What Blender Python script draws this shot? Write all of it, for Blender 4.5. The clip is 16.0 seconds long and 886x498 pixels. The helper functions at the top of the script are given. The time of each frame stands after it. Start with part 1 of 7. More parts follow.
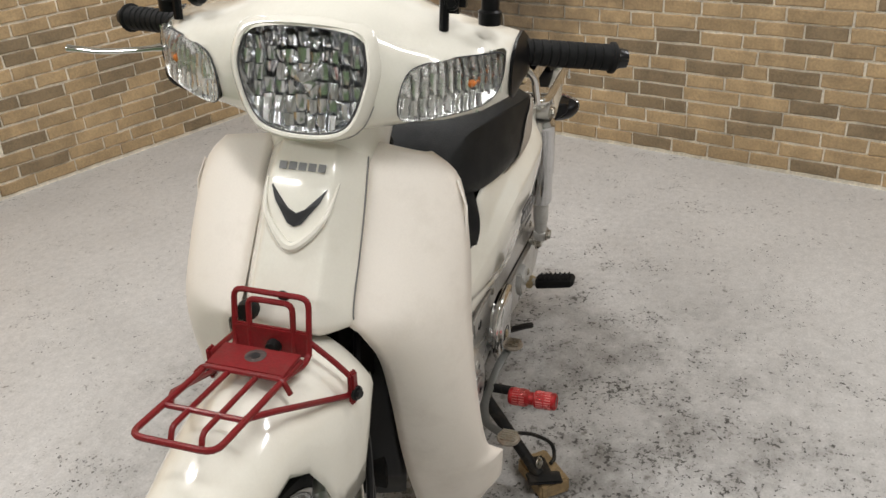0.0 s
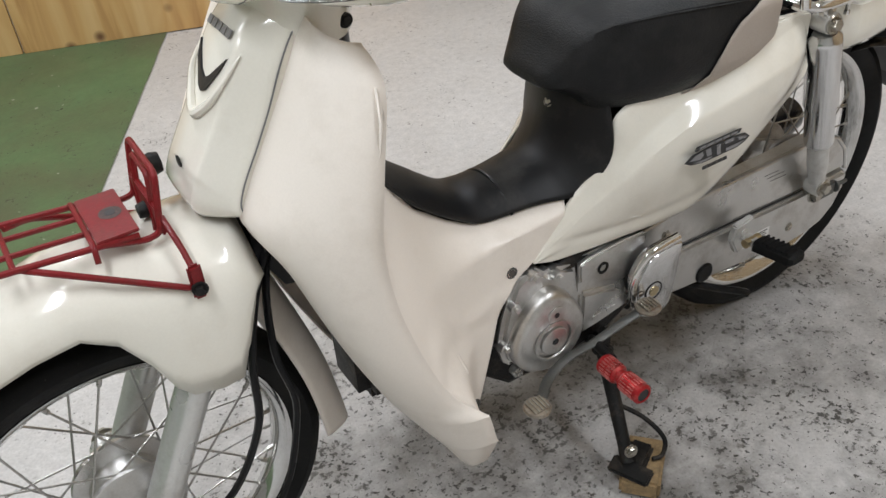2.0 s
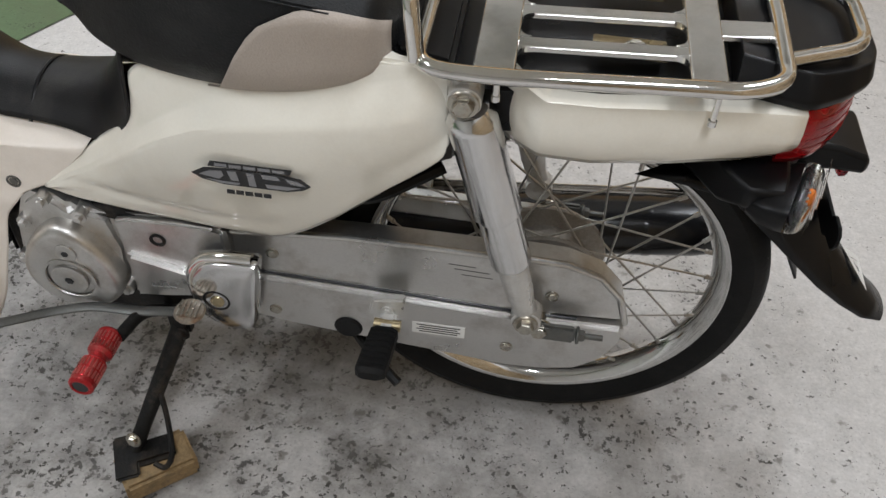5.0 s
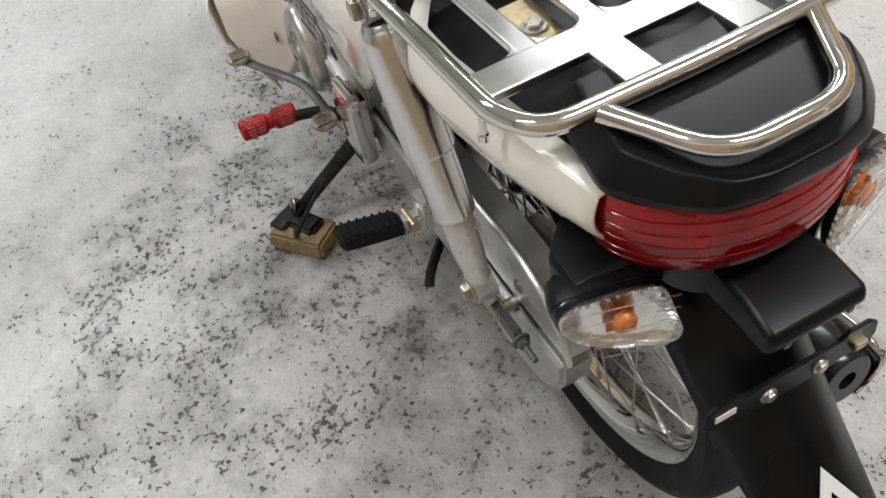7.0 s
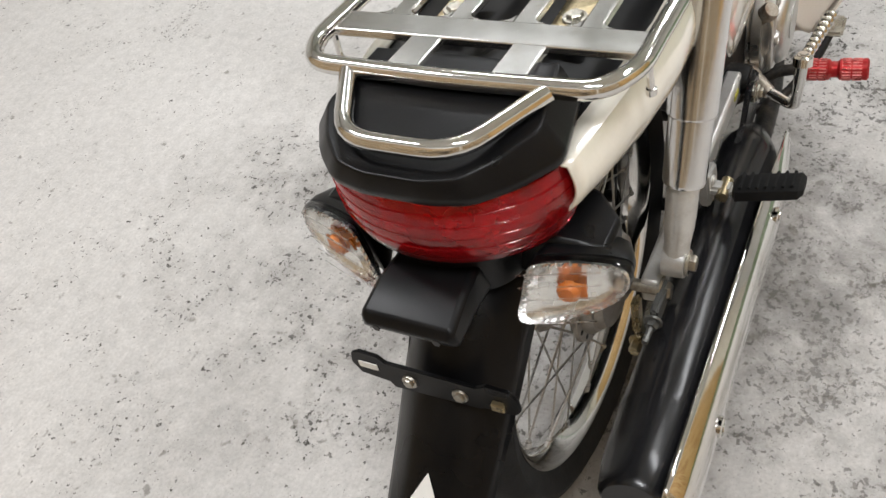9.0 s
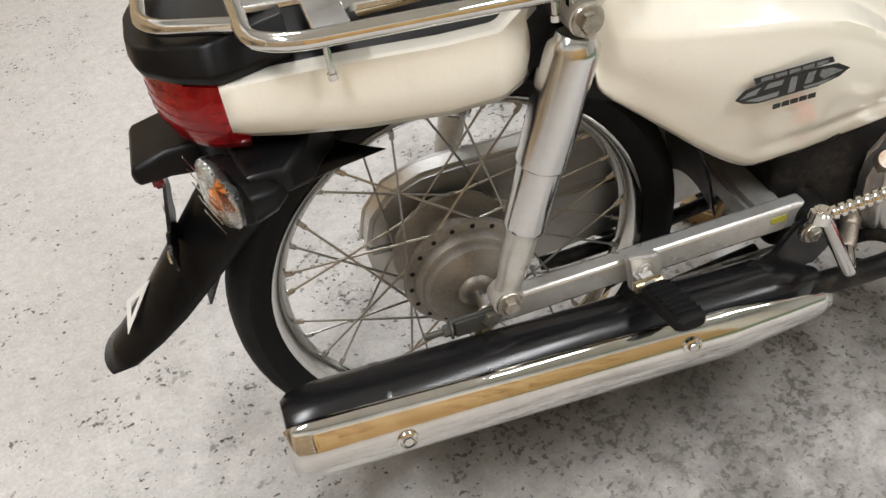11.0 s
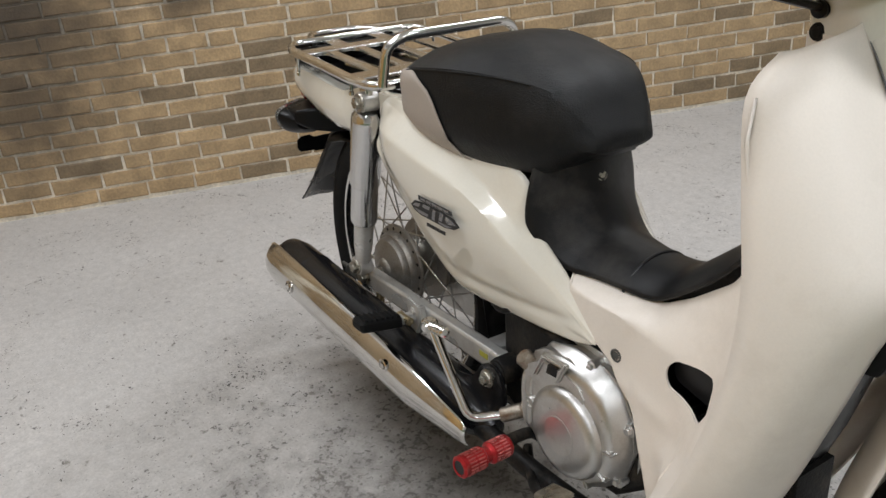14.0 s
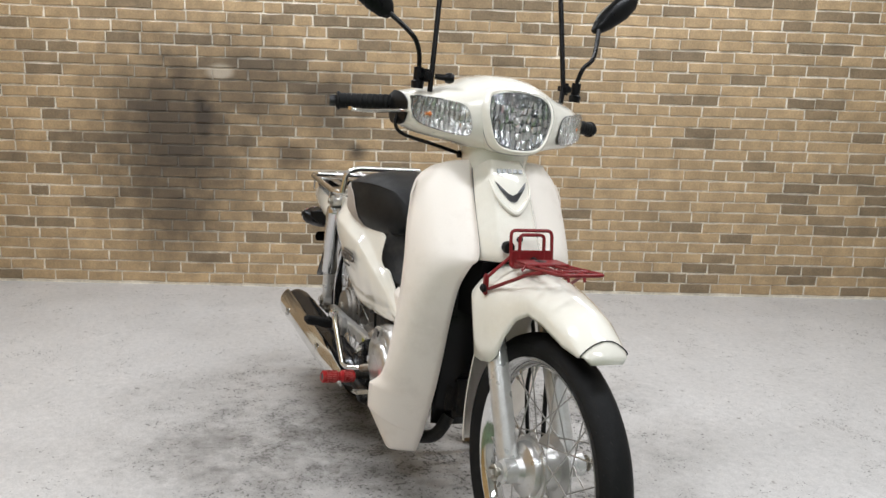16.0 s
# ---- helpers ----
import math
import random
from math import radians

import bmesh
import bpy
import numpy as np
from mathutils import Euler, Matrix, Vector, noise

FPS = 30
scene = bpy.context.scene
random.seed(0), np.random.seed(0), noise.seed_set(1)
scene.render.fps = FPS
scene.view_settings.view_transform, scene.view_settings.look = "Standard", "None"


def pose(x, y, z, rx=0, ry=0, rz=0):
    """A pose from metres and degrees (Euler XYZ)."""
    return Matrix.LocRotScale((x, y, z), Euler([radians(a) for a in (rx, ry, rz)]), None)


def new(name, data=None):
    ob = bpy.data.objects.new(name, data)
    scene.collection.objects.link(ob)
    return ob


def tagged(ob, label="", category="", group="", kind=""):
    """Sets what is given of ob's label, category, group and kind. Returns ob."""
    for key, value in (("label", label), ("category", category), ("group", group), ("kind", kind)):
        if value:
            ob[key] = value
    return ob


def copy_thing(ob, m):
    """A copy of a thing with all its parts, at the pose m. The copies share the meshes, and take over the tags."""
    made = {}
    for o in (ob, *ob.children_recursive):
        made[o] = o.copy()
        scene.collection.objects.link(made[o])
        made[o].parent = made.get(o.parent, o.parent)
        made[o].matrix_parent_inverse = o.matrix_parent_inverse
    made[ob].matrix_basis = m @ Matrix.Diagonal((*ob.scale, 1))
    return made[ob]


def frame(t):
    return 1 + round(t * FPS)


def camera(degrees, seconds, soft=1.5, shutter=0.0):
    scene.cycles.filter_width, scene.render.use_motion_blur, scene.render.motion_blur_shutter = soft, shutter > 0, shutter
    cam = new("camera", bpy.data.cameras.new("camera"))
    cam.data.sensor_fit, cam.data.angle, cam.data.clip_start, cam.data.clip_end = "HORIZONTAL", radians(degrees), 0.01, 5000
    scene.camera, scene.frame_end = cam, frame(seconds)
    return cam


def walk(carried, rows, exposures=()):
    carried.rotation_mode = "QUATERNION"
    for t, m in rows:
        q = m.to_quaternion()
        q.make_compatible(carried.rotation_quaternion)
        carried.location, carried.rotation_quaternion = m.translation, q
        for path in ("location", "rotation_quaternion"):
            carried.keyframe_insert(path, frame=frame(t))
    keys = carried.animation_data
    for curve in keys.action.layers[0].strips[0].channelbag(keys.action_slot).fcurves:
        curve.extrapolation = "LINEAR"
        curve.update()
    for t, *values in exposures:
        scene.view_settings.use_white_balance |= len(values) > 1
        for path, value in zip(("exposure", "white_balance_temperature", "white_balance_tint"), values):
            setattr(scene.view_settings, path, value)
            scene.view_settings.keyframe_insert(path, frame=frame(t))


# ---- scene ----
cam = camera(53.48, 16.0)
PATH = [
    (0, 1.8994, 0.5512, 1.2435, 63.700, 3.717, 107.515),
    (0.5, 1.7448, 0.6720, 1.2411, 61.245, 5.093, 119.580),
    (1, 1.5709, 0.7248, 1.1871, 59.717, 5.122, 130.224),
    (1.5, 1.4277, 0.8019, 1.1842, 55.967, 6.285, 138.398),
    (2, 1.2501, 0.9695, 1.1817, 55.340, 5.179, 147.439),
    (2.5, 1.0886, 1.0346, 1.1575, 53.745, 3.310, 149.667),
    (3, 0.8868, 1.0483, 1.1477, 51.409, -0.190, 154.498),
    (3.5, 0.7094, 1.0513, 1.1578, 50.599, -0.513, 160.171),
    (4, 0.4505, 1.0788, 1.1843, 50.867, -0.597, 169.132),
    (4.5, 0.2435, 1.0300, 1.1577, 50.269, 0.043, 175.660),
    (5, 0.0554, 0.9030, 1.1437, 46.557, -2.594, 187.882),
    (5.2, -0.0045, 0.8657, 1.1460, 45.737, -1.160, 191.844),
    (5.5, -0.1120, 0.7951, 1.1390, 43.899, -0.897, 199.338),
    (5.85, -0.2371, 0.7113, 1.1278, 42.311, 0.428, 209.120),
    (6.2, -0.3571, 0.6240, 1.1160, 41.476, 2.371, 219.536),
    (6.55, -0.4665, 0.5311, 1.1066, 41.391, 4.393, 230.117),
    (6.9, -0.5600, 0.4306, 1.1025, 41.864, 5.984, 240.394),
    (7.3, -0.6407, 0.3038, 1.1080, 42.624, 6.768, 251.100),
    (7.5, -0.6941, 0.2462, 1.1277, 42.269, 6.364, 257.546),
    (8, -0.7529, 0.0693, 1.1297, 42.478, 6.760, 268.314),
    (8.5, -0.7233, -0.1001, 1.1179, 41.038, 5.410, 280.391),
    (9, -0.6953, -0.2754, 1.1274, 44.151, 8.779, 295.704),
    (9.5, -0.6519, -0.4990, 1.1510, 44.844, 9.620, 309.264),
    (10, -0.4940, -0.6115, 1.1104, 45.485, 7.506, 317.320),
    (10.2, -0.4218, -0.6492, 1.1164, 45.503, 7.228, 323.227),
    (10.5, -0.3287, -0.7065, 1.1049, 45.559, 6.404, 329.737),
    (10.85, -0.2277, -0.7552, 1.0988, 45.514, 5.977, 338.521),
    (11.2, -0.1246, -0.7838, 1.0985, 45.578, 6.010, 348.250),
    (11.55, -0.0085, -0.7917, 1.1016, 45.971, 6.319, 358.571),
    (11.9, 0.1317, -0.7784, 1.1061, 46.851, 6.657, 369.129),
    (12.3, 0.3353, -0.7365, 1.1099, 48.538, 6.726, 381.015),
    (12.5, 0.4309, -0.7039, 1.1009, 49.660, 5.661, 389.368),
    (13, 0.7409, -0.6377, 1.1138, 51.648, 4.381, 401.179),
    (13.5, 1.0381, -0.7150, 1.0611, 58.067, 2.649, 410.004),
    (14, 1.3866, -0.7612, 1.0746, 64.374, 4.970, 416.190),
    (14.5, 1.7585, -0.7937, 1.1044, 69.969, 0.952, 422.055),
    (15, 2.1056, -0.8733, 1.0912, 74.487, -1.704, 426.497),
    (15.5, 2.4440, -0.8817, 1.1036, 76.651, -4.028, 427.952),
    (16, 2.7405, -0.8268, 1.0716, 78.786, -1.860, 427.869),
]
walk(cam, [(t, pose(*p)) for t, *p in PATH], [
    (0.0, -0.36, 6700, 10), (0.5, -0.42, 6600, 10), (1.0, -0.50, 6500, 10), (1.5, -0.34, 6350, 10), (2.0, -0.20, 6300, 10), (3.0, 0.04, 6450, 10), (3.5, 0.06, 6400, 10),
    (4.5, -0.14, 6300, 10), (5.2, -0.30, 6280, 10), (7.5, 0.03, 6450, 10), (8.0, 0.16, 6500, 10), (8.5, 0.26, 6550, 10), (9.0, 0.06, 6550, 10), (9.5, 0.26, 6550, 10),
    (10.0, 0.40, 6600, 10), (10.4, 0.32, 6600, 10), (12.5, -0.10, 6500, 10), (13.0, -0.05, 6450, 10), (13.5, -0.21, 6380, 10), (14.0, -0.41, 6350, 10), (15.0, -0.33, 6280, 10),
    (15.5, -0.13, 6250, 10), (16.0, -0.08, 6250, 10)])

# ---- light: a closed workshop lit by ceiling battens ----
world = bpy.data.worlds.new("world")
scene.world = world
world.use_nodes = True
world.node_tree.nodes["Background"].inputs[0].default_value = (0.9, 0.95, 1.0, 1)
world.node_tree.nodes["Background"].inputs[1].default_value = 0.05
CEILING = 2.7
BATTENS = [(-0.85, -0.65), (-0.05, 1.65), (1.05, -1.25), (1.85, 1.05), (3.0, -1.7), (3.6, 0.2)]
TURN = 18.5   # the room's heading against the motorcycle
for bx, by in BATTENS:
    lamp = bpy.data.lights.new("batten_light", "AREA")
    lamp.shape, lamp.size, lamp.size_y, lamp.energy = "RECTANGLE", 0.16, 1.15, 32.5
    lamp.color = (0.945, 0.965, 1.0)
    new("batten_light", lamp).matrix_world = pose(bx, by, CEILING - 0.115, 0, 0, -TURN)
scene.view_settings.exposure = 0.0

# ---- materials ----
def mat(name, base, rough=0.5, metal=0.0, vary=0.15, scale=8.0, fine=90.0, bump=0.1, bump_scale=None, coat=0.0,
        rough_vary=0.1, trans=0.0, ior=1.45, dirt=None, dirt_amount=0.0, dirt_scale=5.0, island=0.0, spec=0.5):
    """Colour varied at two scales, uneven gloss, fine relief and patches of dirt."""
    m = bpy.data.materials.new(name)
    m.use_nodes = True
    nt = m.node_tree
    n, l = nt.nodes, nt.links
    b = n["Principled BSDF"]
    b.inputs["Metallic"].default_value = metal
    b.inputs["IOR"].default_value = ior
    b.inputs["Coat Weight"].default_value = coat
    b.inputs["Specular IOR Level"].default_value = spec
    b.inputs["Coat Roughness"].default_value = 0.06
    b.inputs["Transmission Weight"].default_value = trans
    co = n.new("ShaderNodeTexCoord")
    big, small = n.new("ShaderNodeTexNoise"), n.new("ShaderNodeTexNoise")
    for t, s in ((big, scale), (small, fine)):
        t.inputs["Scale"].default_value, t.inputs["Detail"].default_value = s, 4.0
        l.new(co.outputs["Object"], t.inputs["Vector"])
    add = n.new("ShaderNodeMath")
    add.operation = "ADD"
    l.new(big.outputs[0], add.inputs[0])
    l.new(small.outputs[0], add.inputs[1])
    ramp = n.new("ShaderNodeMapRange")
    ramp.inputs[1].default_value, ramp.inputs[2].default_value = 0.7, 1.3
    ramp.inputs[3].default_value, ramp.inputs[4].default_value = 1 - vary, 1 + vary
    l.new(add.outputs[0], ramp.inputs[0])
    mul = n.new("ShaderNodeVectorMath")
    mul.operation = "SCALE"
    mul.inputs[0].default_value = base
    l.new(ramp.outputs[0], mul.inputs["Scale"])
    colour = mul.outputs[0]
    if island:
        info = n.new("ShaderNodeObjectInfo")
        hue = n.new("ShaderNodeHueSaturation")
        mr = n.new("ShaderNodeMapRange")
        mr.inputs[3].default_value, mr.inputs[4].default_value = 1 - island, 1 + island
        l.new(info.outputs["Random"], mr.inputs[0])
        l.new(mr.outputs[0], hue.inputs["Value"])
        l.new(colour, hue.inputs["Color"])
        colour = hue.outputs[0]
    if dirt:
        d = n.new("ShaderNodeTexNoise")
        d.inputs["Scale"].default_value, d.inputs["Detail"].default_value, d.inputs["Roughness"].default_value = dirt_scale, 8.0, 0.7
        l.new(co.outputs["Object"], d.inputs["Vector"])
        dr = n.new("ShaderNodeMapRange")
        dr.inputs[1].default_value, dr.inputs[2].default_value = 0.5, 0.72
        dr.inputs[3].default_value, dr.inputs[4].default_value = 0.0, dirt_amount
        l.new(d.outputs[0], dr.inputs[0])
        mix = n.new("ShaderNodeMix")
        mix.data_type = "RGBA"
        l.new(dr.outputs[0], mix.inputs["Factor"])
        l.new(colour, mix.inputs["A"])
        mix.inputs["B"].default_value = (*dirt, 1)
        colour = mix.outputs["Result"]
    l.new(colour, b.inputs["Base Color"])
    rr = n.new("ShaderNodeMapRange")
    rr.inputs[1].default_value, rr.inputs[2].default_value = 0.3, 0.7
    rr.inputs[3].default_value, rr.inputs[4].default_value = max(0.0, rough - rough_vary), min(1.0, rough + rough_vary)
    l.new(big.outputs[0], rr.inputs[0])
    l.new(rr.outputs[0], b.inputs["Roughness"])
    if bump:
        t = small
        if bump_scale:
            t = n.new("ShaderNodeTexNoise")
            t.inputs["Scale"].default_value, t.inputs["Detail"].default_value = bump_scale, 3.0
            l.new(co.outputs["Object"], t.inputs["Vector"])
        bp = n.new("ShaderNodeBump")
        bp.inputs["Strength"].default_value, bp.inputs["Distance"].default_value = bump, 0.002
        l.new(t.outputs[0], bp.inputs["Height"])
        l.new(bp.outputs[0], b.inputs["Normal"])
    return m


CREAM = (0.85, 0.815, 0.720)
M_BODY = mat("pearl_cream_paint", CREAM, 0.13, 0, 0.02, 3, 300, 0.02, coat=0.9, rough_vary=0.05, dirt=(0.52, 0.44, 0.33), dirt_amount=0.22)
M_SHIELD = mat("cream_plastic", (0.87, 0.80, 0.718), 0.38, 0, 0.025, 4, 400, 0.05, rough_vary=0.06, dirt=(0.50, 0.42, 0.33), dirt_amount=0.25, dirt_scale=7)
M_BLACK = mat("black_plastic", (0.0045, 0.0045, 0.0050), 0.34, 0, 0.25, 10, 500, 0.04, dirt=(0.04, 0.038, 0.036), dirt_amount=0.07, dirt_scale=14, spec=0.24)
M_GLOSSBLACK = mat("black_paint", (0.010, 0.010, 0.011), 0.22, 0, 0.2, 10, 300, 0.03, dirt=(0.10, 0.09, 0.08), dirt_amount=0.25, dirt_scale=18)
M_GRIME = mat("grimy_black_metal", (0.0078, 0.0075, 0.0072), 0.55, 0.1, 0.4, 20, 200, 0.35, dirt=(0.11, 0.085, 0.06), dirt_amount=0.4, dirt_scale=25, spec=0.34)
M_RUBBER = mat("tyre_rubber", (0.0065, 0.0065, 0.0065), 0.66, 0, 0.25, 12, 250, 0.25, dirt=(0.04, 0.038, 0.036), dirt_amount=0.15, dirt_scale=20, spec=0.25)
M_MATRUBBER = mat("tunnel_rubber", (0.0084, 0.0084, 0.0091), 0.46, 0, 0.25, 9, 600, 0.25, dirt=(0.085, 0.08, 0.07), dirt_amount=0.4, dirt_scale=9, spec=0.34)
M_SEAT = mat("seat_vinyl", (0.0060, 0.0065, 0.0070), 0.50, 0, 0.2, 14, 500, 0.45, bump_scale=420, dirt=(0.07, 0.068, 0.065), dirt_amount=0.25, spec=0.34)
M_TAUPE = mat("taupe_vinyl", (0.41, 0.355, 0.305), 0.55, 0, 0.08, 14, 500, 0.4, bump_scale=420, dirt=(0.22, 0.18, 0.15), dirt_amount=0.3)
M_CHROME = mat("chrome", (0.72, 0.71, 0.69), 0.075, 1.0, 0.05, 9, 120, 0.02, rough_vary=0.05, dirt=(0.35, 0.28, 0.20), dirt_amount=0.25, dirt_scale=30)
M_SHOCK = mat("shock_chrome", (0.66, 0.66, 0.66), 0.15, 1.0, 0.04, 9, 120, 0.01, rough_vary=0.04, dirt=(0.30, 0.26, 0.2), dirt_amount=0.12, dirt_scale=20)
M_PLATE = mat("pressed_chrome", (0.68, 0.675, 0.66), 0.21, 1.0, 0.06, 9, 120, 0.03, rough_vary=0.08, dirt=(0.30, 0.25, 0.19), dirt_amount=0.35, dirt_scale=24)
M_RIM = mat("rim_chrome", (0.66, 0.66, 0.65), 0.09, 1.0, 0.06, 9, 150, 0.03, rough_vary=0.05, dirt=(0.25, 0.22, 0.18), dirt_amount=0.25, dirt_scale=22)
M_ALU = mat("cast_aluminium", (0.60, 0.592, 0.575), 0.34, 0.92, 0.06, 12, 400, 0.14, bump_scale=700, rough_vary=0.08, dirt=(0.20, 0.165, 0.125), dirt_amount=0.45, dirt_scale=14)
M_DRUM = mat("grimy_drum", (0.33, 0.305, 0.27), 0.45, 0.7, 0.15, 14, 300, 0.25, rough_vary=0.1, dirt=(0.13, 0.10, 0.07), dirt_amount=0.6, dirt_scale=18)
M_SILVER = mat("silver_paint", (0.60, 0.595, 0.575), 0.30, 0.55, 0.05, 10, 300, 0.05, coat=0.2, dirt=(0.22, 0.18, 0.14), dirt_amount=0.5, dirt_scale=10)
M_DULL = mat("dull_grey_steel", (0.13, 0.132, 0.125), 0.45, 0.6, 0.12, 14, 300, 0.15, dirt=(0.12, 0.10, 0.08), dirt_amount=0.4, dirt_scale=16)
M_SPOKE = mat("spoke_steel", (0.40, 0.39, 0.37), 0.35, 0.9, 0.2, 30, 200, 0.05)
M_BOLT = mat("bolt_steel", (0.42, 0.40, 0.35), 0.32, 0.95, 0.2, 40, 200, 0.1, dirt=(0.20, 0.11, 0.05), dirt_amount=0.5, dirt_scale=60)
M_GOLD = mat("zinc_yellow", (0.48, 0.40, 0.25), 0.3, 0.9, 0.2, 30, 200, 0.1, dirt=(0.25, 0.16, 0.07), dirt_amount=0.6, dirt_scale=30)
M_MUFFLER = mat("muffler_black", (0.009, 0.009, 0.010), 0.20, 0, 0.15, 8, 200, 0.01, rough_vary=0.05, dirt=(0.05, 0.045, 0.04), dirt_amount=0.12, dirt_scale=6)
M_RED = mat("red_rack_paint", (0.185, 0.011, 0.013), 0.46, 0, 0.18, 25, 300, 0.15, spec=0.3, coat=0.06, dirt=(0.10, 0.035, 0.025), dirt_amount=0.5, dirt_scale=40)
M_ANOD = mat("red_anodised", (0.43, 0.026, 0.030), 0.38, 0.75, 0.2, 40, 400, 0.3, dirt=(0.42, 0.26, 0.22), dirt_amount=0.45, dirt_scale=70)
M_KNURL = mat("worn_red_knurl", (0.55, 0.16, 0.15), 0.30, 0.9, 0.3, 60, 400, 0.2, dirt=(0.40, 0.05, 0.05), dirt_amount=0.6, dirt_scale=90)
M_RUST = mat("rust_stain", (0.07, 0.05, 0.045), 0.7, 0, 0.5, 60, 200, 0.5)
M_TAIL = mat("red_lens", (0.74, 0.006, 0.014), 0.08, 0, 0.10, 10, 200, 0.0, trans=0.85, spec=0.4)
M_TAILIN = mat("red_reflector", (0.50, 0.014, 0.020), 0.25, 0.8, 0.6, 30, 110, 1.0, bump_scale=70)
M_LENS = mat("clear_lens", (1, 1, 1), 0.03, 0, 0.0, 10, 100, 0.0, trans=1.0, ior=1.35, rough_vary=0.0)
M_FACET = mat("faceted_reflector", (0.76, 0.77, 0.78), 0.13, 1.0, 0.05, 10, 100, 0.0, rough_vary=0.03)
M_RUSTY = mat("stained_cast_metal", (0.34, 0.30, 0.25), 0.42, 0.8, 0.25, 40, 300, 0.2, dirt=(0.20, 0.085, 0.035), dirt_amount=0.75, dirt_scale=50)
M_SATIN = mat("satin_reflector", (0.80, 0.80, 0.78), 0.24, 0.95, 0.08, 60, 150, 0.2)
M_AMBER = mat("amber_bulb", (0.70, 0.20, 0.03), 0.12, 0, 0.1, 30, 100, 0.0, trans=0.3)
M_DARKRIM = mat("lens_gasket", (0.03, 0.03, 0.032), 0.4, 0, 0.1)
M_SILVERPRINT = mat("silver_print", (0.27, 0.27, 0.28), 0.3, 0.7, 0.05)
M_INK = mat("black_print", (0.015, 0.015, 0.016), 0.35, 0, 0.05)
M_GREYINK = mat("grey_print", (0.20, 0.20, 0.20), 0.35, 0.3, 0.05)
M_WHITE = mat("white_sticker", (0.80, 0.80, 0.78), 0.45, 0, 0.04)
M_YELLOW = mat("yellow_sticker", (0.38, 0.36, 0.045), 0.45, 0, 0.04)
M_WOODBLOCK = mat("oily_wood", (0.29, 0.20, 0.10), 0.75, 0, 0.25, 30, 200, 0.5, dirt=(0.10, 0.075, 0.05), dirt_amount=0.8, dirt_scale=22)
M_MIRROR = mat("mirror_glass", (0.9, 0.9, 0.9), 0.01, 1.0, 0.0, 5, 50, 0.0, rough_vary=0.0)
M_PLAIN = mat("plain_plaster", (0.62, 0.61, 0.585), 0.85, 0, 0.06, 2, 60, 0.2)
M_CEIL = mat("ceiling_board", (0.82, 0.82, 0.81), 0.9, 0, 0.05, 2, 60, 0.2)
M_BATTEN = mat("white_enamel", (0.75, 0.75, 0.73), 0.4, 0, 0.03)


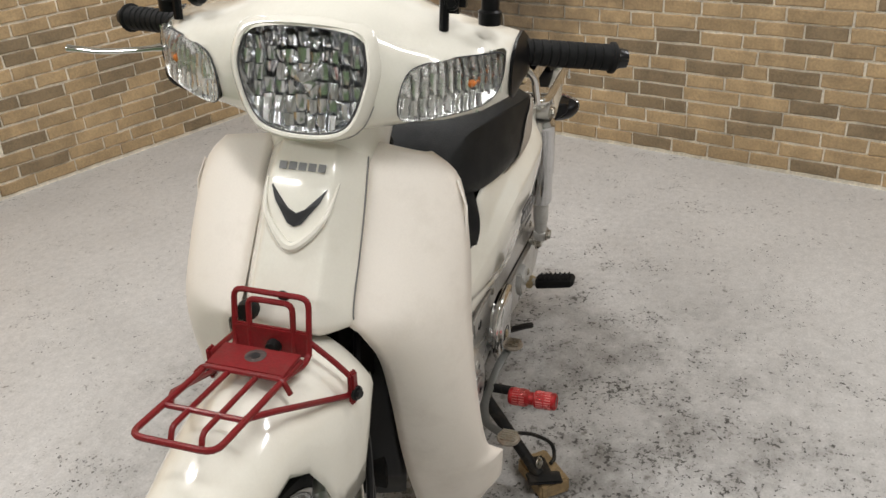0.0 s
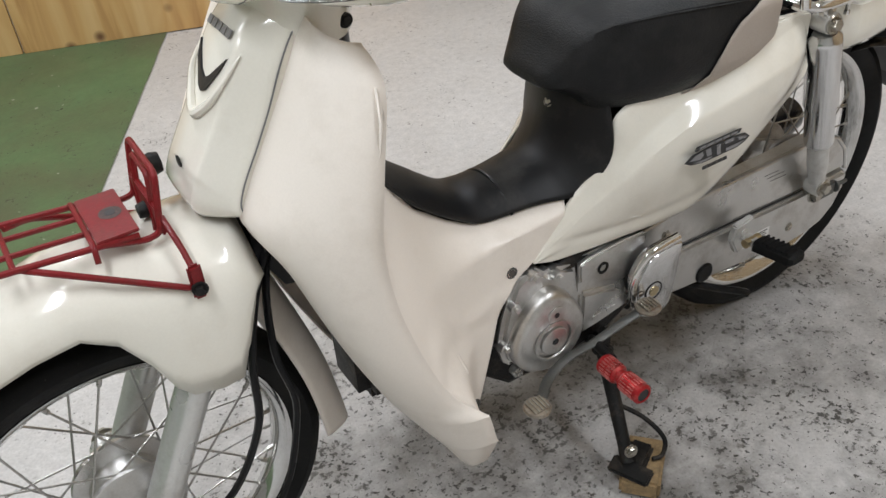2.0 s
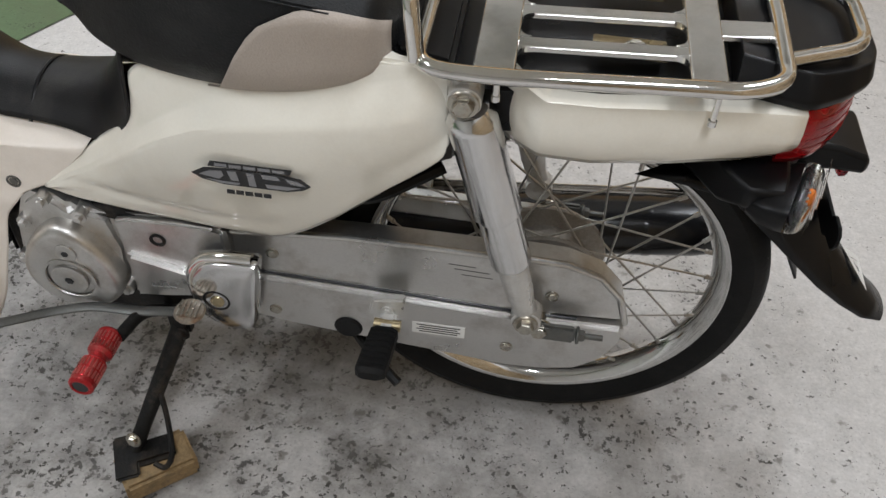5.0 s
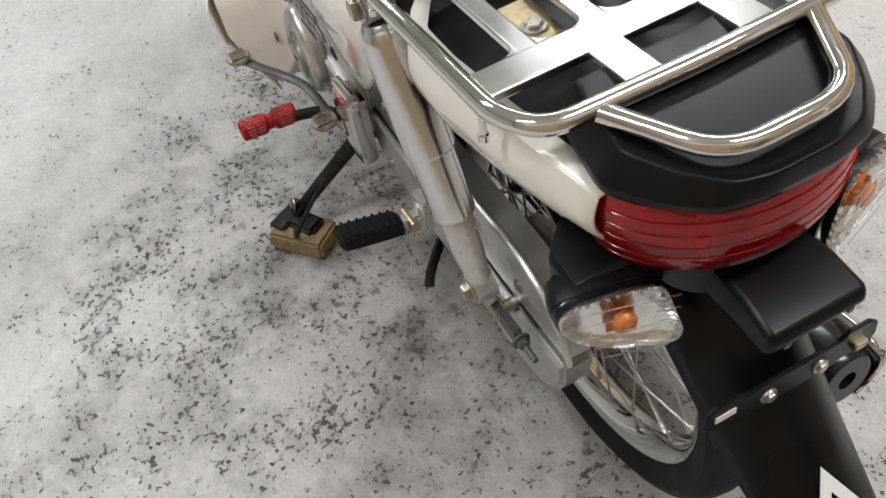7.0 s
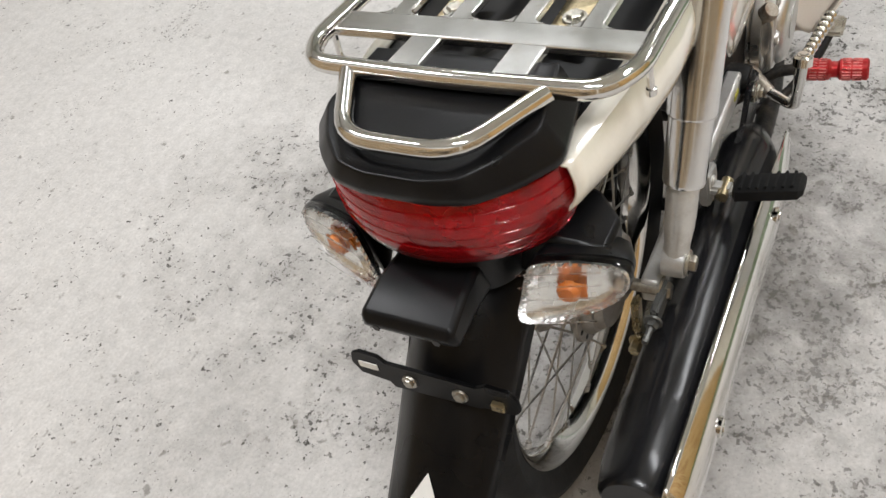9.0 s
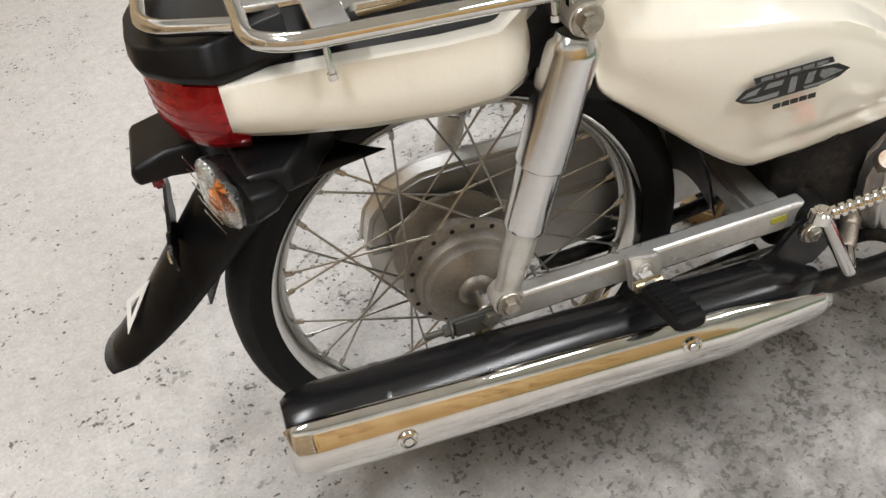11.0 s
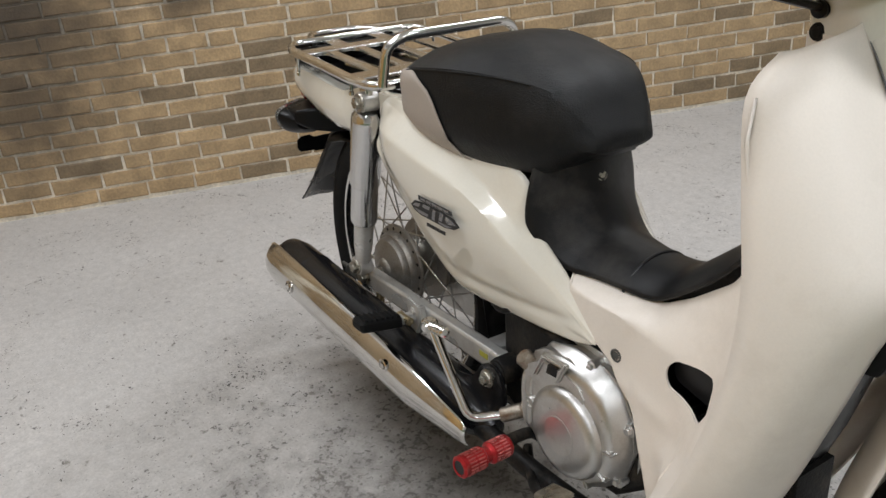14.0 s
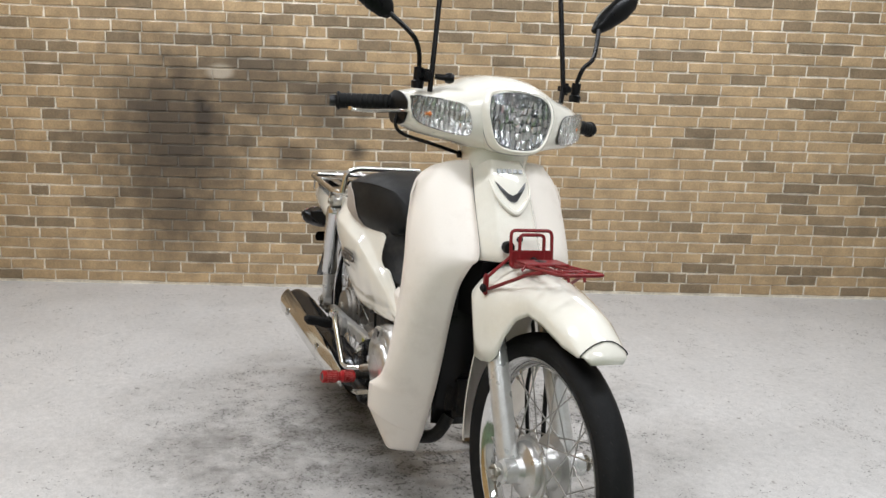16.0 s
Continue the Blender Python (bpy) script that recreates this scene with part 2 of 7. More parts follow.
def floor_material(name, base, wear, lane=False):
    """Painted concrete: mottling, chips down to the dark slab, scuffs, an oily patch where motorcycles stand, and shade
    coloured in under the motorcycle.
    """
    m = bpy.data.materials.new(name)
    m.use_nodes = True
    n, l = m.node_tree.nodes, m.node_tree.links
    b = n["Principled BSDF"]
    geo = n.new("ShaderNodeNewGeometry")

    def noise_at(scale, detail=5.0, rough=0.6, dist=0.0, vec=None):
        t = n.new("ShaderNodeTexNoise")
        t.inputs["Scale"].default_value, t.inputs["Detail"].default_value = scale, detail
        t.inputs["Roughness"].default_value, t.inputs["Distortion"].default_value = rough, dist
        l.new(vec or geo.outputs["Position"], t.inputs["Vector"])
        return t.outputs[0]

    def ramp(v, a, c, lo=0.0, hi=1.0):
        r = n.new("ShaderNodeMapRange")
        r.inputs[1].default_value, r.inputs[2].default_value, r.inputs[3].default_value, r.inputs[4].default_value = a, c, lo, hi
        if hasattr(v, "links"):
            l.new(v, r.inputs[0])
        return r.outputs[0]

    def math_(op, a, c):
        x = n.new("ShaderNodeMath")
        x.operation = op
        for i, v in ((0, a), (1, c)):
            if hasattr(v, "links"):
                l.new(v, x.inputs[i])
            else:
                x.inputs[i].default_value = v
        return x.outputs[0]

    def mix(f, a, c):
        x = n.new("ShaderNodeMix")
        x.data_type = "RGBA"
        for k, v in (("Factor", f), ("A", a), ("B", c)):
            if hasattr(v, "links"):
                l.new(v, x.inputs[k])
            else:
                x.inputs[k].default_value = v if k == "Factor" else (*v, 1)
        return x.outputs["Result"]

    # the standing place: most chips and oil lie there
    off = n.new("ShaderNodeVectorMath")
    off.operation = "SUBTRACT"
    l.new(geo.outputs["Position"], off.inputs[0])
    off.inputs[1].default_value = (0.40, 0.08, 0)
    sq = n.new("ShaderNodeVectorMath")
    sq.operation = "MULTIPLY"
    l.new(off.outputs[0], sq.inputs[0])
    sq.inputs[1].default_value = (0.76, 0.80, 0)
    ln = n.new("ShaderNodeVectorMath")
    ln.operation = "LENGTH"
    l.new(sq.outputs[0], ln.inputs[0])
    near = ramp(math_("ADD", ln.outputs["Value"], math_("MULTIPLY", noise_at(2.2), 0.5)), 0.42, 1.08, 1.0, 0.0)
    mott = ramp(noise_at(3.0, 6), 0.3, 0.7, 0.93, 1.05)
    grain = math_("MULTIPLY", ramp(noise_at(160, 3), 0.3, 0.7, 0.88, 1.08), ramp(noise_at(42, 5, 0.7), 0.3, 0.7, 0.86, 1.09))
    sc = n.new("ShaderNodeVectorMath")
    sc.operation = "SCALE"
    sc.inputs[0].default_value = base
    l.new(math_("MULTIPLY", mott, grain), sc.inputs["Scale"])
    c = sc.outputs[0]
    # chips in many sizes, gathered in clusters; soft oily stains where motorcycles stand
    smear_at = n.new("ShaderNodeVectorMath")
    smear_at.operation = "DISTANCE"
    l.new(geo.outputs["Position"], smear_at.inputs[0])
    smear_at.inputs[1].default_value = (0.34, -0.36, 0)
    smear = ramp(math_("ADD", smear_at.outputs["Value"], math_("MULTIPLY", noise_at(3.1), 0.4)), 0.38, 0.82, 1.0, 0.0)
    cluster = ramp(noise_at(9.0, 4, 0.6), 0.38, 0.62, -0.075, 0.04)
    patch = ramp(noise_at(1.6, 3), 0.35, 0.7, -0.05, 0.02)
    chip_n = noise_at(84, 4, 0.60)
    flake = ramp(math_("ADD", math_("ADD", noise_at(58, 6, 0.70), math_("MULTIPLY", near, 0.075 * wear)), math_("ADD", cluster, patch)), 0.632, 0.662)
    thr = math_("ADD", math_("ADD", chip_n, math_("MULTIPLY", near, 0.100 * wear)), math_("ADD", cluster, patch))
    chips = math_("MAXIMUM", ramp(thr, 0.632, 0.656), flake)
    big_n = noise_at(19, 6, 0.66)
    blots = ramp(math_("ADD", math_("ADD", big_n, math_("MULTIPLY", near, 0.05 * wear)), patch), 0.645, 0.70)
    pin = ramp(math_("ADD", math_("ADD", noise_at(190, 4, 0.62), math_("MULTIPLY", near, 0.05)), math_("MULTIPLY", cluster, 0.5)), 0.600, 0.66)
    oil = math_("MULTIPLY", ramp(math_("ADD", noise_at(4.5, 8, 0.66), math_("MULTIPLY", noise_at(26, 5, 0.6), 0.22)), 0.54, 0.76), near)
    c = mix(math_("MULTIPLY", oil, 0.90 * wear), c, (0.080, 0.073, 0.063))
    soot = math_("MULTIPLY", ramp(math_("ADD", noise_at(13, 7, 0.72, 0.6), math_("MULTIPLY", smear, 0.16)), 0.60, 0.78), math_("MAXIMUM", smear, math_("MULTIPLY", near, 0.35)))
    c = mix(math_("MULTIPLY", soot, 0.34 * wear), c, (0.060, 0.054, 0.046))
    # an even grey tone over the standing place
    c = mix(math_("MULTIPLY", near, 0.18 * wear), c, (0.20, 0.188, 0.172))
    # old oil, rubber dirt and the motorcycle's painted-in shade along the parking line
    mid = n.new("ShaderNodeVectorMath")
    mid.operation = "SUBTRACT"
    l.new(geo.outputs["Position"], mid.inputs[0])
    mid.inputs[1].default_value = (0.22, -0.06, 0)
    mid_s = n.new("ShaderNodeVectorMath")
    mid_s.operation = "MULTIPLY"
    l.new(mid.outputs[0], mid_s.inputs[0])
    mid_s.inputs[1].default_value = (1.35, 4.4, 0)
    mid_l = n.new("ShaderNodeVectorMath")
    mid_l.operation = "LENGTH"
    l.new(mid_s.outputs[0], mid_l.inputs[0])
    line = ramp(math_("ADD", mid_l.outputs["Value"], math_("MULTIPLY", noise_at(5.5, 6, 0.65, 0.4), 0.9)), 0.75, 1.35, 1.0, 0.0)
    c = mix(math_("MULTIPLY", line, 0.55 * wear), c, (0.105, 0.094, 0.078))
    c = mix(math_("MULTIPLY", pin, 0.26 * wear), c, (0.10, 0.092, 0.080))
    c = mix(math_("MULTIPLY", math_("MULTIPLY", chips, ramp(noise_at(21, 3), 0.35, 0.65, 0.60, 0.95)), ramp(smear, 0.0, 1.0, 1.0, 0.55)), c, (0.042, 0.038, 0.032))
    c = mix(math_("MULTIPLY", blots, 0.50), c, (0.11, 0.10, 0.078))
    spots = ramp(math_("ADD", noise_at(34, 3, 0.55), math_("ADD", math_("MULTIPLY", near, 0.03 * wear), math_("MULTIPLY", cluster, 0.4))), 0.645, 0.72)
    c = mix(math_("MULTIPLY", spots, 0.62 * wear), c, (0.10, 0.09, 0.072))
    if lane:
        worn = ramp(noise_at(1.7, 6, 0.6, 0.3), 0.40, 0.66)
        c = mix(math_("MULTIPLY", worn, 0.62), c, (0.085, 0.070, 0.048))
        fleck = ramp(noise_at(38, 2, 0.5), 0.735, 0.76)
        c = mix(math_("MULTIPLY", fleck, 0.8), c, (0.45, 0.45, 0.42))
    # scuffs: stretched, thin and faint
    mp = n.new("ShaderNodeMapping")
    mp.inputs["Rotation"].default_value, mp.inputs["Scale"].default_value = (0, 0, 0.7), (2.0, 26.0, 1)
    l.new(geo.outputs["Position"], mp.inputs["Vector"])
    scuff = ramp(noise_at(1.3, 4, 0.6, 0.5, mp.outputs[0]), 0.70, 0.80)
    c = mix(math_("MULTIPLY", scuff, 0.45), c, (0.20, 0.19, 0.18))
    rusty = ramp(noise_at(7.0, 5, 0.7), 0.72, 0.80)
    c = mix(math_("MULTIPLY", rusty, 0.35), c, (0.30, 0.22, 0.13))
    l.new(c, b.inputs["Base Color"])
    rg = math_("ADD", ramp(noise_at(4.0), 0.3, 0.7, 0.36, 0.52), math_("MULTIPLY", chips, 0.25))
    l.new(rg, b.inputs["Roughness"])
    bp = n.new("ShaderNodeBump")
    bp.inputs["Strength"].default_value, bp.inputs["Distance"].default_value = 0.5, 0.0025
    h = math_("SUBTRACT", math_("ADD", math_("MULTIPLY", noise_at(28, 5), 0.6), math_("MULTIPLY", noise_at(130, 3), 0.35)), math_("ADD", math_("MULTIPLY", chips, 0.7), math_("MULTIPLY", blots, 0.4)))
    l.new(h, bp.inputs["Height"])
    l.new(bp.outputs[0], b.inputs["Normal"])
    return m


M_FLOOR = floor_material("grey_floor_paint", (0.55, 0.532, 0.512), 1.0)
M_GREEN = floor_material("green_floor_paint", (0.098, 0.172, 0.078), 0.25, True)


def wall_material(name, base, dark, soot_on=True, rough=0.8):
    """Brick or mortar with a colour of its own for each piece, speckle, and the soot smudge above the floor."""
    m = bpy.data.materials.new(name)
    m.use_nodes = True
    n, l = m.node_tree.nodes, m.node_tree.links
    b = n["Principled BSDF"]
    b.inputs["Roughness"].default_value = rough
    geo = n.new("ShaderNodeNewGeometry")
    info = n.new("ShaderNodeObjectInfo")
    rnd = n.new("ShaderNodeMath")
    rnd.operation = "ADD"
    l.new(info.outputs["Random"], rnd.inputs[0])
    l.new(geo.outputs["Random Per Island"], rnd.inputs[1])
    fr = n.new("ShaderNodeMath")
    fr.operation = "FRACT"
    l.new(rnd.outputs[0], fr.inputs[0])
    cr = n.new("ShaderNodeValToRGB")
    cr.color_ramp.interpolation = "LINEAR"
    e = cr.color_ramp.elements
    e[0].position, e[0].color = 0.0, (*dark, 1)
    e[1].position, e[1].color = 1.0, (*[v * 1.12 for v in base], 1)
    mid = e.new(0.16)
    mid.color = (*[0.85 * a + 0.15 * c for a, c in zip(dark, base)], 1)
    mid = e.new(0.24)
    mid.color = (*[v * 0.93 for v in base], 1)
    l.new(fr.outputs[0], cr.inputs[0])
    t1, t2 = n.new("ShaderNodeTexNoise"), n.new("ShaderNodeTexNoise")
    t1.inputs["Scale"].default_value, t2.inputs["Scale"].default_value = 14.0, 120.0
    t1.inputs["Detail"].default_value = t2.inputs["Detail"].default_value = 6.0
    for t in (t1, t2):
        l.new(geo.outputs["Position"], t.inputs["Vector"])
    s = n.new("ShaderNodeMath")
    s.operation = "ADD"
    l.new(t1.outputs[0], s.inputs[0])
    l.new(t2.outputs[0], s.inputs[1])
    r = n.new("ShaderNodeMapRange")
    r.inputs[1].default_value, r.inputs[2].default_value, r.inputs[3].default_value, r.inputs[4].default_value = 0.7, 1.3, 0.72, 1.25
    l.new(s.outputs[0], r.inputs[0])
    sc = n.new("ShaderNodeVectorMath")
    sc.operation = "SCALE"
    l.new(cr.outputs[0], sc.inputs[0])
    l.new(r.outputs[0], sc.inputs["Scale"])
    c = sc.outputs[0]
    if soot_on:
        total = None
        for u, cz, rx, rz, k in ((1.32, 0.84, 0.15, 0.32, 1.0), (1.20, 0.74, 0.54, 0.66, 0.90), (1.20, 0.38, 0.32, 0.34, 0.78), (1.37, 0.48, 0.2, 0.26, 0.6), (1.75, 0.66, 0.17, 0.13, 0.72), (1.90, 0.93, 0.30, 0.22, 0.72), (1.55, 0.98, 0.40, 0.36, 0.72), (2.066, 0.69, 0.06, 0.06, 0.9)):
            cx, cy = -2.11 + 0.3385 * u, -1.526 + 0.9410 * u
            d = n.new("ShaderNodeVectorMath")
            d.operation = "SUBTRACT"
            l.new(geo.outputs["Position"], d.inputs[0])
            d.inputs[1].default_value = (cx, cy, cz)
            k2 = n.new("ShaderNodeVectorMath")
            k2.operation = "MULTIPLY"
            l.new(d.outputs[0], k2.inputs[0])
            k2.inputs[1].default_value = (1 / rx, 1 / rx, 1 / rz)
            ln = n.new("ShaderNodeVectorMath")
            ln.operation = "LENGTH"
            l.new(k2.outputs[0], ln.inputs[0])
            wob = n.new("ShaderNodeMath")
            wob.operation = "MULTIPLY_ADD"
            l.new(t1.outputs[0], wob.inputs[0])
            wob.inputs[1].default_value = 0.5
            l.new(ln.outputs["Value"], wob.inputs[2])
            mr = n.new("ShaderNodeMapRange")
            mr.interpolation_type = "SMOOTHSTEP"
            mr.inputs[1].default_value, mr.inputs[2].default_value, mr.inputs[3].default_value, mr.inputs[4].default_value = 0.35, 1.45, k, 0.0
            l.new(wob.outputs[0], mr.inputs[0])
            if total is None:
                total = mr.outputs[0]
            else:
                mx = n.new("ShaderNodeMath")
                mx.operation = "MAXIMUM"
                l.new(total, mx.inputs[0])
                l.new(mr.outputs[0], mx.inputs[1])
                total = mx.outputs[0]
        mix = n.new("ShaderNodeMix")
        mix.data_type = "RGBA"
        l.new(total, mix.inputs["Factor"])
        l.new(c, mix.inputs["A"])
        mix.inputs["B"].default_value = (0.056, 0.043, 0.031, 1)
        c = mix.outputs["Result"]
        # a pale rubbed spot in the soot
        d = n.new("ShaderNodeVectorMath")
        d.operation = "DISTANCE"
        flat = n.new("ShaderNodeVectorMath")
        flat.operation = "MULTIPLY"
        l.new(geo.outputs["Position"], flat.inputs[0])
        flat.inputs[1].default_value = (1, 1, 1.7)
        l.new(flat.outputs[0], d.inputs[0])
        d.inputs[1].default_value = (-1.632, -0.198, 1.05 * 1.7)
        pr = n.new("ShaderNodeMapRange")
        pr.interpolation_type = "SMOOTHSTEP"
        pr.inputs[1].default_value, pr.inputs[2].default_value, pr.inputs[3].default_value, pr.inputs[4].default_value = 0.035, 0.085, 0.8, 0.0
        l.new(d.outputs["Value"], pr.inputs[0])
        mix = n.new("ShaderNodeMix")
        mix.data_type = "RGBA"
        l.new(pr.outputs[0], mix.inputs["Factor"])
        l.new(c, mix.inputs["A"])
        mix.inputs["B"].default_value = (0.46, 0.40, 0.31, 1)
        c = mix.outputs["Result"]
    l.new(c, b.inputs["Base Color"])
    bp = n.new("ShaderNodeBump")
    bp.inputs["Strength"].default_value, bp.inputs["Distance"].default_value = 0.6, 0.003
    l.new(s.outputs[0], bp.inputs["Height"])
    l.new(bp.outputs[0], b.inputs["Normal"])
    return m


M_BRICK = wall_material("tan_brick", (0.402, 0.284, 0.156), (0.222, 0.164, 0.098))
M_MORTAR = wall_material("pale_mortar", (0.80, 0.735, 0.61), (0.66, 0.59, 0.46), rough=0.9)


def ply_material():
    """Lauan plywood: long cathedral grain, patches and knots."""
    m = bpy.data.materials.new("plywood")
    m.use_nodes = True
    n, l = m.node_tree.nodes, m.node_tree.links
    b = n["Principled BSDF"]
    b.inputs["Roughness"].default_value = 0.6
    co = n.new("ShaderNodeTexCoord")
    mp = n.new("ShaderNodeMapping")
    mp.inputs["Scale"].default_value = (5.0, 5.0, 0.55)
    l.new(co.outputs["Object"], mp.inputs["Vector"])
    g = n.new("ShaderNodeTexNoise")
    g.inputs["Scale"].default_value, g.inputs["Detail"].default_value, g.inputs["Distortion"].default_value = 1.6, 7.0, 1.2
    l.new(mp.outputs[0], g.inputs["Vector"])
    cr = n.new("ShaderNodeValToRGB")
    e = cr.color_ramp.elements
    e[0].position, e[0].color = 0.34, (0.33, 0.165, 0.052, 1)
    e[1].position, e[1].color = 0.66, (0.60, 0.40, 0.175, 1)
    x = e.new(0.5)
    x.color = (0.52, 0.315, 0.115, 1)
    l.new(g.outputs[0], cr.inputs[0])
    v = n.new("ShaderNodeTexVoronoi")
    v.inputs["Scale"].default_value = 6.5
    l.new(co.outputs["Object"], v.inputs["Vector"])
    kr = n.new("ShaderNodeMapRange")
    kr.inputs[1].default_value, kr.inputs[2].default_value, kr.inputs[3].default_value, kr.inputs[4].default_value = 0.09, 0.20, 0.9, 0.0
    l.new(v.outputs["Distance"], kr.inputs[0])
    mix = n.new("ShaderNodeMix")
    mix.data_type = "RGBA"
    l.new(kr.outputs[0], mix.inputs["Factor"])
    l.new(cr.outputs[0], mix.inputs["A"])
    mix.inputs["B"].default_value = (0.10, 0.035, 0.012, 1)
    l.new(mix.outputs["Result"], b.inputs["Base Color"])
    bp = n.new("ShaderNodeBump")
    bp.inputs["Strength"].default_value, bp.inputs["Distance"].default_value = 0.3, 0.002
    l.new(g.outputs[0], bp.inputs["Height"])
    l.new(bp.outputs[0], b.inputs["Normal"])
    return m


M_PLY = ply_material()

# ---- building blocks ----
def part(name, bm, material, parent=None, label="", smooth=True, solid=0.0, inward=-1.0, bevel=0.0):
    """Links a bmesh as one mesh object, a part of parent."""
    me = bpy.data.meshes.new(name)
    bmesh.ops.recalc_face_normals(bm, faces=bm.faces)
    bm.to_mesh(me)
    bm.free()
    if smooth:
        me.shade_smooth()
        me.set_sharp_from_angle(angle=radians(38))
    me.materials.append(material)
    ob = new(name, me)
    if parent:
        ob.parent = parent
    if label:
        tagged(ob, label)
    if solid:
        s = ob.modifiers.new("thickness", "SOLIDIFY")
        s.thickness, s.offset = solid, inward
    if bevel:
        s = ob.modifiers.new("edge", "BEVEL")
        s.width, s.segments, s.limit_method, s.angle_limit = bevel, 2, "ANGLE", radians(40)
    if smooth and (bevel or not solid):
        s = ob.modifiers.new("normals", "WEIGHTED_NORMAL")
        s.keep_sharp = True
    return ob


def cr(points, k=6, closed=False):
    """A smooth line through the points, k steps between two."""
    p = [Vector(q) for q in points]
    n = len(p)
    out = []
    for i in range(n if closed else n - 1):
        a, b, c, d = (p[(i + j) % n] if closed else p[min(max(i + j, 0), n - 1)] for j in (-1, 0, 1, 2))
        for s in range(k):
            t = s / k
            out.append(0.5 * (2 * b + (c - a) * t + (2 * a - 5 * b + 4 * c - d) * t * t + (3 * b - a - 3 * c + d) * t ** 3))
    if not closed:
        out.append(p[-1])
    return out


def rounded(points, r, k=4, closed=False):
    """A bent line: straight runs with round corners of about radius r."""
    p = [Vector(q) for q in points]
    n = len(p)
    out = []
    for i, b in enumerate(p):
        if not closed and i in (0, n - 1):
            out.append(b)
            continue
        a, c = p[i - 1], p[(i + 1) % n]
        u, v = a - b, c - b
        d = min(r, 0.48 * u.length, 0.48 * v.length)
        s, e = b + u.normalized() * d, b + v.normalized() * d
        for j in range(k + 1):
            t = j / k
            out.append((1 - t) ** 2 * s + 2 * t * (1 - t) * b + t * t * e)
    return out


def sweep(path, r, n=10, closed=False, flat=1.0, bm=None):
    """A tube along a line; r may be a list. flat squeezes it in its second axis."""
    bm = bm or bmesh.new()
    p = [Vector(q) for q in path]
    m = len(p)
    rs = r if isinstance(r, (list, tuple)) else [r] * m
    tang = []
    for i in range(m):
        a, b = (p[i - 1], p[(i + 1) % m]) if closed else (p[max(i - 1, 0)], p[min(i + 1, m - 1)])
        tang.append((b - a).normalized())
    ref = Vector((0, 0, 1)) if abs(tang[0].z) < 0.9 else Vector((0, 1, 0))
    u = (ref - tang[0] * ref.dot(tang[0])).normalized()
    rings = []
    for i in range(m):
        u = (u - tang[i] * u.dot(tang[i])).normalized()
        w = tang[i].cross(u)
        rings.append([bm.verts.new(p[i] + rs[i] * (math.cos(t) * u * flat + math.sin(t) * w)) for t in (2 * math.pi * j / n for j in range(n))])
    for i in range(m if closed else m - 1):
        a, b = rings[i], rings[(i + 1) % m]
        sh = 0
        if closed and i == m - 1:
            sh = min(range(n), key=lambda s: sum((a[j].co - b[(j + s) % n].co).length for j in range(n)))
        for j in range(n):
            bm.faces.new((a[j], a[(j + 1) % n], b[(j + 1 + sh) % n], b[(j + sh) % n]))
    if not closed:
        bm.faces.new(rings[0][::-1])
        bm.faces.new(rings[-1])
    return bm


def loft(rings, ring_closed=True, caps=True, bm=None):
    bm = bm or bmesh.new()
    vs = [[bm.verts.new(q) for q in r] for r in rings]
    n = len(vs[0])
    for a, b in zip(vs, vs[1:]):
        for j in range(n if ring_closed else n - 1):
            bm.faces.new((a[j], a[(j + 1) % n], b[(j + 1) % n], b[j]))
    if caps and ring_closed:
        bm.faces.new(vs[0][::-1])
        bm.faces.new(vs[-1])
    return bm


def lathe(profile, centre=(0, 0, 0), axis="y", n=32, bm=None, open_ends=False):
    """A turned part: profile of (radius, along the axis)."""
    rings = []
    for r, h in profile:
        ring = []
        for j in range(n):
            a = 2 * math.pi * j / n
            c, s = r * math.cos(a), r * math.sin(a)
            q = {"y": (c, h, s), "x": (h, c, s), "z": (c, s, h)}[axis]
            ring.append(Vector(centre) + Vector(q))
        rings.append(ring)
    return loft(rings, caps=not open_ends, bm=bm)


def turned(profile, a, b, n=16, bm=None):
    """A turned part between two points; profile of (radius, share of the way)."""
    a, b = Vector(a), Vector(b)
    q = (b - a).to_track_quat("Z", "Y")
    rings = [[a + (b - a) * h + q @ Vector((r * math.cos(t), r * math.sin(t), 0)) for t in (2 * math.pi * j / n for j in range(n))] for r, h in profile]
    return loft(rings, bm=bm)


def slab(poly, y0, y1, edge=0.004, axis="y", bm=None):
    """A plate cut to an outline, with rounded edges: the outline lies across the axis."""
    bm0 = bmesh.new()
    put = {"y": lambda a, c, h: (a, h, c), "z": lambda a, c, h: (a, c, h), "x": lambda a, c, h: (h, a, c)}[axis]
    low = [bm0.verts.new(put(a, c, y0)) for a, c in poly]
    high = [bm0.verts.new(put(a, c, y1)) for a, c in poly]
    n = len(poly)
    bm0.faces.new(low[::-1])
    bm0.faces.new(high)
    for i in range(n):
        bm0.faces.new((low[i], low[(i + 1) % n], high[(i + 1) % n], high[i]))
    bmesh.ops.recalc_face_normals(bm0, faces=bm0.faces)
    if edge:
        bmesh.ops.bevel(bm0, geom=[e for e in bm0.edges if e.calc_face_angle(0) > 0.6], offset=edge, segments=2, affect="EDGES", clamp_overlap=True)
    if bm is None:
        return bm0
    return merge(bm, bm0)


def merge(bm, other):
    me = bpy.data.meshes.new("tmp")
    other.to_mesh(me)
    other.free()
    bm.from_mesh(me)
    bpy.data.meshes.remove(me)
    return bm


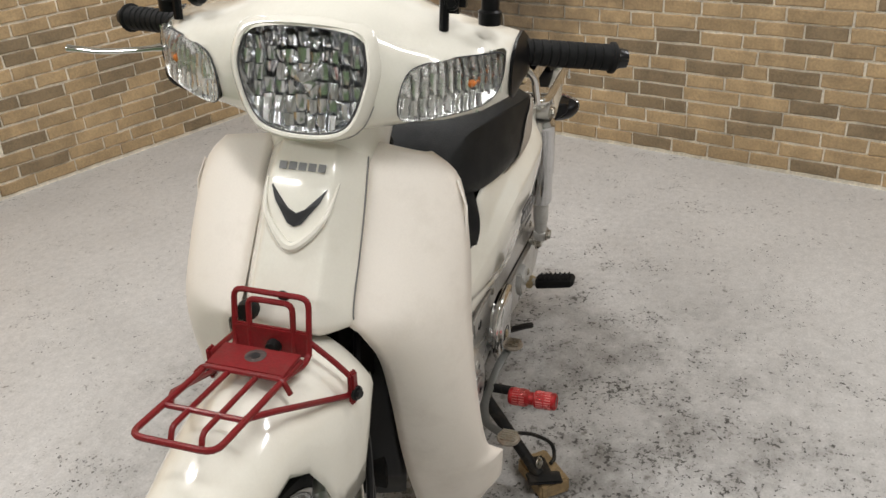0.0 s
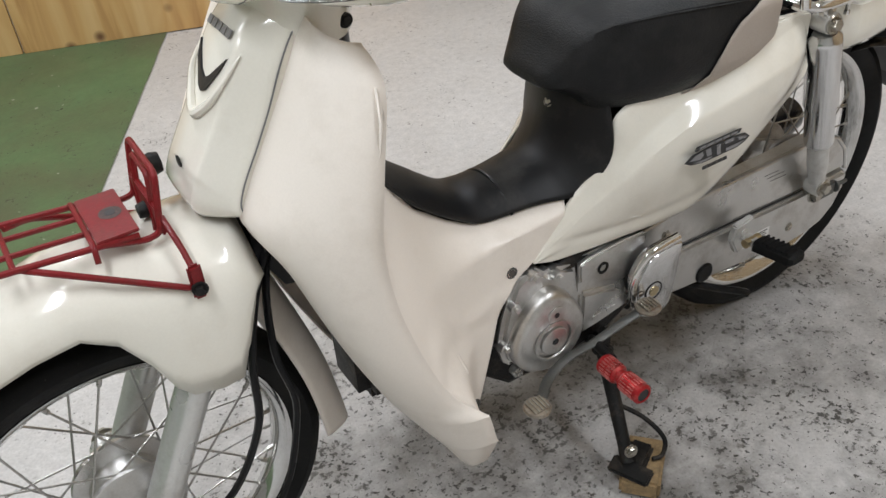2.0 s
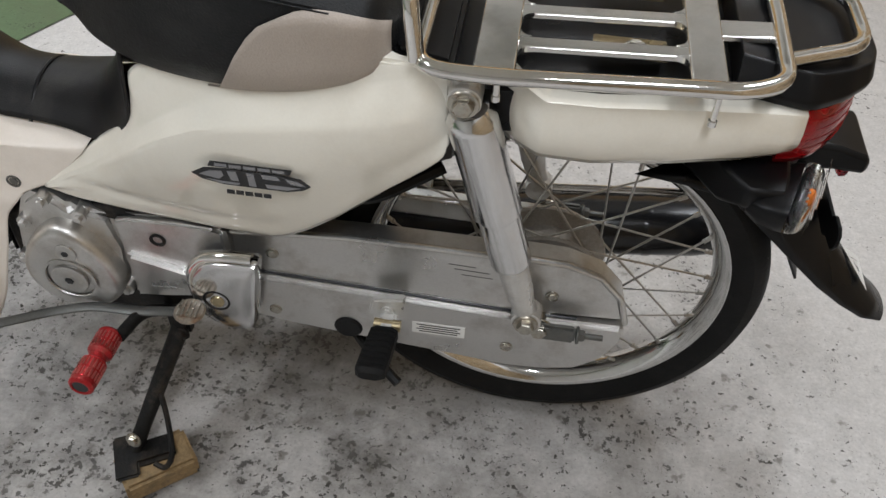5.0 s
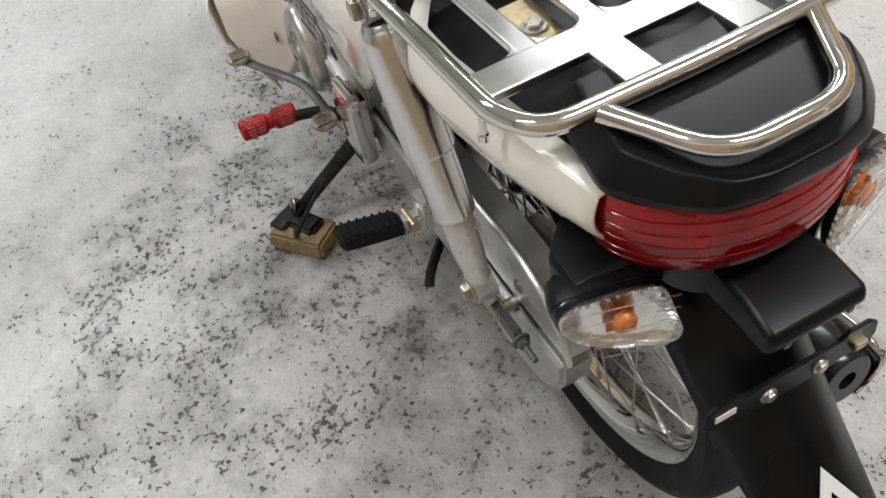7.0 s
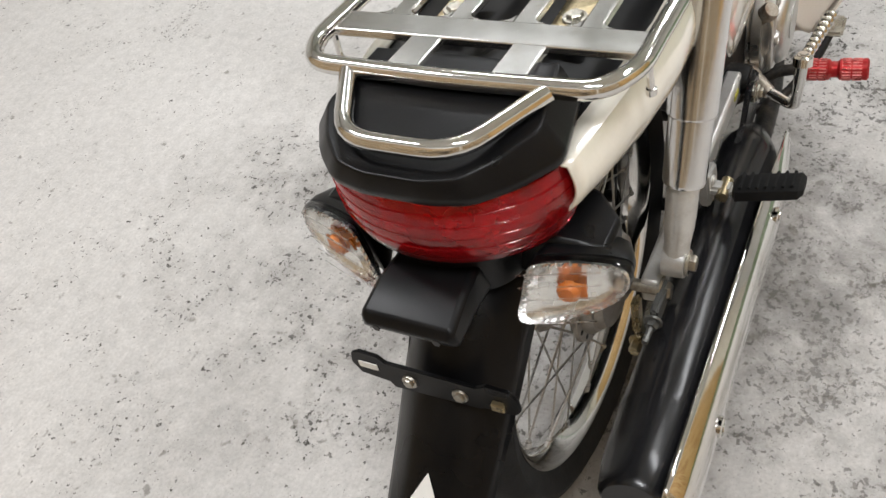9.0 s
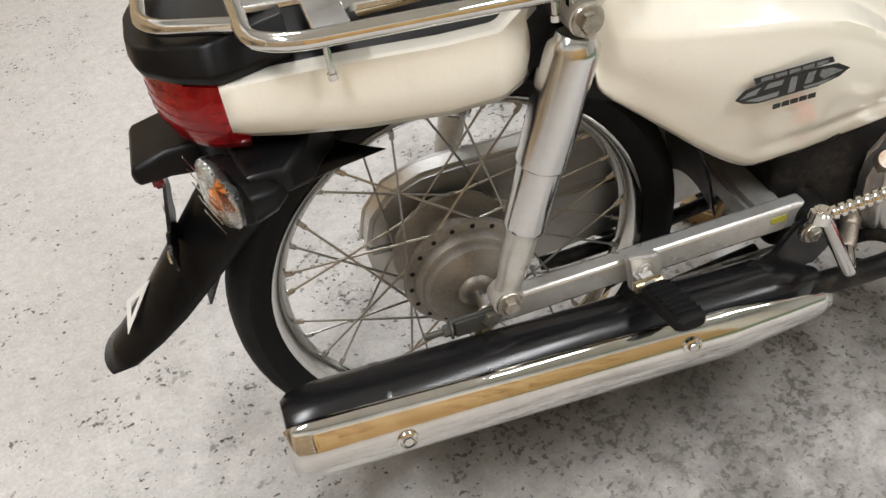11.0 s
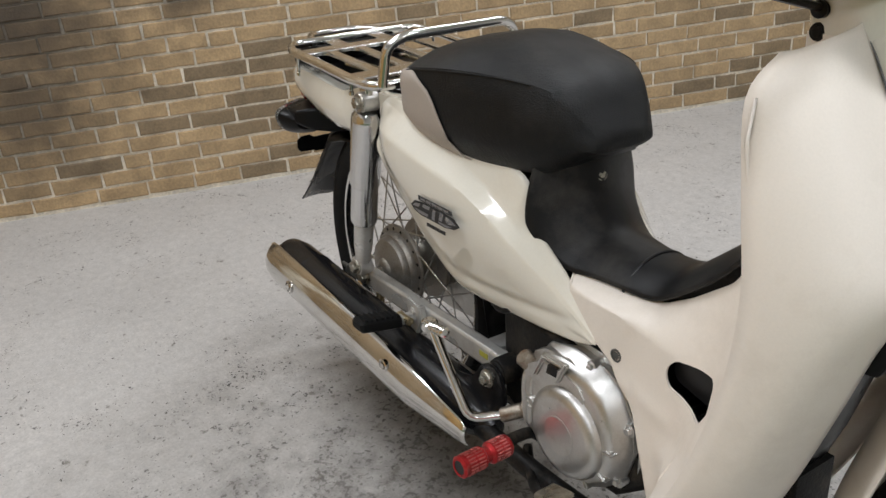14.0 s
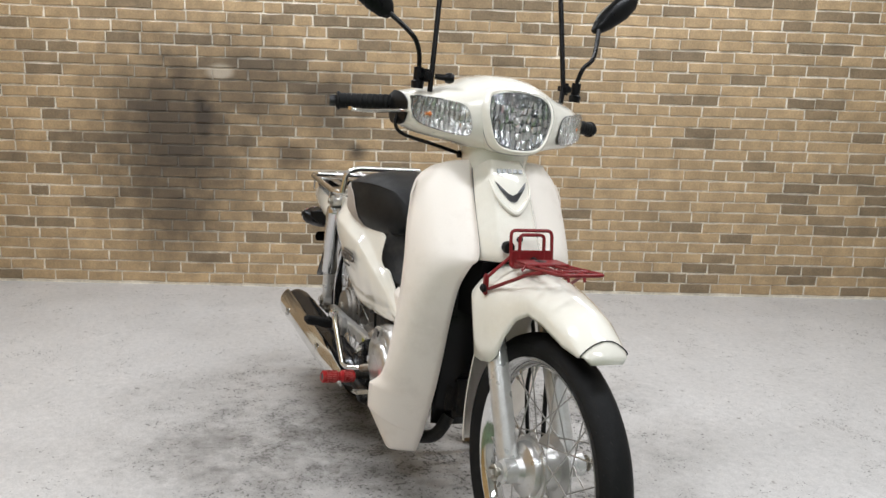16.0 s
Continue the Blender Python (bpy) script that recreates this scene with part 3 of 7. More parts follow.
def box(c, size, edge=0.003, turn=None):
    bm = bmesh.new()
    bmesh.ops.create_cube(bm, size=1.0, matrix=Matrix.Diagonal((*size, 1)))
    if edge:
        bmesh.ops.bevel(bm, geom=bm.edges[:], offset=edge, segments=2, affect="EDGES", clamp_overlap=True)
    m = Matrix.Translation(c) @ (turn.to_4x4() if turn else Matrix())
    bmesh.ops.transform(bm, matrix=m, verts=bm.verts)
    return bm


def mirrored(bm):
    out = bm.copy()
    bmesh.ops.scale(out, vec=(1, -1, 1), verts=out.verts)
    bmesh.ops.reverse_faces(out, faces=out.faces)
    return out


def bolt(p, d, r=0.007, h=0.006, washer=True):
    """A hexagon bolt head with its washer, at p, pointing along d."""
    p, d = Vector(p), Vector(d).normalized()
    bm = turned([(r * 0.92, 0), (r, 0.2), (r, 0.8), (r * 0.85, 1.0)], p, p + d * h, 6)
    if washer:
        turned([(r * 1.45, 0), (r * 1.5, 0.5), (r * 1.4, 1.0)], p - d * 0.001, p + d * 0.0022, 16, bm)
    return bm


# ---- the room ----
CORNER = Vector((-2.11, -1.526, 0))
U = Vector((0.3385, 0.9410, 0))        # along the rear wall
V = Vector((0.9285, -0.3714, 0))       # along the side wall
NU, NV = Vector((0.9410, -0.3385, 0)), Vector((0.3714, 0.9285, 0))   # into the room
REAR, SIDE = 6.4, 7.2
HALF = CORNER + U * REAR
floor_bm = bmesh.new()
vs = [floor_bm.verts.new(p) for p in (CORNER - U * 0.3 - V * 0.3, CORNER + V * SIDE - U * 0.3, CORNER + V * SIDE + U * REAR, HALF - V * 0.3)]
floor_bm.faces.new(vs)
tagged(part("floor", floor_bm, M_FLOOR, smooth=False), "worn grey painted concrete floor with dark chips, oil stains and shade coloured in under the motorcycle", "floor", kind="structure")
# green painted lane, a thin coat on the grey one
ga, gb = Vector((0.42, -2.60, 0)), Vector((2.02, 0.68, 0))
gd = (gb - ga).normalized()
gn = Vector((gd.y, -gd.x, 0))
g0, g1 = ga - gd * 0.4, gb + gd * 3.0
green = bmesh.new()
gl = [[g0 + gd * (i * 0.06) + gn * (0.004 * noise.noise(Vector((i * 0.31, 0, 0)))) + Vector((0, 0, 0.004)) for i in range(118)]]
gl.append([p + gn * 2.6 for p in gl[0]])
loft(gl, ring_closed=False, caps=False, bm=green)
tagged(part("floor_lane", green, M_GREEN, smooth=False), "worn green painted lane on the concrete floor", "floor", kind="structure")


def wall(name, start, along, into, length, label):
    bm = bmesh.new()
    a, b = start, start + along * length
    ring = [a, b, b - into * 0.14, a - into * 0.14]
    loft([[p + Vector((0, 0, z)) for p in ring] for z in (-0.02, CEILING)], bm=bm)
    return tagged(part(name, bm, M_MORTAR if "brick" in label else M_PLAIN, smooth=False), label, "wall", kind="structure")


wall_rear = wall("wall_1", CORNER - U * 0.14, U, NU, REAR + 0.14, "tan brick wall with pale mortar joints and a soot smudge")
wall_side = wall("wall_2", CORNER, V, NV, SIDE, "tan brick wall with pale mortar joints")
for parent, start, along, into, length in ((wall_rear, CORNER, U, NU, REAR), (wall_side, CORNER, V, NV, SIDE)):
    band = bmesh.new()
    ring = [start, start + along * length, start + along * length + into * 0.016, start + into * 0.016]
    loft([[p + Vector((0, 0, z)) for p in ring] for z in (1.982, CEILING)], bm=band)
    part("upper_plaster", band, M_PLAIN, parent, "plain plaster above the brickwork", smooth=False)
# unseen sides, added to close the room and bounce the lamplight
wall("wall_3", HALF, V, -NV, SIDE, "unseen plain wall, added to close the room")
wall("wall_4", CORNER + V * SIDE - U * 0.14, U, -NU, REAR + 0.28, "unseen plain wall, added to close the room")
# unseen ceiling, added above the battens; its pale board bounces light
cb = bmesh.new()
loft([[p + Vector((0, 0, z)) for p in (CORNER - U * 0.3 - V * 0.3, CORNER + V * (SIDE + .3) - U * 0.3, CORNER + V * (SIDE + .3) + U * (REAR + .3), HALF + U * 0.3 - V * 0.3)] for z in (CEILING, CEILING + 0.1)], bm=cb)
tagged(part("ceiling", cb, M_CEIL, smooth=False), "plain pale ceiling board, unseen, added to close the room", "ceiling", kind="structure")

# plywood lining on the side wall
PLY0 = 1.70
for k in range(4):
    w = 0.70 if k == 0 else 0.905
    s0 = PLY0 if k == 0 else PLY0 + 0.70 + 0.905 * (k - 1)
    a = CORNER + V * (s0 + 0.003) + NV * 0.018
    q = Matrix((V, NV, Vector((0, 0, 1)))).transposed()
    bm = box((0, 0, 0), (w - 0.006, 0.012, 1.82), 0.0015)
    ob = part("plywood_sheet", bm, M_PLY, smooth=False)
    ob.matrix_basis = Matrix.Translation(a + V * (w / 2) + Vector((0, 0, 0.912 + 0.002))) @ q.to_4x4()
    tagged(ob, "yellow-brown plywood sheet with dark knots against the brick wall", "plywood", "plywood sheets along the wall")
ob = part("batten_edge", box((0, 0, 0), (0.018, 0.030, 1.82), 0.002), M_GRIME, smooth=False)
ob.matrix_basis = Matrix.Translation(CORNER + V * (PLY0 - 0.010) + NV * 0.022 + Vector((0, 0, 0.914))) @ q.to_4x4()
tagged(ob, "dark edge strip beside the plywood", "trim", kind="structure")


def ceiling_batten():
    root = new("ceiling_light")
    part("body", box((0, 0, CEILING - 0.045), (0.09, 1.24, 0.088), 0.008), M_BATTEN, root)
    part("reflector", slab([(-0.09, CEILING - 0.10), (-0.045, CEILING - 0.06), (0.045, CEILING - 0.06), (0.09, CEILING - 0.10), (0.094, CEILING - 0.098), (0.05, CEILING - 0.052), (-0.05, CEILING - 0.052), (-0.094, CEILING - 0.098)], -0.61, 0.61, 0), M_BATTEN, root)
    return tagged(root, "white twin-tube ceiling batten light, switched on", "ceiling light", "ceiling lights")


batten = ceiling_batten()
for i, (bx, by) in enumerate(BATTENS):
    m = pose(bx, by, 0, 0, 0, -TURN)
    if i == 0:
        batten.matrix_basis = m
    else:
        copy_thing(batten, m)

# ---- the motorcycle: x forward from the rear axle, y to its left, z up ----
bike = new("motorcycle")
bike.matrix_basis = pose(0, 0, -0.0013, -3.054, 0, 0)
tagged(bike, "cream step-through motorcycle with red front rack, leaning on its side stand", "motorcycle")
RAKE = radians(26.5)
HEAD = Vector((1.324, 0, 0))
STEER = Matrix.Translation(HEAD + Vector((0, 0.008, 0))) @ Matrix.Rotation(radians(5.0), 4, Vector((-math.sin(RAKE), 0, math.cos(RAKE)))) @ Matrix.Translation(-HEAD)


FORK = Matrix.Translation(HEAD + Vector((0, 0.010, 0))) @ Matrix.Rotation(radians(2.5), 4, Vector((-math.sin(RAKE), 0, math.cos(RAKE)))) @ Matrix.Translation(-HEAD)


def turning(ob, m=None):
    ob.matrix_basis = m or STEER
    return ob


def both(name, bm, material, parent=bike, label="", **k):
    """The same part on the left and on the right."""
    right = mirrored(bm)
    return part(name, bm, material, parent, label, **k), part(name, right, material, parent, label, **k)


def carve(ob, cutter, selfcut=False):
    """Cuts an opening into a part."""
    cut = part("cutter", cutter, M_GRIME, bike, smooth=False)
    cut.matrix_basis = ob.matrix_basis
    m = ob.modifiers.new("opening", "BOOLEAN")
    m.object, m.operation, m.solver, m.use_self = cut, "DIFFERENCE", "EXACT", selfcut
    bpy.context.view_layer.update()
    me = bpy.data.meshes.new_from_object(ob.evaluated_get(bpy.context.evaluated_depsgraph_get()))
    ob.modifiers.clear()
    ob.data = me
    bpy.data.objects.remove(cut)


# wheels
def wheel(name, centre, radius, width, steered, hub_r, label):
    c = Vector(centre)
    rr = radius - 0.052
    w = width / 2
    rim = lathe([(rr - 0.017, -0.011), (rr - 0.011, -0.0165), (rr - 0.006, -0.0225), (rr + 0.001, -0.0245), (rr + 0.003, -0.021), (rr - 0.009, -0.016), (rr - 0.013, -0.006),
                 (rr - 0.013, 0.006), (rr - 0.009, 0.016), (rr + 0.003, 0.021), (rr + 0.001, 0.0245), (rr - 0.006, 0.0225), (rr - 0.011, 0.0165), (rr - 0.017, 0.011), (rr - 0.021, 0.0)], c, n=72, open_ends=True)
    bmesh.ops.bridge_loops(rim, edges=[e for e in rim.edges if e.is_boundary])
    root = part(name, rim, M_RIM, bike, label)
    if steered:
        turning(root, FORK)
    tyre = lathe([(rr - 0.002, -0.019), (rr + 0.012, -w * 0.86), (rr + 0.028, -w), (rr + 0.041, -w * 0.86), (rr + 0.0495, -w * 0.5), (rr + 0.052, 0.0),
                  (rr + 0.0495, w * 0.5), (rr + 0.041, w * 0.86), (rr + 0.028, w), (rr + 0.012, w * 0.86), (rr - 0.002, 0.019)], c, n=72, open_ends=True)
    part("tyre", tyre, M_RUBBER, root, "black road tyre with a worn tread")
    # tread grooves, standing as thin dark ribs
    tread = bmesh.new()
    for k in range(44):
        a = 2 * math.pi * k / 44
        for sgn in (-1, 1):
            pts = []
            for q in range(4):
                f = q / 3
                yy = sgn * (0.006 + f * (w * 0.72))
                aa = a + sgn * 0.03 + f * 0.12
                r2 = radius - 0.0010 - np.interp(abs(yy) / w, [0, 0.5, 0.86, 1.0], [0.0, 0.0025, 0.011, 0.024])
                pts.append(c + Vector((r2 * math.cos(aa), yy, r2 * math.sin(aa))))
            sweep(pts, 0.0011, 4, bm=tread)
    part("tread", tread, M_GRIME, root)
    hub = lathe([(0.012, -0.075), (0.022, -0.07), (0.03, -0.055), (hub_r * 0.80, -0.047), (hub_r * 0.86, -0.04), (hub_r * 0.86, -0.034), (hub_r, -0.033), (hub_r * 1.02, -0.028), (hub_r, -0.025),
                 (hub_r * 0.72, -0.018), (hub_r * 0.66, 0.0), (hub_r * 0.72, 0.018), (hub_r, 0.025), (hub_r * 1.02, 0.028), (hub_r, 0.033), (hub_r * 0.86, 0.036), (hub_r * 0.7, 0.045), (0.03, 0.05), (0.012, 0.06)], c, n=48)
    part("hub", hub, M_ALU if steered else M_DRUM, root, "grey cast drum brake hub")
    axle = turned([(0.008, 0), (0.008, 1)], c + Vector((0, -0.115, 0)), c + Vector((0, 0.115, 0)), 12)
    for s in (-1, 1):
        merge(axle, bolt(c + Vector((0, s * 0.112, 0)), (0, s, 0), 0.012, 0.012))
    part("axle", axle, M_BOLT, root)
    # spokes share one mesh
    length = rr - 0.018
    sp = turned([(0.0024, 0), (0.0017, 0.05), (0.0015, 0.93), (0.0034, 0.935), (0.0034, 1.0)], (0, 0, 0), (0, 0, 1), 6)
    me = bpy.data.meshes.new("spoke")
    sp.to_mesh(me)
    sp.free()
    me.materials.append(M_SPOKE)
    for k in range(36):
        sgn = 1 if k % 2 else -1
        lean = 1 if (k // 2) % 2 else -1
        ar = 2 * math.pi * (k + 0.5) / 36
        ah = ar + lean * 0.95
        a = c + Vector((hub_r * 0.95 * math.cos(ah), sgn * 0.0285, hub_r * 0.95 * math.sin(ah)))
        b = c + Vector((length * math.cos(ar), sgn * 0.004, length * math.sin(ar)))
        ob = new("spoke", me)
        ob.parent = root
        ob.matrix_basis = Matrix.LocRotScale(a, (b - a).to_track_quat("Z", "Y"), (1, 1, (b - a).length))
    return root


rear_wheel = wheel("rear_wheel", (-0.002, 0, 0.298), 0.2975, 0.074, False, 0.082, "spoked rear wheel with chrome rim")
wheel("front_wheel", (1.25, 0, 0.281), 0.281, 0.072, True, 0.068, "spoked front wheel with chrome rim")
# finned brake panel outside the rear hub, and a speedometer drive on the front
part("brake_panel", lathe([(0.012, -0.068), (0.03, -0.066), (0.058, -0.058), (0.062, -0.05), (0.062, -0.036)], (-0.002, 0, 0.298), n=40), M_DRUM, rear_wheel)
for k in range(18):
    a = 2 * math.pi * k / 18
    part("flange_hole", bolt((0.075 * math.cos(a) - 0.002, -0.0325, 0.298 + 0.075 * math.sin(a)), (0, -1, 0), 0.0035, 0.002, False), M_GRIME, rear_wheel)

# fork legs
for s in (-1, 1):
    leg = turned([(0.018, 0), (0.021, 0.03), (0.0225, 0.1), (0.0225, 0.9), (0.020, 1)], (1.245, s * 0.070, 0.262), (1.098, s * 0.066, 0.555), 18)
    ob = turning(part("fork_leg", leg, M_SILVER, bike, "silver front fork leg"), FORK)
    lug = turned([(0.020, 0), (0.026, 0.15), (0.026, 0.85), (0.020, 1)], (1.25, s * 0.062, 0.281), (1.25, s * 0.10, 0.281), 16)
    part("axle_lug", lug, M_SILVER, ob)
turning(part("steering_stem", turned([(0.03, 0), (0.03, 1)], (1.02, 0, 0.62), (0.84, 0, 0.92), 16), M_GRIME, bike))

# front fender: crown line, half widths and how deep the sides hang
CROWN = [(1.436, 0.563, 0.036, 0.016), (1.430, 0.580, 0.047, 0.032), (1.409, 0.604, 0.055, 0.046), (1.358, 0.639, 0.061, 0.064), (1.29, 0.662, 0.066, 0.066),
         (1.24, 0.674, 0.071, 0.070), (1.205, 0.677, 0.078, 0.094), (1.180, 0.677, 0.085, 0.135), (1.162, 0.677, 0.090, 0.180), (1.146, 0.677, 0.094, 0.198), (1.112, 0.677, 0.098, 0.205), (1.085, 0.677, 0.100, 0.202), (1.066, 0.676, 0.100, 0.150), (1.046, 0.674, 0.099, 0.085), (1.03, 0.662, 0.090, 0.055)]
rings = []
for x, z, w, h in CROWN:
    ring = []
    for k in range(25):
        u = -1 + k / 12
        a = abs(u)
        s = 1 if u > 0 else -1
        if a < 0.5:
            f = a / 0.5
            yy, zz = w * 0.72 * f, -0.010 * f * f - (0.02 * f * f if x < 1.2 else 0.012 * f * f) * (w / 0.09)
        elif a < 0.64:
            f = (a - 0.5) / 0.14
            z5 = -0.010 - (0.02 if x < 1.2 else 0.012) * (w / 0.09)
            yy, zz = w * (0.72 + 0.22 * f), z5 - 0.022 * f ** 1.15 * (w / 0.09)
        else:
            f = (a - 0.64) / 0.36
            z5 = -0.010 - (0.02 if x < 1.2 else 0.012) * (w / 0.09) - 0.022 * (w / 0.09)
            zlow = -max(h, -z5 + 0.006)
            yy, zz = w * (0.94 + 0.06 * math.sin(f * math.pi * 0.8)), z5 + (zlow - z5) * f
        tip = max(0.0, (x - 1.395) / 0.041)
        ring.append((x - 0.022 * a * a * tip, s * yy, z + zz * (1 - 0.85 * tip ** 1.3)))
    rings.append(ring)
fender = turning(part("front_fender", loft(rings, ring_closed=False, caps=False), M_BODY, bike, "glossy cream front fender with side cheeks", solid=0.003), FORK)
# trim line near the tip and the lower flap behind the wheel
tipline = [Vector(rings[2][k]).lerp(Vector(rings[1][k]), 0.15 + 0.45 * abs(k / 12 - 1) ** 2) + Vector((0.0012, 0.0012 * (k / 12 - 1), 0.0014)) for k in range(25)]
part("tip_seam", sweep(tipline, 0.0013, 5), M_INK, fender)
FLAP = [(1.025, 0.60, 0.060), (1.00, 0.54, 0.062), (0.972, 0.45, 0.060), (0.948, 0.36, 0.056), (0.934, 0.28, 0.050), (0.925, 0.215, 0.040)]
rings = [[(x + 0.050 * (abs(u) ** 2.2), u * w, z + 0.016 * abs(u) ** 2) for u in (i / 12 - 1 for i in range(25))] for x, z, w in cr(FLAP, 4)]
part("rear_flap", loft(rings, ring_closed=False, caps=False), M_SHIELD, fender, "cream inner flap behind the front wheel", solid=0.003)
part("inner_fender", loft([[(x - 0.006, u * 0.058, z - 0.02) for u in (-1, -0.5, 0, 0.5, 1)] for x, z, *_ in ((1.36, 0.600), (1.28, 0.632), (1.2, 0.645), (1.1, 0.650), (1.03, 0.61))], ring_closed=False, caps=False), M_BLACK, fender, solid=0.002)

# leg shield with the wheel arch: front edge and outer edge from top to bottom
F = cr([(0.909, 0.060, 0.884), (0.962, 0.066, 0.795), (1.026, 0.072, 0.690), (1.030, 0.092, 0.662), (1.004, 0.104, 0.610), (0.975, 0.106, 0.52), (0.940, 0.102, 0.42), (0.910, 0.099, 0.345), (0.890, 0.098, 0.30), (0.878, 0.097, 0.275), (0.840, 0.0925, 0.205), (0.830, 0.092, 0.187), (0.800, 0.090, 0.138)], 5)
O = cr([(0.893, 0.145, 0.866), (0.890, 0.182, 0.830), (0.911, 0.201, 0.745), (0.925, 0.207, 0.655), (0.915, 0.209, 0.555), (0.880, 0.210, 0.437), (0.850, 0.211, 0.372), (0.829, 0.215, 0.348), (0.8135, 0.226, 0.332), (0.809, 0.227, 0.323), (0.796, 0.222, 0.266), (0.790, 0.213, 0.249), (0.774, 0.160, 0.146)], 5)
rings = []
for i, (f, o) in enumerate(zip(F, O)):
    t = i / (len(F) - 1)
    ring = []
    for k in range(13):
        u = k / 12
        p = f.lerp(o, u)
        bulge = math.sin(math.pi * u) ** 0.8
        fwd = (0.020 + 0.008 * min(1, t / 0.4)) * bulge * (1 - 0.55 * t)
        out = 0.026 * math.sin(math.pi * u) * (0.45 + 0.55 * min(1, t / 0.35))
        p = p + Vector((fwd, out, 0.006 * bulge))
        if u > 0.9:
            p.x -= 0.006 * (u - 0.9) / 0.1
        ring.append(p)
    rings.append(ring)
shield_bm = loft(rings, ring_closed=False, caps=False)
shields = both("leg_shield", shield_bm, M_SHIELD, label="matt cream plastic leg shield", solid=0.0035)

for v in shields[1].data.vertices:
    v.co.x += 0.013 * min(1.0, max(0.0, (v.co.x - 0.70) / 0.15))

# inner cover behind the shield, from the tunnel edge down to the engine
def inner_ring(x):
    """Top and bottom edges and widths of the inner cover at a station."""
    top = np.interp(x, [0.550, 0.60, 0.655, 0.712, 0.75, 0.80, 0.86, 0.892, 0.912, 0.925], [0.506, 0.504, 0.504, 0.513, 0.536, 0.576, 0.665, 0.842, 0.735, 0.662])
    low = np.interp(x, [0.548, 0.5545, 0.5725, 0.5995, 0.632, 0.665, 0.70, 0.715, 0.745, 0.776, 0.792, 0.812, 0.85, 0.88, 0.915, 0.925], [0.517, 0.513, 0.488, 0.460, 0.431, 0.415, 0.372, 0.318, 0.225, 0.150, 0.262, 0.334, 0.374, 0.437, 0.555, 0.652])
    return top, low


rings = []
for i in range(61):
    x = 0.555 + (0.9245 - 0.555) * i / 60
    top, low = inner_ring(x)
    ring = []
    for k in range(49):
        v = (k / 48) ** 1.5
        z = top + (low - top) * v
        fold = min(np.interp(x, [0.55, 0.646, 0.745, 0.833, 0.93], [0.506, 0.500, 0.486, 0.467, 0.45]), top - 0.008)
        side = np.interp(z, [0.13, 0.25, 0.33, 0.43, 0.52], [0.118, 0.112, 0.107, 0.101, 0.097]) - 0.004 * min(1, max(0, (0.68 - x) / 0.08))
        rim_y = np.interp(x, [0.56, 0.60, 0.65, 0.75, 0.86, 0.93], [0.076, 0.065, 0.0575, 0.0565, 0.056, 0.055])
        turn_in = max(0.0, (z - fold + 0.007) / (top - fold + 0.007))
        base = side + (rim_y - side) * turn_in ** 1.35
        edge_x = np.interp(z, [0.145, 0.262, 0.334, 0.372, 0.437, 0.555, 0.655, 0.735, 0.832], [0.776, 0.792, 0.812, 0.850, 0.880, 0.915, 0.925, 0.912, 0.888])
        f = min(1.0, max(0.0, 1 - (edge_x - x) / np.interp(z, [0.15, 0.26, 0.4, 0.85], [0.03, 0.045, 0.11, 0.10])))
        flare = (np.interp(z, [0.145, 0.262, 0.8, 0.85], [0.150, 0.212, 0.196, 0.175]) - base) * f ** 2.2
        crease = 0.0035 * math.exp(-((z - 0.399 + 0.23 * (x - 0.684)) / 0.012) ** 2) * math.exp(-((x - 0.715) / 0.05) ** 2)
        ring.append((x, base + flare + crease - (0.001 if k == 48 else 0), z))
    rings.append(ring)
inner_covers = both("inner_cover", loft(rings, ring_closed=False, caps=False), M_SHIELD, label="matt cream plastic inner leg cover", solid=0.003)
for x, z in ((0.673, 0.433), (0.770, 0.252)):
    y = min((((v.co.x - x) ** 2 + (v.co.z - z) ** 2), v.co.y) for v in inner_covers[0].data.vertices)[1] + 0.0005
    for s in (-1, 1):
        part("cover_screw", merge(lathe([(0.0092, s * -0.001), (0.0095, s * 0.0008), (0.007, s * 0.0008), (0.0065, s * -0.001)], (x, s * y, z), n=16), bolt((x, s * y, z), (0, s, 0), 0.0062, 0.001, False)), M_DULL, bike)
for v in inner_covers[1].data.vertices:
    v.co.x += 0.013 * min(1.0, max(0.0, (v.co.x - np.interp(v.co.z, [0.36, 0.47], [0.66, 0.70])) / np.interp(v.co.z, [0.36, 0.47], [0.07, 0.15])))
# cooling intake in the right cover
DUCT = [(p.x, p.z) for p in rounded([(0.757, 0, 0.446), (0.760, 0, 0.460), (0.773, 0, 0.472), (0.834, 0, 0.480), (0.841, 0, 0.473), (0.843, 0, 0.445), (0.829, 0, 0.421), (0.818, 0, 0.419), (0.763, 0, 0.432)], 0.006, 3, closed=True)]
carve(inner_covers[1], slab(DUCT, -0.22, -0.03, 0), True)
part("intake", slab([(0.812 + (x - 0.812) * 1.1, 0.458 + (z - 0.458) * 1.1) for x, z in DUCT], -0.082, -0.068, 0.003), M_INK, bike, "dark cooling intake in the inner cover")
part("splash_panel", loft([[(x - 0.02 * u * u, u * w, z) for u in (k / 6 - 1 for k in range(13))] for x, z, w in ((0.965, 0.600, 0.090), (0.945, 0.50, 0.092), (0.915, 0.39, 0.088), (0.880, 0.29, 0.080), (0.850, 0.220, 0.066))], ring_closed=False, caps=False), M_BLACK, bike, "black splash panel under the leg shields", solid=0.003)
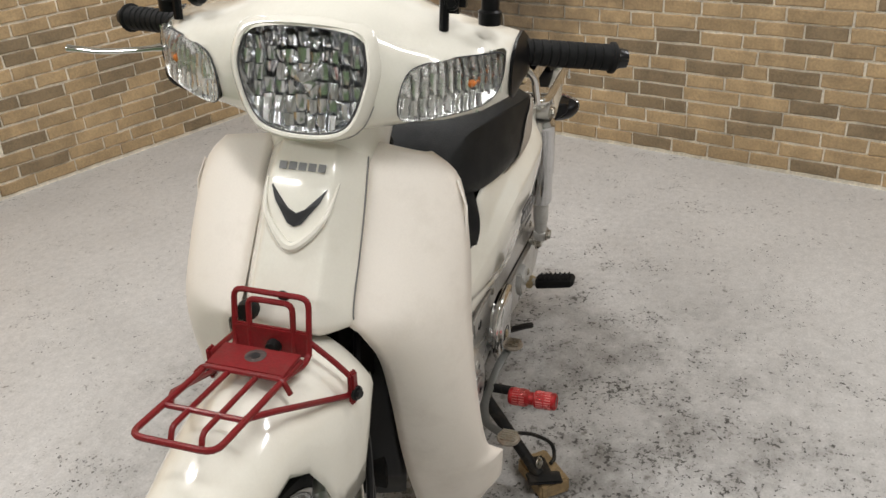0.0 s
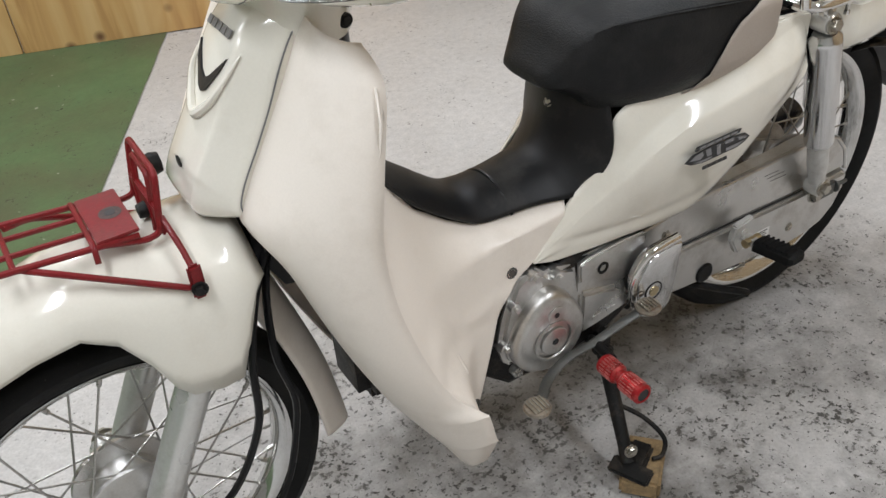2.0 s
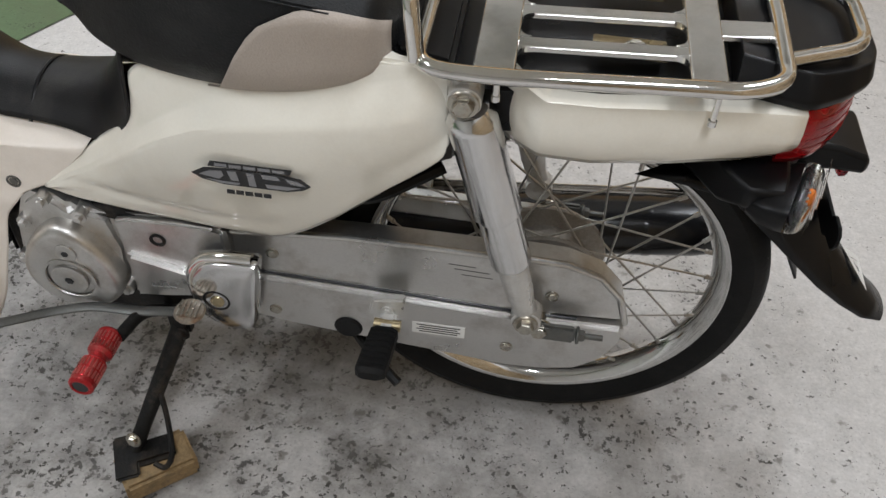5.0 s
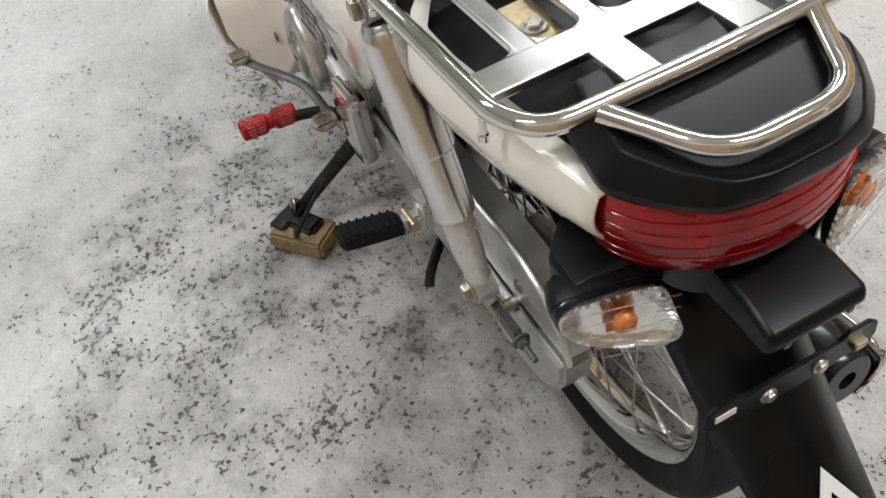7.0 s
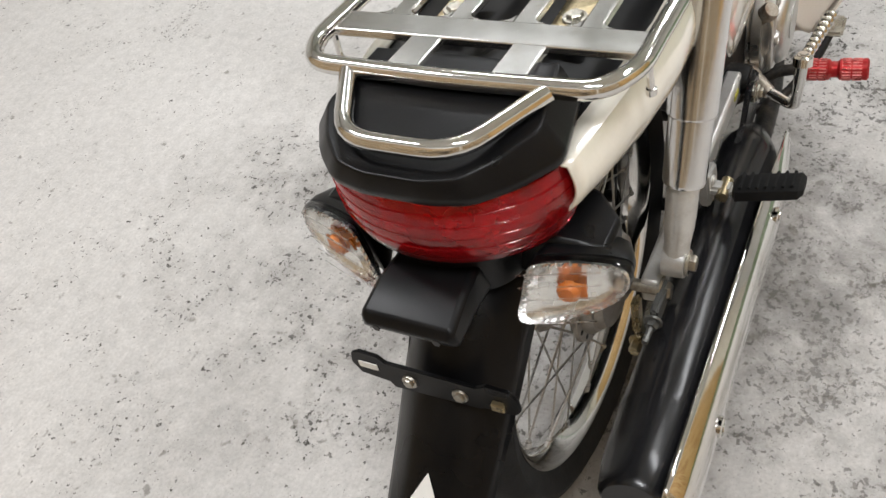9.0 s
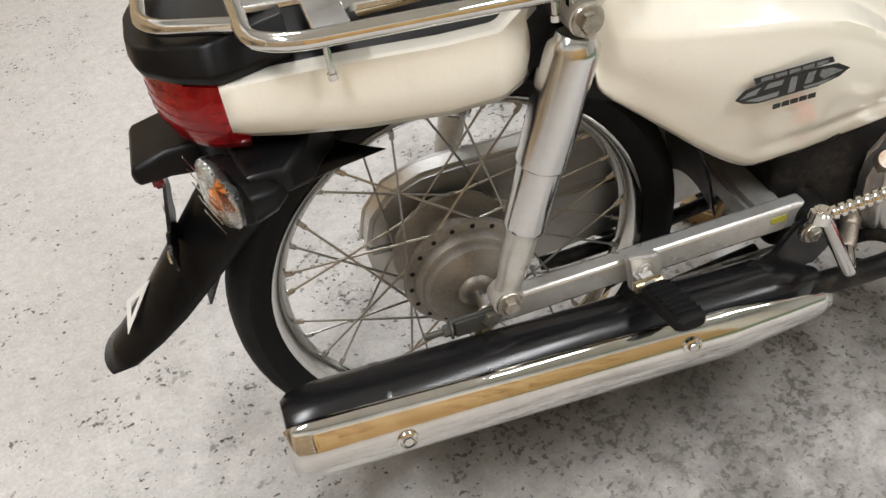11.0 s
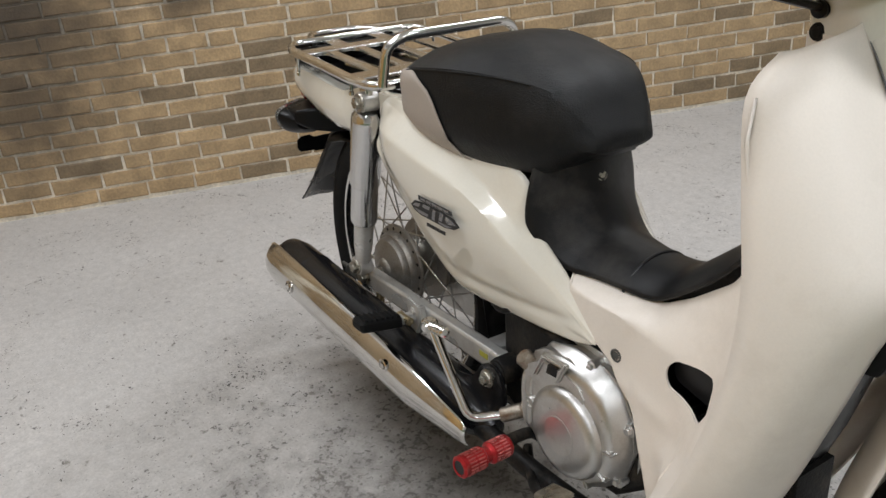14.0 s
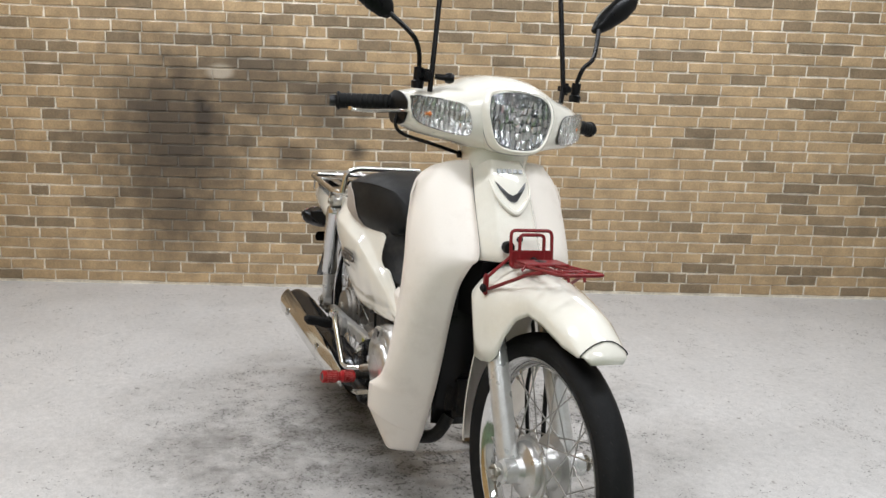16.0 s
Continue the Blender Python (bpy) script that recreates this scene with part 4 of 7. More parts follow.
# headset cavity behind the shield
part("frame_head", loft([[(0.90 + dx, y, z) for dx, y in ((0.03, -0.075), (0.03, 0.075), (-0.03, 0.065), (-0.03, -0.065))] for z in (0.55, 0.70, 0.87)]), M_SHIELD, bike)

# centre cover with the V-shaped vent
CC = [(0.948, 0.902, 0.050), (0.962, 0.890, 0.061), (0.985, 0.866, 0.067), (1.004, 0.836, 0.070), (1.022, 0.800, 0.0715), (1.045, 0.760, 0.073), (1.068, 0.722, 0.074), (1.078, 0.695, 0.0745), (1.070, 0.680, 0.074)]


def cover_drop(a):
    """How far the cover falls back from its middle: a flat face, a soft crease and a steep flank."""
    return 0.007 * a * a + (0.037 * ((a - 0.60) / 0.40) ** 1.18 if a > 0.60 else 0)


line = cr([(x, 0, z) for x, z, w in CC], 4)
wide = cr([(w, 0, 0) for x, z, w in CC], 4)
rings = []
for p, w in zip(line, wide):
    ring = []
    for k in range(41):
        u = -1 + k / 20
        ring.append((p.x - cover_drop(abs(u)), u * w.x, p.z - 0.006 * u * u))
    # turned-in edges that close the joint to the leg shields
    flange = lambda q, d: (q[0] - d, q[1] * (1.0 if d < 0.01 else 0.97), q[2])
    rings.append([flange(ring[0], 0.034), flange(ring[0], 0.004)] + ring + [flange(ring[-1], 0.004), flange(ring[-1], 0.034)])
cover = part("front_cover", loft(rings, ring_closed=False, caps=False), M_BODY, bike, "glossy pearl cream front cover with a V-shaped vent", solid=0.003)
cover.location.y = 0.0075
for k in (2, -3):
    part("cover_joint", sweep([Vector(r[k]) + Vector((-0.0045, 0.0006 * (1 if r[k][1] > 0 else -1), 0)) for r in rings[2:]], 0.0011, 5), M_GREYINK, cover)


def cover_x(y, z):
    xs = np.interp(-z, [-q[1] for q in CC], [q[0] for q in CC])
    w = np.interp(-z, [-q[1] for q in CC], [q[2] for q in CC])
    a = min(1.0, abs(y) / w)
    return xs - cover_drop(a) + 0.0015


for s in (-1, 1):
    arm = [(0.0375 * s, 0.8455), (0.0115 * s, 0.8220), (0.0, 0.8170), (0.0, 0.8025), (0.0095 * s, 0.8060), (0.0300 * s, 0.8300)]
    part("vent", loft([[(cover_x(y, z) + d, y, z) for y, z in arm] for d in (-0.004, 0.0012)]), M_INK, cover, "dark V-shaped vent opening", smooth=False)
lip = [Vector((cover_x(y, z) + 0.001, y, z)) for y, z in ((0.049, 0.850), (0.043, 0.821), (0.030, 0.801), (0.012, 0.785), (0.0, 0.7805), (-0.012, 0.785), (-0.030, 0.801), (-0.043, 0.821), (-0.049, 0.850))]
part("vent_lip", sweep(cr(lip, 4), [0.001 + 0.0055 * math.sin(math.pi * i / 32) for i in range(33)], 8), M_BODY, cover)
part("cover_hole", lathe([(0.001, -0.001), (0.0075, 0.0), (0.008, 0.0015), (0.006, 0.002)], (cover_x(0, 0.728), 0.0, 0.728), "x", 20), M_INK, cover)


def bars(n, width, height, material, parent, place, gap=0.25, name="mark"):
    """Plain upright bars in place of a brand name."""
    step = width / n
    for i in range(n):
        ob = part(name, box((-width / 2 + step * (i + 0.5), 0, 0), (step * (1 - gap), height, 0.0012), 0), material, parent, smooth=False)
        ob.matrix_basis = place


bars(5, 0.066, 0.0100, M_GREYINK, cover, Matrix.Translation((cover_x(0, 0.868) + 0.0014, 0.001, 0.868)) @ Euler((radians(90 - 38), 0, radians(90))).to_matrix().to_4x4())
# black block added for the shade in the gap between cover and fender
part("gap_shade_block", loft([[(0.985 + dx + (0.0 if z > 0.55 else -0.03), y, z) for dx, y in ((0.035, -0.055), (0.035, 0.055), (-0.07, 0.085), (-0.07, -0.085))] for z in (0.54, 0.60, 0.668)]), M_BLACK, bike)

# handlebar nacelle
NAC = [(-0.238, 0.862, 0.815, 1.006, 0.958), (-0.228, 0.893, 0.802, 1.016, 0.943), (-0.20, 0.930, 0.795, 1.026, 0.930), (-0.16, 0.962, 0.79, 1.036, 0.922), (-0.12, 0.973, 0.785, 1.046, 0.917), (-0.09, 0.981, 0.782, 1.060, 0.910),
       (-0.05, 0.992, 0.78, 1.073, 0.903), (0, 0.996, 0.778, 1.078, 0.900)]
NAC = NAC + [(-y, *r) for y, *r in NAC[-2::-1]]
rings = []
for y, xf, xr, zt, zb in NAC:
    ring = []
    cx, cz, hx, hz = (xf + xr) / 2, (zt + zb) / 2, (xf - xr) / 2, (zt - zb) / 2
    for k in range(28):
        a = 2 * math.pi * k / 28
        c, s = math.cos(a), math.sin(a)
        px = cx + hx * math.copysign(abs(c) ** 0.62, c)
        pz = cz + hz * math.copysign(abs(s) ** 0.62, s)
        px -= 0.028 * max(0.0, s) ** 2 * (1 if c > 0 else 0)
        ring.append((px, y, pz))
    rings.append(ring)
nacelle = turning(part("handlebar_cover", loft(rings), M_BODY, bike, "glossy cream handlebar cover"))
for ends in (rings[:2], rings[:-3:-1]):
    (a0, a1), mid = ends, [sum(c) / 28 for c in zip(*ends[0])]
    grow = lambda ring, g, dy: [(mid[0] + (x - mid[0]) * g, y + dy, mid[2] + (z - mid[2]) * g) for x, y, z in ring]
    sgn = 1 if mid[1] > 0 else -1
    part("end_cap", loft([grow(a1, 1.0, sgn * 0.002), grow([(p[0], a1[0][1], p[2]) for p in a1], 1.02, sgn * 0.006), grow(a0, 1.05, sgn * 0.002), grow(a0, 0.6, sgn * 0.008)]), M_BLACK, nacelle, "black switch housing end")
part("neck", loft([[(x0 + rx * math.cos(a), ry * math.sin(a), z) for a in (2 * math.pi * k / 32 for k in range(32))] for x0, rx, ry, z in ((0.900, 0.058, 0.077, 0.850), (0.900, 0.061, 0.080, 0.880), (0.896, 0.072, 0.087, 0.918), (0.890, 0.085, 0.096, 0.930))]), M_BODY, nacelle)
part("neck_gap", loft([[(x0 + rx * math.cos(a), ry * math.sin(a), z) for a in (2 * math.pi * k / 32 for k in range(32))] for x0, rx, ry, z in ((0.900, 0.054, 0.073, 0.825), (0.900, 0.054, 0.073, 0.852))]), M_INK, nacelle)


def facets(outline, depth, seed, nu=13, nv=9, parent=None, curve=None, name="reflector", tilt=0.42, material=M_FACET, bowl=0.3):
    """A multi-facet reflector: small mirrors, each tilted its own way, in a bowl behind an outline in y and z."""
    r = random.Random(seed)
    ys, zs = [p[1] for p in outline], [p[2] for p in outline]
    y0, y1, z0, z1 = min(ys), max(ys), min(zs), max(zs)
    poly = [(p[1], p[2]) for p in outline]

    def inside(y, z):
        k = False
        for (a, b), (c, d) in zip(poly, poly[1:] + poly[:1]):
            if (b > z) != (d > z) and y < (c - a) * (z - b) / (d - b) + a:
                k = not k
        return k
    bm = bmesh.new()
    for i in range(nu):
        for j in range(nv):
            cy, cz = y0 + (y1 - y0) * (i + 0.5) / nu, z0 + (z1 - z0) * (j + 0.5 + 0.12 * math.sin(2.3 * i + seed)) / nv
            if not inside(cy, cz):
                continue
            u, v = 2 * (i + 0.5) / nu - 1, 2 * (j + 0.5) / nv - 1
            back = depth * (1 - 0.55 * (u * u + v * v))
            fx = curve(cy, cz) if curve else np.mean([p[0] for p in outline])
            ty, tz = r.uniform(-tilt, tilt) * 0.35 - u * bowl, r.uniform(-tilt, tilt) - v * bowl * 0.8 - 0.05
            hy, hz = (y1 - y0) / nu * 0.505, (z1 - z0) / nv * r.uniform(0.47, 0.56)
            q = [[bm.verts.new((fx - back - ty * a * hy - tz * b * hz + hy * 0.34 * (1 - a * a) + hz * 0.10 * (1 - b * b), cy + a * hy, cz + b * hz)) for a in (-1, -0.5, 0, 0.5, 1)] for b in (-1, 0, 1)]
            for a in range(4):
                for b in range(2):
                    bm.faces.new((q[b][a], q[b][a + 1], q[b + 1][a + 1], q[b + 1][a]))
    return part(name, bm, material, parent)


def lamp_unit(outline, parent, seed, bulb=None, depth=0.02, rim=0.0035, nu=13, nv=9, name="headlight", label="", tilt=0.42, material=M_FACET, bowl=0.3):
    """A lamp set into the cover: gasket, faceted reflector, bulb and clear bulged lens."""
    sock = cr(outline, 4, closed=True)
    carve(parent, loft([[p + Vector((d, 0, 0)) for p in sock] for d in (0.05, -depth * 1.6)]))
    pts = cr(outline, 4, closed=True)
    c = sum(pts, Vector()) / len(pts)
    n = len(pts)
    coef = np.linalg.lstsq(np.array([[1, p.y, p.z] for p in pts]), np.array([p.x for p in pts]), rcond=None)[0]
    px = lambda y, z: coef[0] + coef[1] * y + coef[2] * z
    back = loft([[p + Vector((0.001, 0, 0)) for p in pts], [c + (p - c) * 0.90 + Vector((-depth * 0.8, 0, 0)) for p in pts], [c + (p - c) * 0.4 + Vector((-depth * 1.3, 0, 0)) for p in pts]], caps=False)
    bmesh.ops.contextual_create(back, geom=[e for e in back.edges if e.is_boundary][-n:])
    unit = part(name, back, material, parent, label)
    facets([(p.x, p.y, p.z) for p in (c + (q - c) * 0.96 for q in pts)], depth * 0.9, seed, nu, nv, unit, curve=px, tilt=tilt, material=material, bowl=bowl)
    part("gasket", sweep(pts, rim, 6, closed=True), M_DARKRIM, unit)
    lens = loft([[c + (p - c) * f + Vector((d, 0, 0)) for p in pts] for f, d in ((1.0, 0.002), (0.93, 0.008), (0.7, 0.013), (0.4, 0.0155), (0.12, 0.016))], caps=False)
    bmesh.ops.contextual_create(lens, geom=[e for e in lens.edges if e.is_boundary][-n:])
    ob = part("lens", lens, M_LENS, unit, "clear lens")
    ob.visible_shadow = False
    if bulb:
        part("bulb", lathe([(0.001, -0.02), (0.0045, -0.016), (0.0055, -0.008), (0.0048, -0.001), (0.0025, 0.002), (0.001, 0.0025)], bulb, "x", 14), M_AMBER, unit, "amber bulb")
    return unit


HEADLIGHT = [(0.972, -0.061, 1.034), (0.980, 0.0, 1.0415), (0.972, 0.061, 1.034), (0.984, 0.0765, 1.012), (0.992, 0.0760, 0.979), (0.997, 0.053, 0.929), (1.000, 0.0, 0.918), (0.997, -0.053, 0.929), (0.992, -0.0760, 0.979), (0.984, -0.0765, 1.012)]
lamp_unit(HEADLIGHT, nacelle, 3, depth=0.035, rim=0.0022, nu=12, nv=7, label="faceted chrome headlight behind a clear lens", tilt=0.30, bowl=0.42)
# raised cream surround of the headlight, with the joint line at its foot
rim_line = cr(HEADLIGHT, 5, closed=True)
mid = sum(rim_line, Vector()) / len(rim_line)
around = lambda f, d: [Vector((p.x + d, mid.y + (p.y - mid.y) * f, mid.z + (p.z - mid.z) * f)) for p in rim_line]
part("headlight_surround", loft([around(*q) for q in ((1.02, -0.012), (1.02, 0.003), (1.03, 0.0045), (1.07, 0.0055), (1.13, 0.0015), (1.18, -0.007), (1.215, -0.018), (1.23, -0.045))], caps=False), M_BODY, nacelle, "glossy cream raised headlight surround")
part("surround_joint", sweep(around(1.205, -0.0150), 0.0010, 5, closed=True), M_GREYINK, nacelle)
part("headlight_cap", lathe([(0.001, 0.02), (0.012, 0.016), (0.014, 0.0), (0.013, -0.03)], (0.965, 0, 0.975), "x", 16), M_FACET, nacelle)
for s in (-1, 1):
    o = [(0.970, 0.122, 0.990), (0.956, 0.148, 1.005), (0.917, 0.203, 1.009), (0.899, 0.224, 1.005), (0.903, 0.221, 0.968), (0.925, 0.203, 0.949), (0.966, 0.138, 0.937), (0.976, 0.114, 0.945)]
    lamp_unit([(x + 0.004, s * y, z) for x, y, z in (o if s > 0 else o[::-1])], nacelle, 7 + s, bulb=(0.922, s * 0.185, 0.973), depth=0.022, rim=0.0012, nu=13, nv=3, tilt=0.14, bowl=0.35, material=M_SATIN, name="turn_signal", label="clear front turn signal with amber bulb")

# bars, grips, lever, cable
for s in (-1, 1):
    inner, outer = Vector((0.823, s * 0.225, 0.990)), Vector((0.772, s * 0.352, 0.978))
    bar = turning(part("handlebar", turned([(0.011, 0), (0.011, 1)], inner - (outer - inner) * 0.2, outer, 14), M_GLOSSBLACK, bike))
    prof = [(0.021, 0.02), (0.023, 0.05), (0.0175, 0.08)]
    for k in range(9):
        t = 0.14 + 0.085 * k
        prof += [(0.0172, t), (0.0158, t + 0.008), (0.0158, t + 0.016), (0.0172, t + 0.024)]
    prof += [(0.0175, 0.93), (0.0205, 0.945), (0.0205, 0.975), (0.016, 1.0)]
    part("grip", turned(prof, inner, outer, 20), M_RUBBER, bar, "black ribbed rubber grip")
    part("bar_end", turned([(0.012, 0), (0.0135, 0.3), (0.012, 1)], outer, outer + (outer - inner).normalized() * 0.014, 14), M_GLOSSBLACK, bar)
    part("switch_housing", box(inner + Vector((0.004, -s * 0.012, -0.006)), (0.050, 0.034, 0.046), 0.012, Euler((0, 0, radians(-s * 22))).to_matrix()), M_BLACK, bar)
    if s < 0:
        lever = sweep(cr([(0.885, s * 0.225, 0.975), (0.905, s * 0.262, 0.972), (0.905, s * 0.31, 0.966), (0.900, s * 0.345, 0.964), (0.905, s * 0.368, 0.966)], 5), [0.009, 0.009, 0.0085] + [0.0065] * 16 + [0.008, 0.007], 10, flat=0.6)
        part("brake_lever", lever, M_CHROME, bar, "polished brake lever")
        part("lever_pivot", box((0.872, s * 0.222, 0.974), (0.04, 0.03, 0.028), 0.006), M_BLACK, bar)
cable = turning(part("brake_cable", sweep(cr([(0.855, -0.235, 0.972), (0.868, -0.243, 0.940), (0.878, -0.225, 0.922), (0.880, -0.16, 0.908), (0.881, -0.10, 0.895), (0.882, -0.072, 0.889)], 6), 0.0042, 8), M_BLACK, bike))
part("cable_clip", lathe([(0.003, -0.012), (0.0085, -0.010), (0.0085, 0.003), (0.003, 0.006)], (0.881, -0.076, 0.890), n=16), M_BLACK, cable)
both("neck_screw", bolt((0.877, 0.0735, 0.868), (0, 1, 0), 0.006, 0.004), M_GRIME, nacelle)
turning(part("front_cable", sweep(cr([(0.94, 0.05, 0.70), (1.03, 0.072, 0.60), (1.075, 0.10, 0.50), (1.09, 0.10, 0.38), (1.15, 0.075, 0.25), (1.24, 0.05, 0.23)], 6), 0.0055, 8), M_BLACK, bike, "black cable down the fork"))
turning(part("front_cable", sweep(cr([(0.94, 0.03, 0.70), (1.015, 0.06, 0.60), (1.04, 0.085, 0.48), (1.03, 0.09, 0.36), (1.09, 0.09, 0.20), (1.20, 0.06, 0.215)], 6), 0.005, 8), M_BLACK, bike, "black cable down the fork"))

# mirrors and windscreen stays
for s in (-1, 1):
    base = Vector((0.895, 0.203, 1.034)) if s > 0 else Vector((0.895, -0.214, 1.020))
    mount = turned([(0.0135, 0.1), (0.0145, 0.4), (0.011, 0.45), (0.011, 1)], base, base + Vector((0, 0, 0.05)), 12)
    mir = turning(part("mirror", mount, M_BLACK, bike, "black round-edged mirror on a bent stalk"))
    hc = base + (Vector((-0.02, 0.098, 0.228)) if s > 0 else Vector((-0.02, -0.128, 0.200)))
    part("stalk", sweep(cr([base + Vector((0, 0, 0.05)), base + Vector((0.006, s * 0.008, 0.085)), base + Vector((0.012, s * 0.03, 0.115)), hc - Vector((-0.012, s * 0.050, 0.046))], 5), 0.0055, 8), M_BLACK, mir)
    rings = []
    ax, up = Vector((0, s * 0.75, 0.66)).normalized(), Vector((0, -s * 0.66, 0.75)).normalized()
    for f, wd, th in ((-0.075, 0.010, 0.008), (-0.06, 0.022, 0.013), (-0.03, 0.032, 0.017), (0.02, 0.038, 0.018), (0.055, 0.031, 0.016), (0.072, 0.015, 0.008)):
        rings.append([hc + ax * f + up * (wd * (0.75 if s > 0 else 1.0) * math.cos(a)) + Vector((1, 0, 0)) * (th * math.sin(a)) for a in (2 * math.pi * k / 18 for k in range(18))])
    part("mirror_head", loft(rings), M_BLACK, mir)
    glass = [hc + Vector((-0.0205, 0, 0)) + ax * (0.055 * math.cos(a)) + up * ((0.022 if s > 0 else 0.030) * math.sin(a)) for a in (2 * math.pi * k / 20 for k in range(20))]
    part("mirror_glass", loft([glass, [p + Vector((0.012, 0, 0)) for p in glass]]), M_MIRROR, mir, smooth=False)
    b2 = Vector((0.915, 0.152, 1.052)) if s > 0 else Vector((0.915, -0.192, 1.040))
    stay = turning(part("windscreen_stay", sweep([b2 + Vector((0, 0, -0.02)), b2 + Vector((0.0, 0, 0.02)), b2 + Vector((-0.05, -s * 0.022, 0.30))], 0.006, 8), M_BLACK, bike, "slim black windscreen stay"))
    if s < 0:
        part("clamp_knob", turned([(0.006, 0), (0.007, 0.5), (0.011, 0.6), (0.0125, 0.8), (0.008, 1)], b2 + Vector((0, 0.008, 0.014)), b2 + Vector((0.020, 0.046, 0.014)), 14), M_BLACK, stay)
    part("clamp", merge(box(b2 + Vector((-0.008, s * 0.010, 0.014)), (0.028, 0.030, 0.028), 0.008), bolt(b2 + Vector((0.006, s * 0.01, 0.014)), (1, 0, 0), 0.006, 0.004)), M_BLACK, stay)

# red front rack over the fender
def red(name, pts, r=0.0038, parent=None, **k):
    return part(name, sweep(pts, r, 8, **k), M_RED, parent)


rack = part("front_rack", slab([(1.138, -0.050), (1.184, -0.050), (1.184, 0.050), (1.138, 0.050)], 0.6945, 0.6985, 0.001, axis="z"), M_RED, bike, "red painted tubular front rack with rusty plate")
rack.location.y = 0.0135
part("rust_patch", lathe([(0.001, 0.6986), (0.012, 0.6986), (0.013, 0.6990), (0.001, 0.6992)], (1.156, 0.0, 0), "z", 14), M_RUST, rack)
part("plate_hole", lathe([(0.001, 0.6990), (0.006, 0.6992), (0.006, 0.6996), (0.001, 0.6997)], (1.156, 0.0, 0), "z", 10), M_INK, rack)
red("hoop", rounded([(1.176, -0.049, 0.692), (1.134, -0.049, 0.680), (1.118, -0.049, 0.683), (1.106, -0.049, 0.755), (1.106, 0.049, 0.755), (1.118, 0.049, 0.683), (1.134, 0.049, 0.680), (1.176, 0.049, 0.692)], 0.012), parent=rack)
red("hoop", rounded([(1.118, -0.029, 0.676), (1.110, -0.029, 0.746), (1.110, 0.029, 0.746), (1.118, 0.029, 0.676)], 0.010), parent=rack)
red("front_loop", rounded([(1.14, -0.049, 0.689), (1.328, -0.049, 0.706), (1.328, 0.049, 0.706), (1.14, 0.049, 0.689)], 0.016), parent=rack)
for y in (-0.018, 0.018):
    red("bar", rounded([(1.138, y, 0.691), (1.300, y, 0.702), (1.306, y, 0.688)], 0.008), 0.0033, rack)
red("cross_bar", [(1.268, -0.049, 0.700), (1.268, 0.049, 0.700)], 0.0033, rack)
red("cross_bar", rounded([(1.190, -0.060, 0.686), (1.188, -0.05, 0.697), (1.188, 0.05, 0.697), (1.190, 0.060, 0.680)], 0.006), 0.0033, rack)
for s in (-1, 1):
    red("stay", rounded([(1.262, s * 0.045, 0.697), (1.235, s * 0.062, 0.690), (1.105, s * 0.094, 0.626), (1.105, s * 0.094, 0.650)], 0.012), 0.0038, rack)
    red("stay", rounded([(1.112, s * 0.046, 0.700), (1.106, s * 0.075, 0.672), (1.104, s * 0.095, 0.652)], 0.01), 0.0037, rack)
    lug = part("lug", box((1.104, s * 0.0965, 0.638), (0.016, 0.008, 0.046), 0.003), M_RED, rack)
    part("lug_bolt", bolt((1.104, s * 0.1005, 0.630), (0.3, s, 0), 0.0065, 0.007), M_GRIME, rack)
part("bracket", box((1.114, 0, 0.6955), (0.007, 0.10, 0.036), 0.002), M_RED, rack)
part("rubber_stop", turned([(0.008, 0), (0.010, 0.5), (0.008, 1)], (1.110, 0.004, 0.690), (1.128, 0.004, 0.690), 12), M_GRIME, rack)
part("rubber_stop", turned([(0.012, 0), (0.014, 0.5), (0.012, 1)], (1.080, -0.044, 0.715), (1.098, -0.044, 0.715), 12), M_GRIME, rack)

# side covers: edges from the rear to the front tip, and a swept shoulder between them
TOP_EDGE = cr([(0.128, 0, 0.690), (0.172, 0, 0.690), (0.265, 0, 0.672), (0.368, 0, 0.652), (0.430, 0, 0.642), (0.466, 0, 0.634), (0.486, 0, 0.617), (0.490, 0, 0.594), (0.495, 0, 0.570), (0.506, 0, 0.549), (0.528, 0, 0.529), (0.553, 0, 0.508), (0.577, 0, 0.485), (0.605, 0, 0.460), (0.634, 0, 0.432)], 4)
LOW_EDGE = cr([(0.128, 0, 0.600), (0.137, 0, 0.575), (0.194, 0, 0.522), (0.250, 0, 0.470), (0.300, 0, 0.427), (0.335, 0, 0.408), (0.380, 0, 0.404), (0.410, 0, 0.403), (0.435, 0, 0.403), (0.465, 0, 0.404), (0.495, 0, 0.405), (0.530, 0, 0.407), (0.560, 0, 0.410), (0.598, 0, 0.416), (0.632, 0, 0.429)], 4)


def soften(grid, times):
    """The same sheet with its breadth evened out between neighbours, edges kept."""
    y = np.array([[p[1] for p in ring] for ring in grid])
    for _ in range(times):
        y[1:-1, 2:-2] = 0.4 * y[1:-1, 2:-2] + 0.15 * (y[:-2, 2:-2] + y[2:, 2:-2] + y[1:-1, 1:-3] + y[1:-1, 3:-1])
    return [[(p[0], float(v), p[2]) for p, v in zip(ring, row)] for ring, row in zip(grid, y)]


def low_crease(x):
    return np.interp(x, [0.128, 0.177, 0.283, 0.354, 0.399, 0.439, 0.474, 0.506, 0.56, 0.64], [0.641, 0.635, 0.617, 0.604, 0.592, 0.569, 0.543, 0.517, 0.474, 0.424])


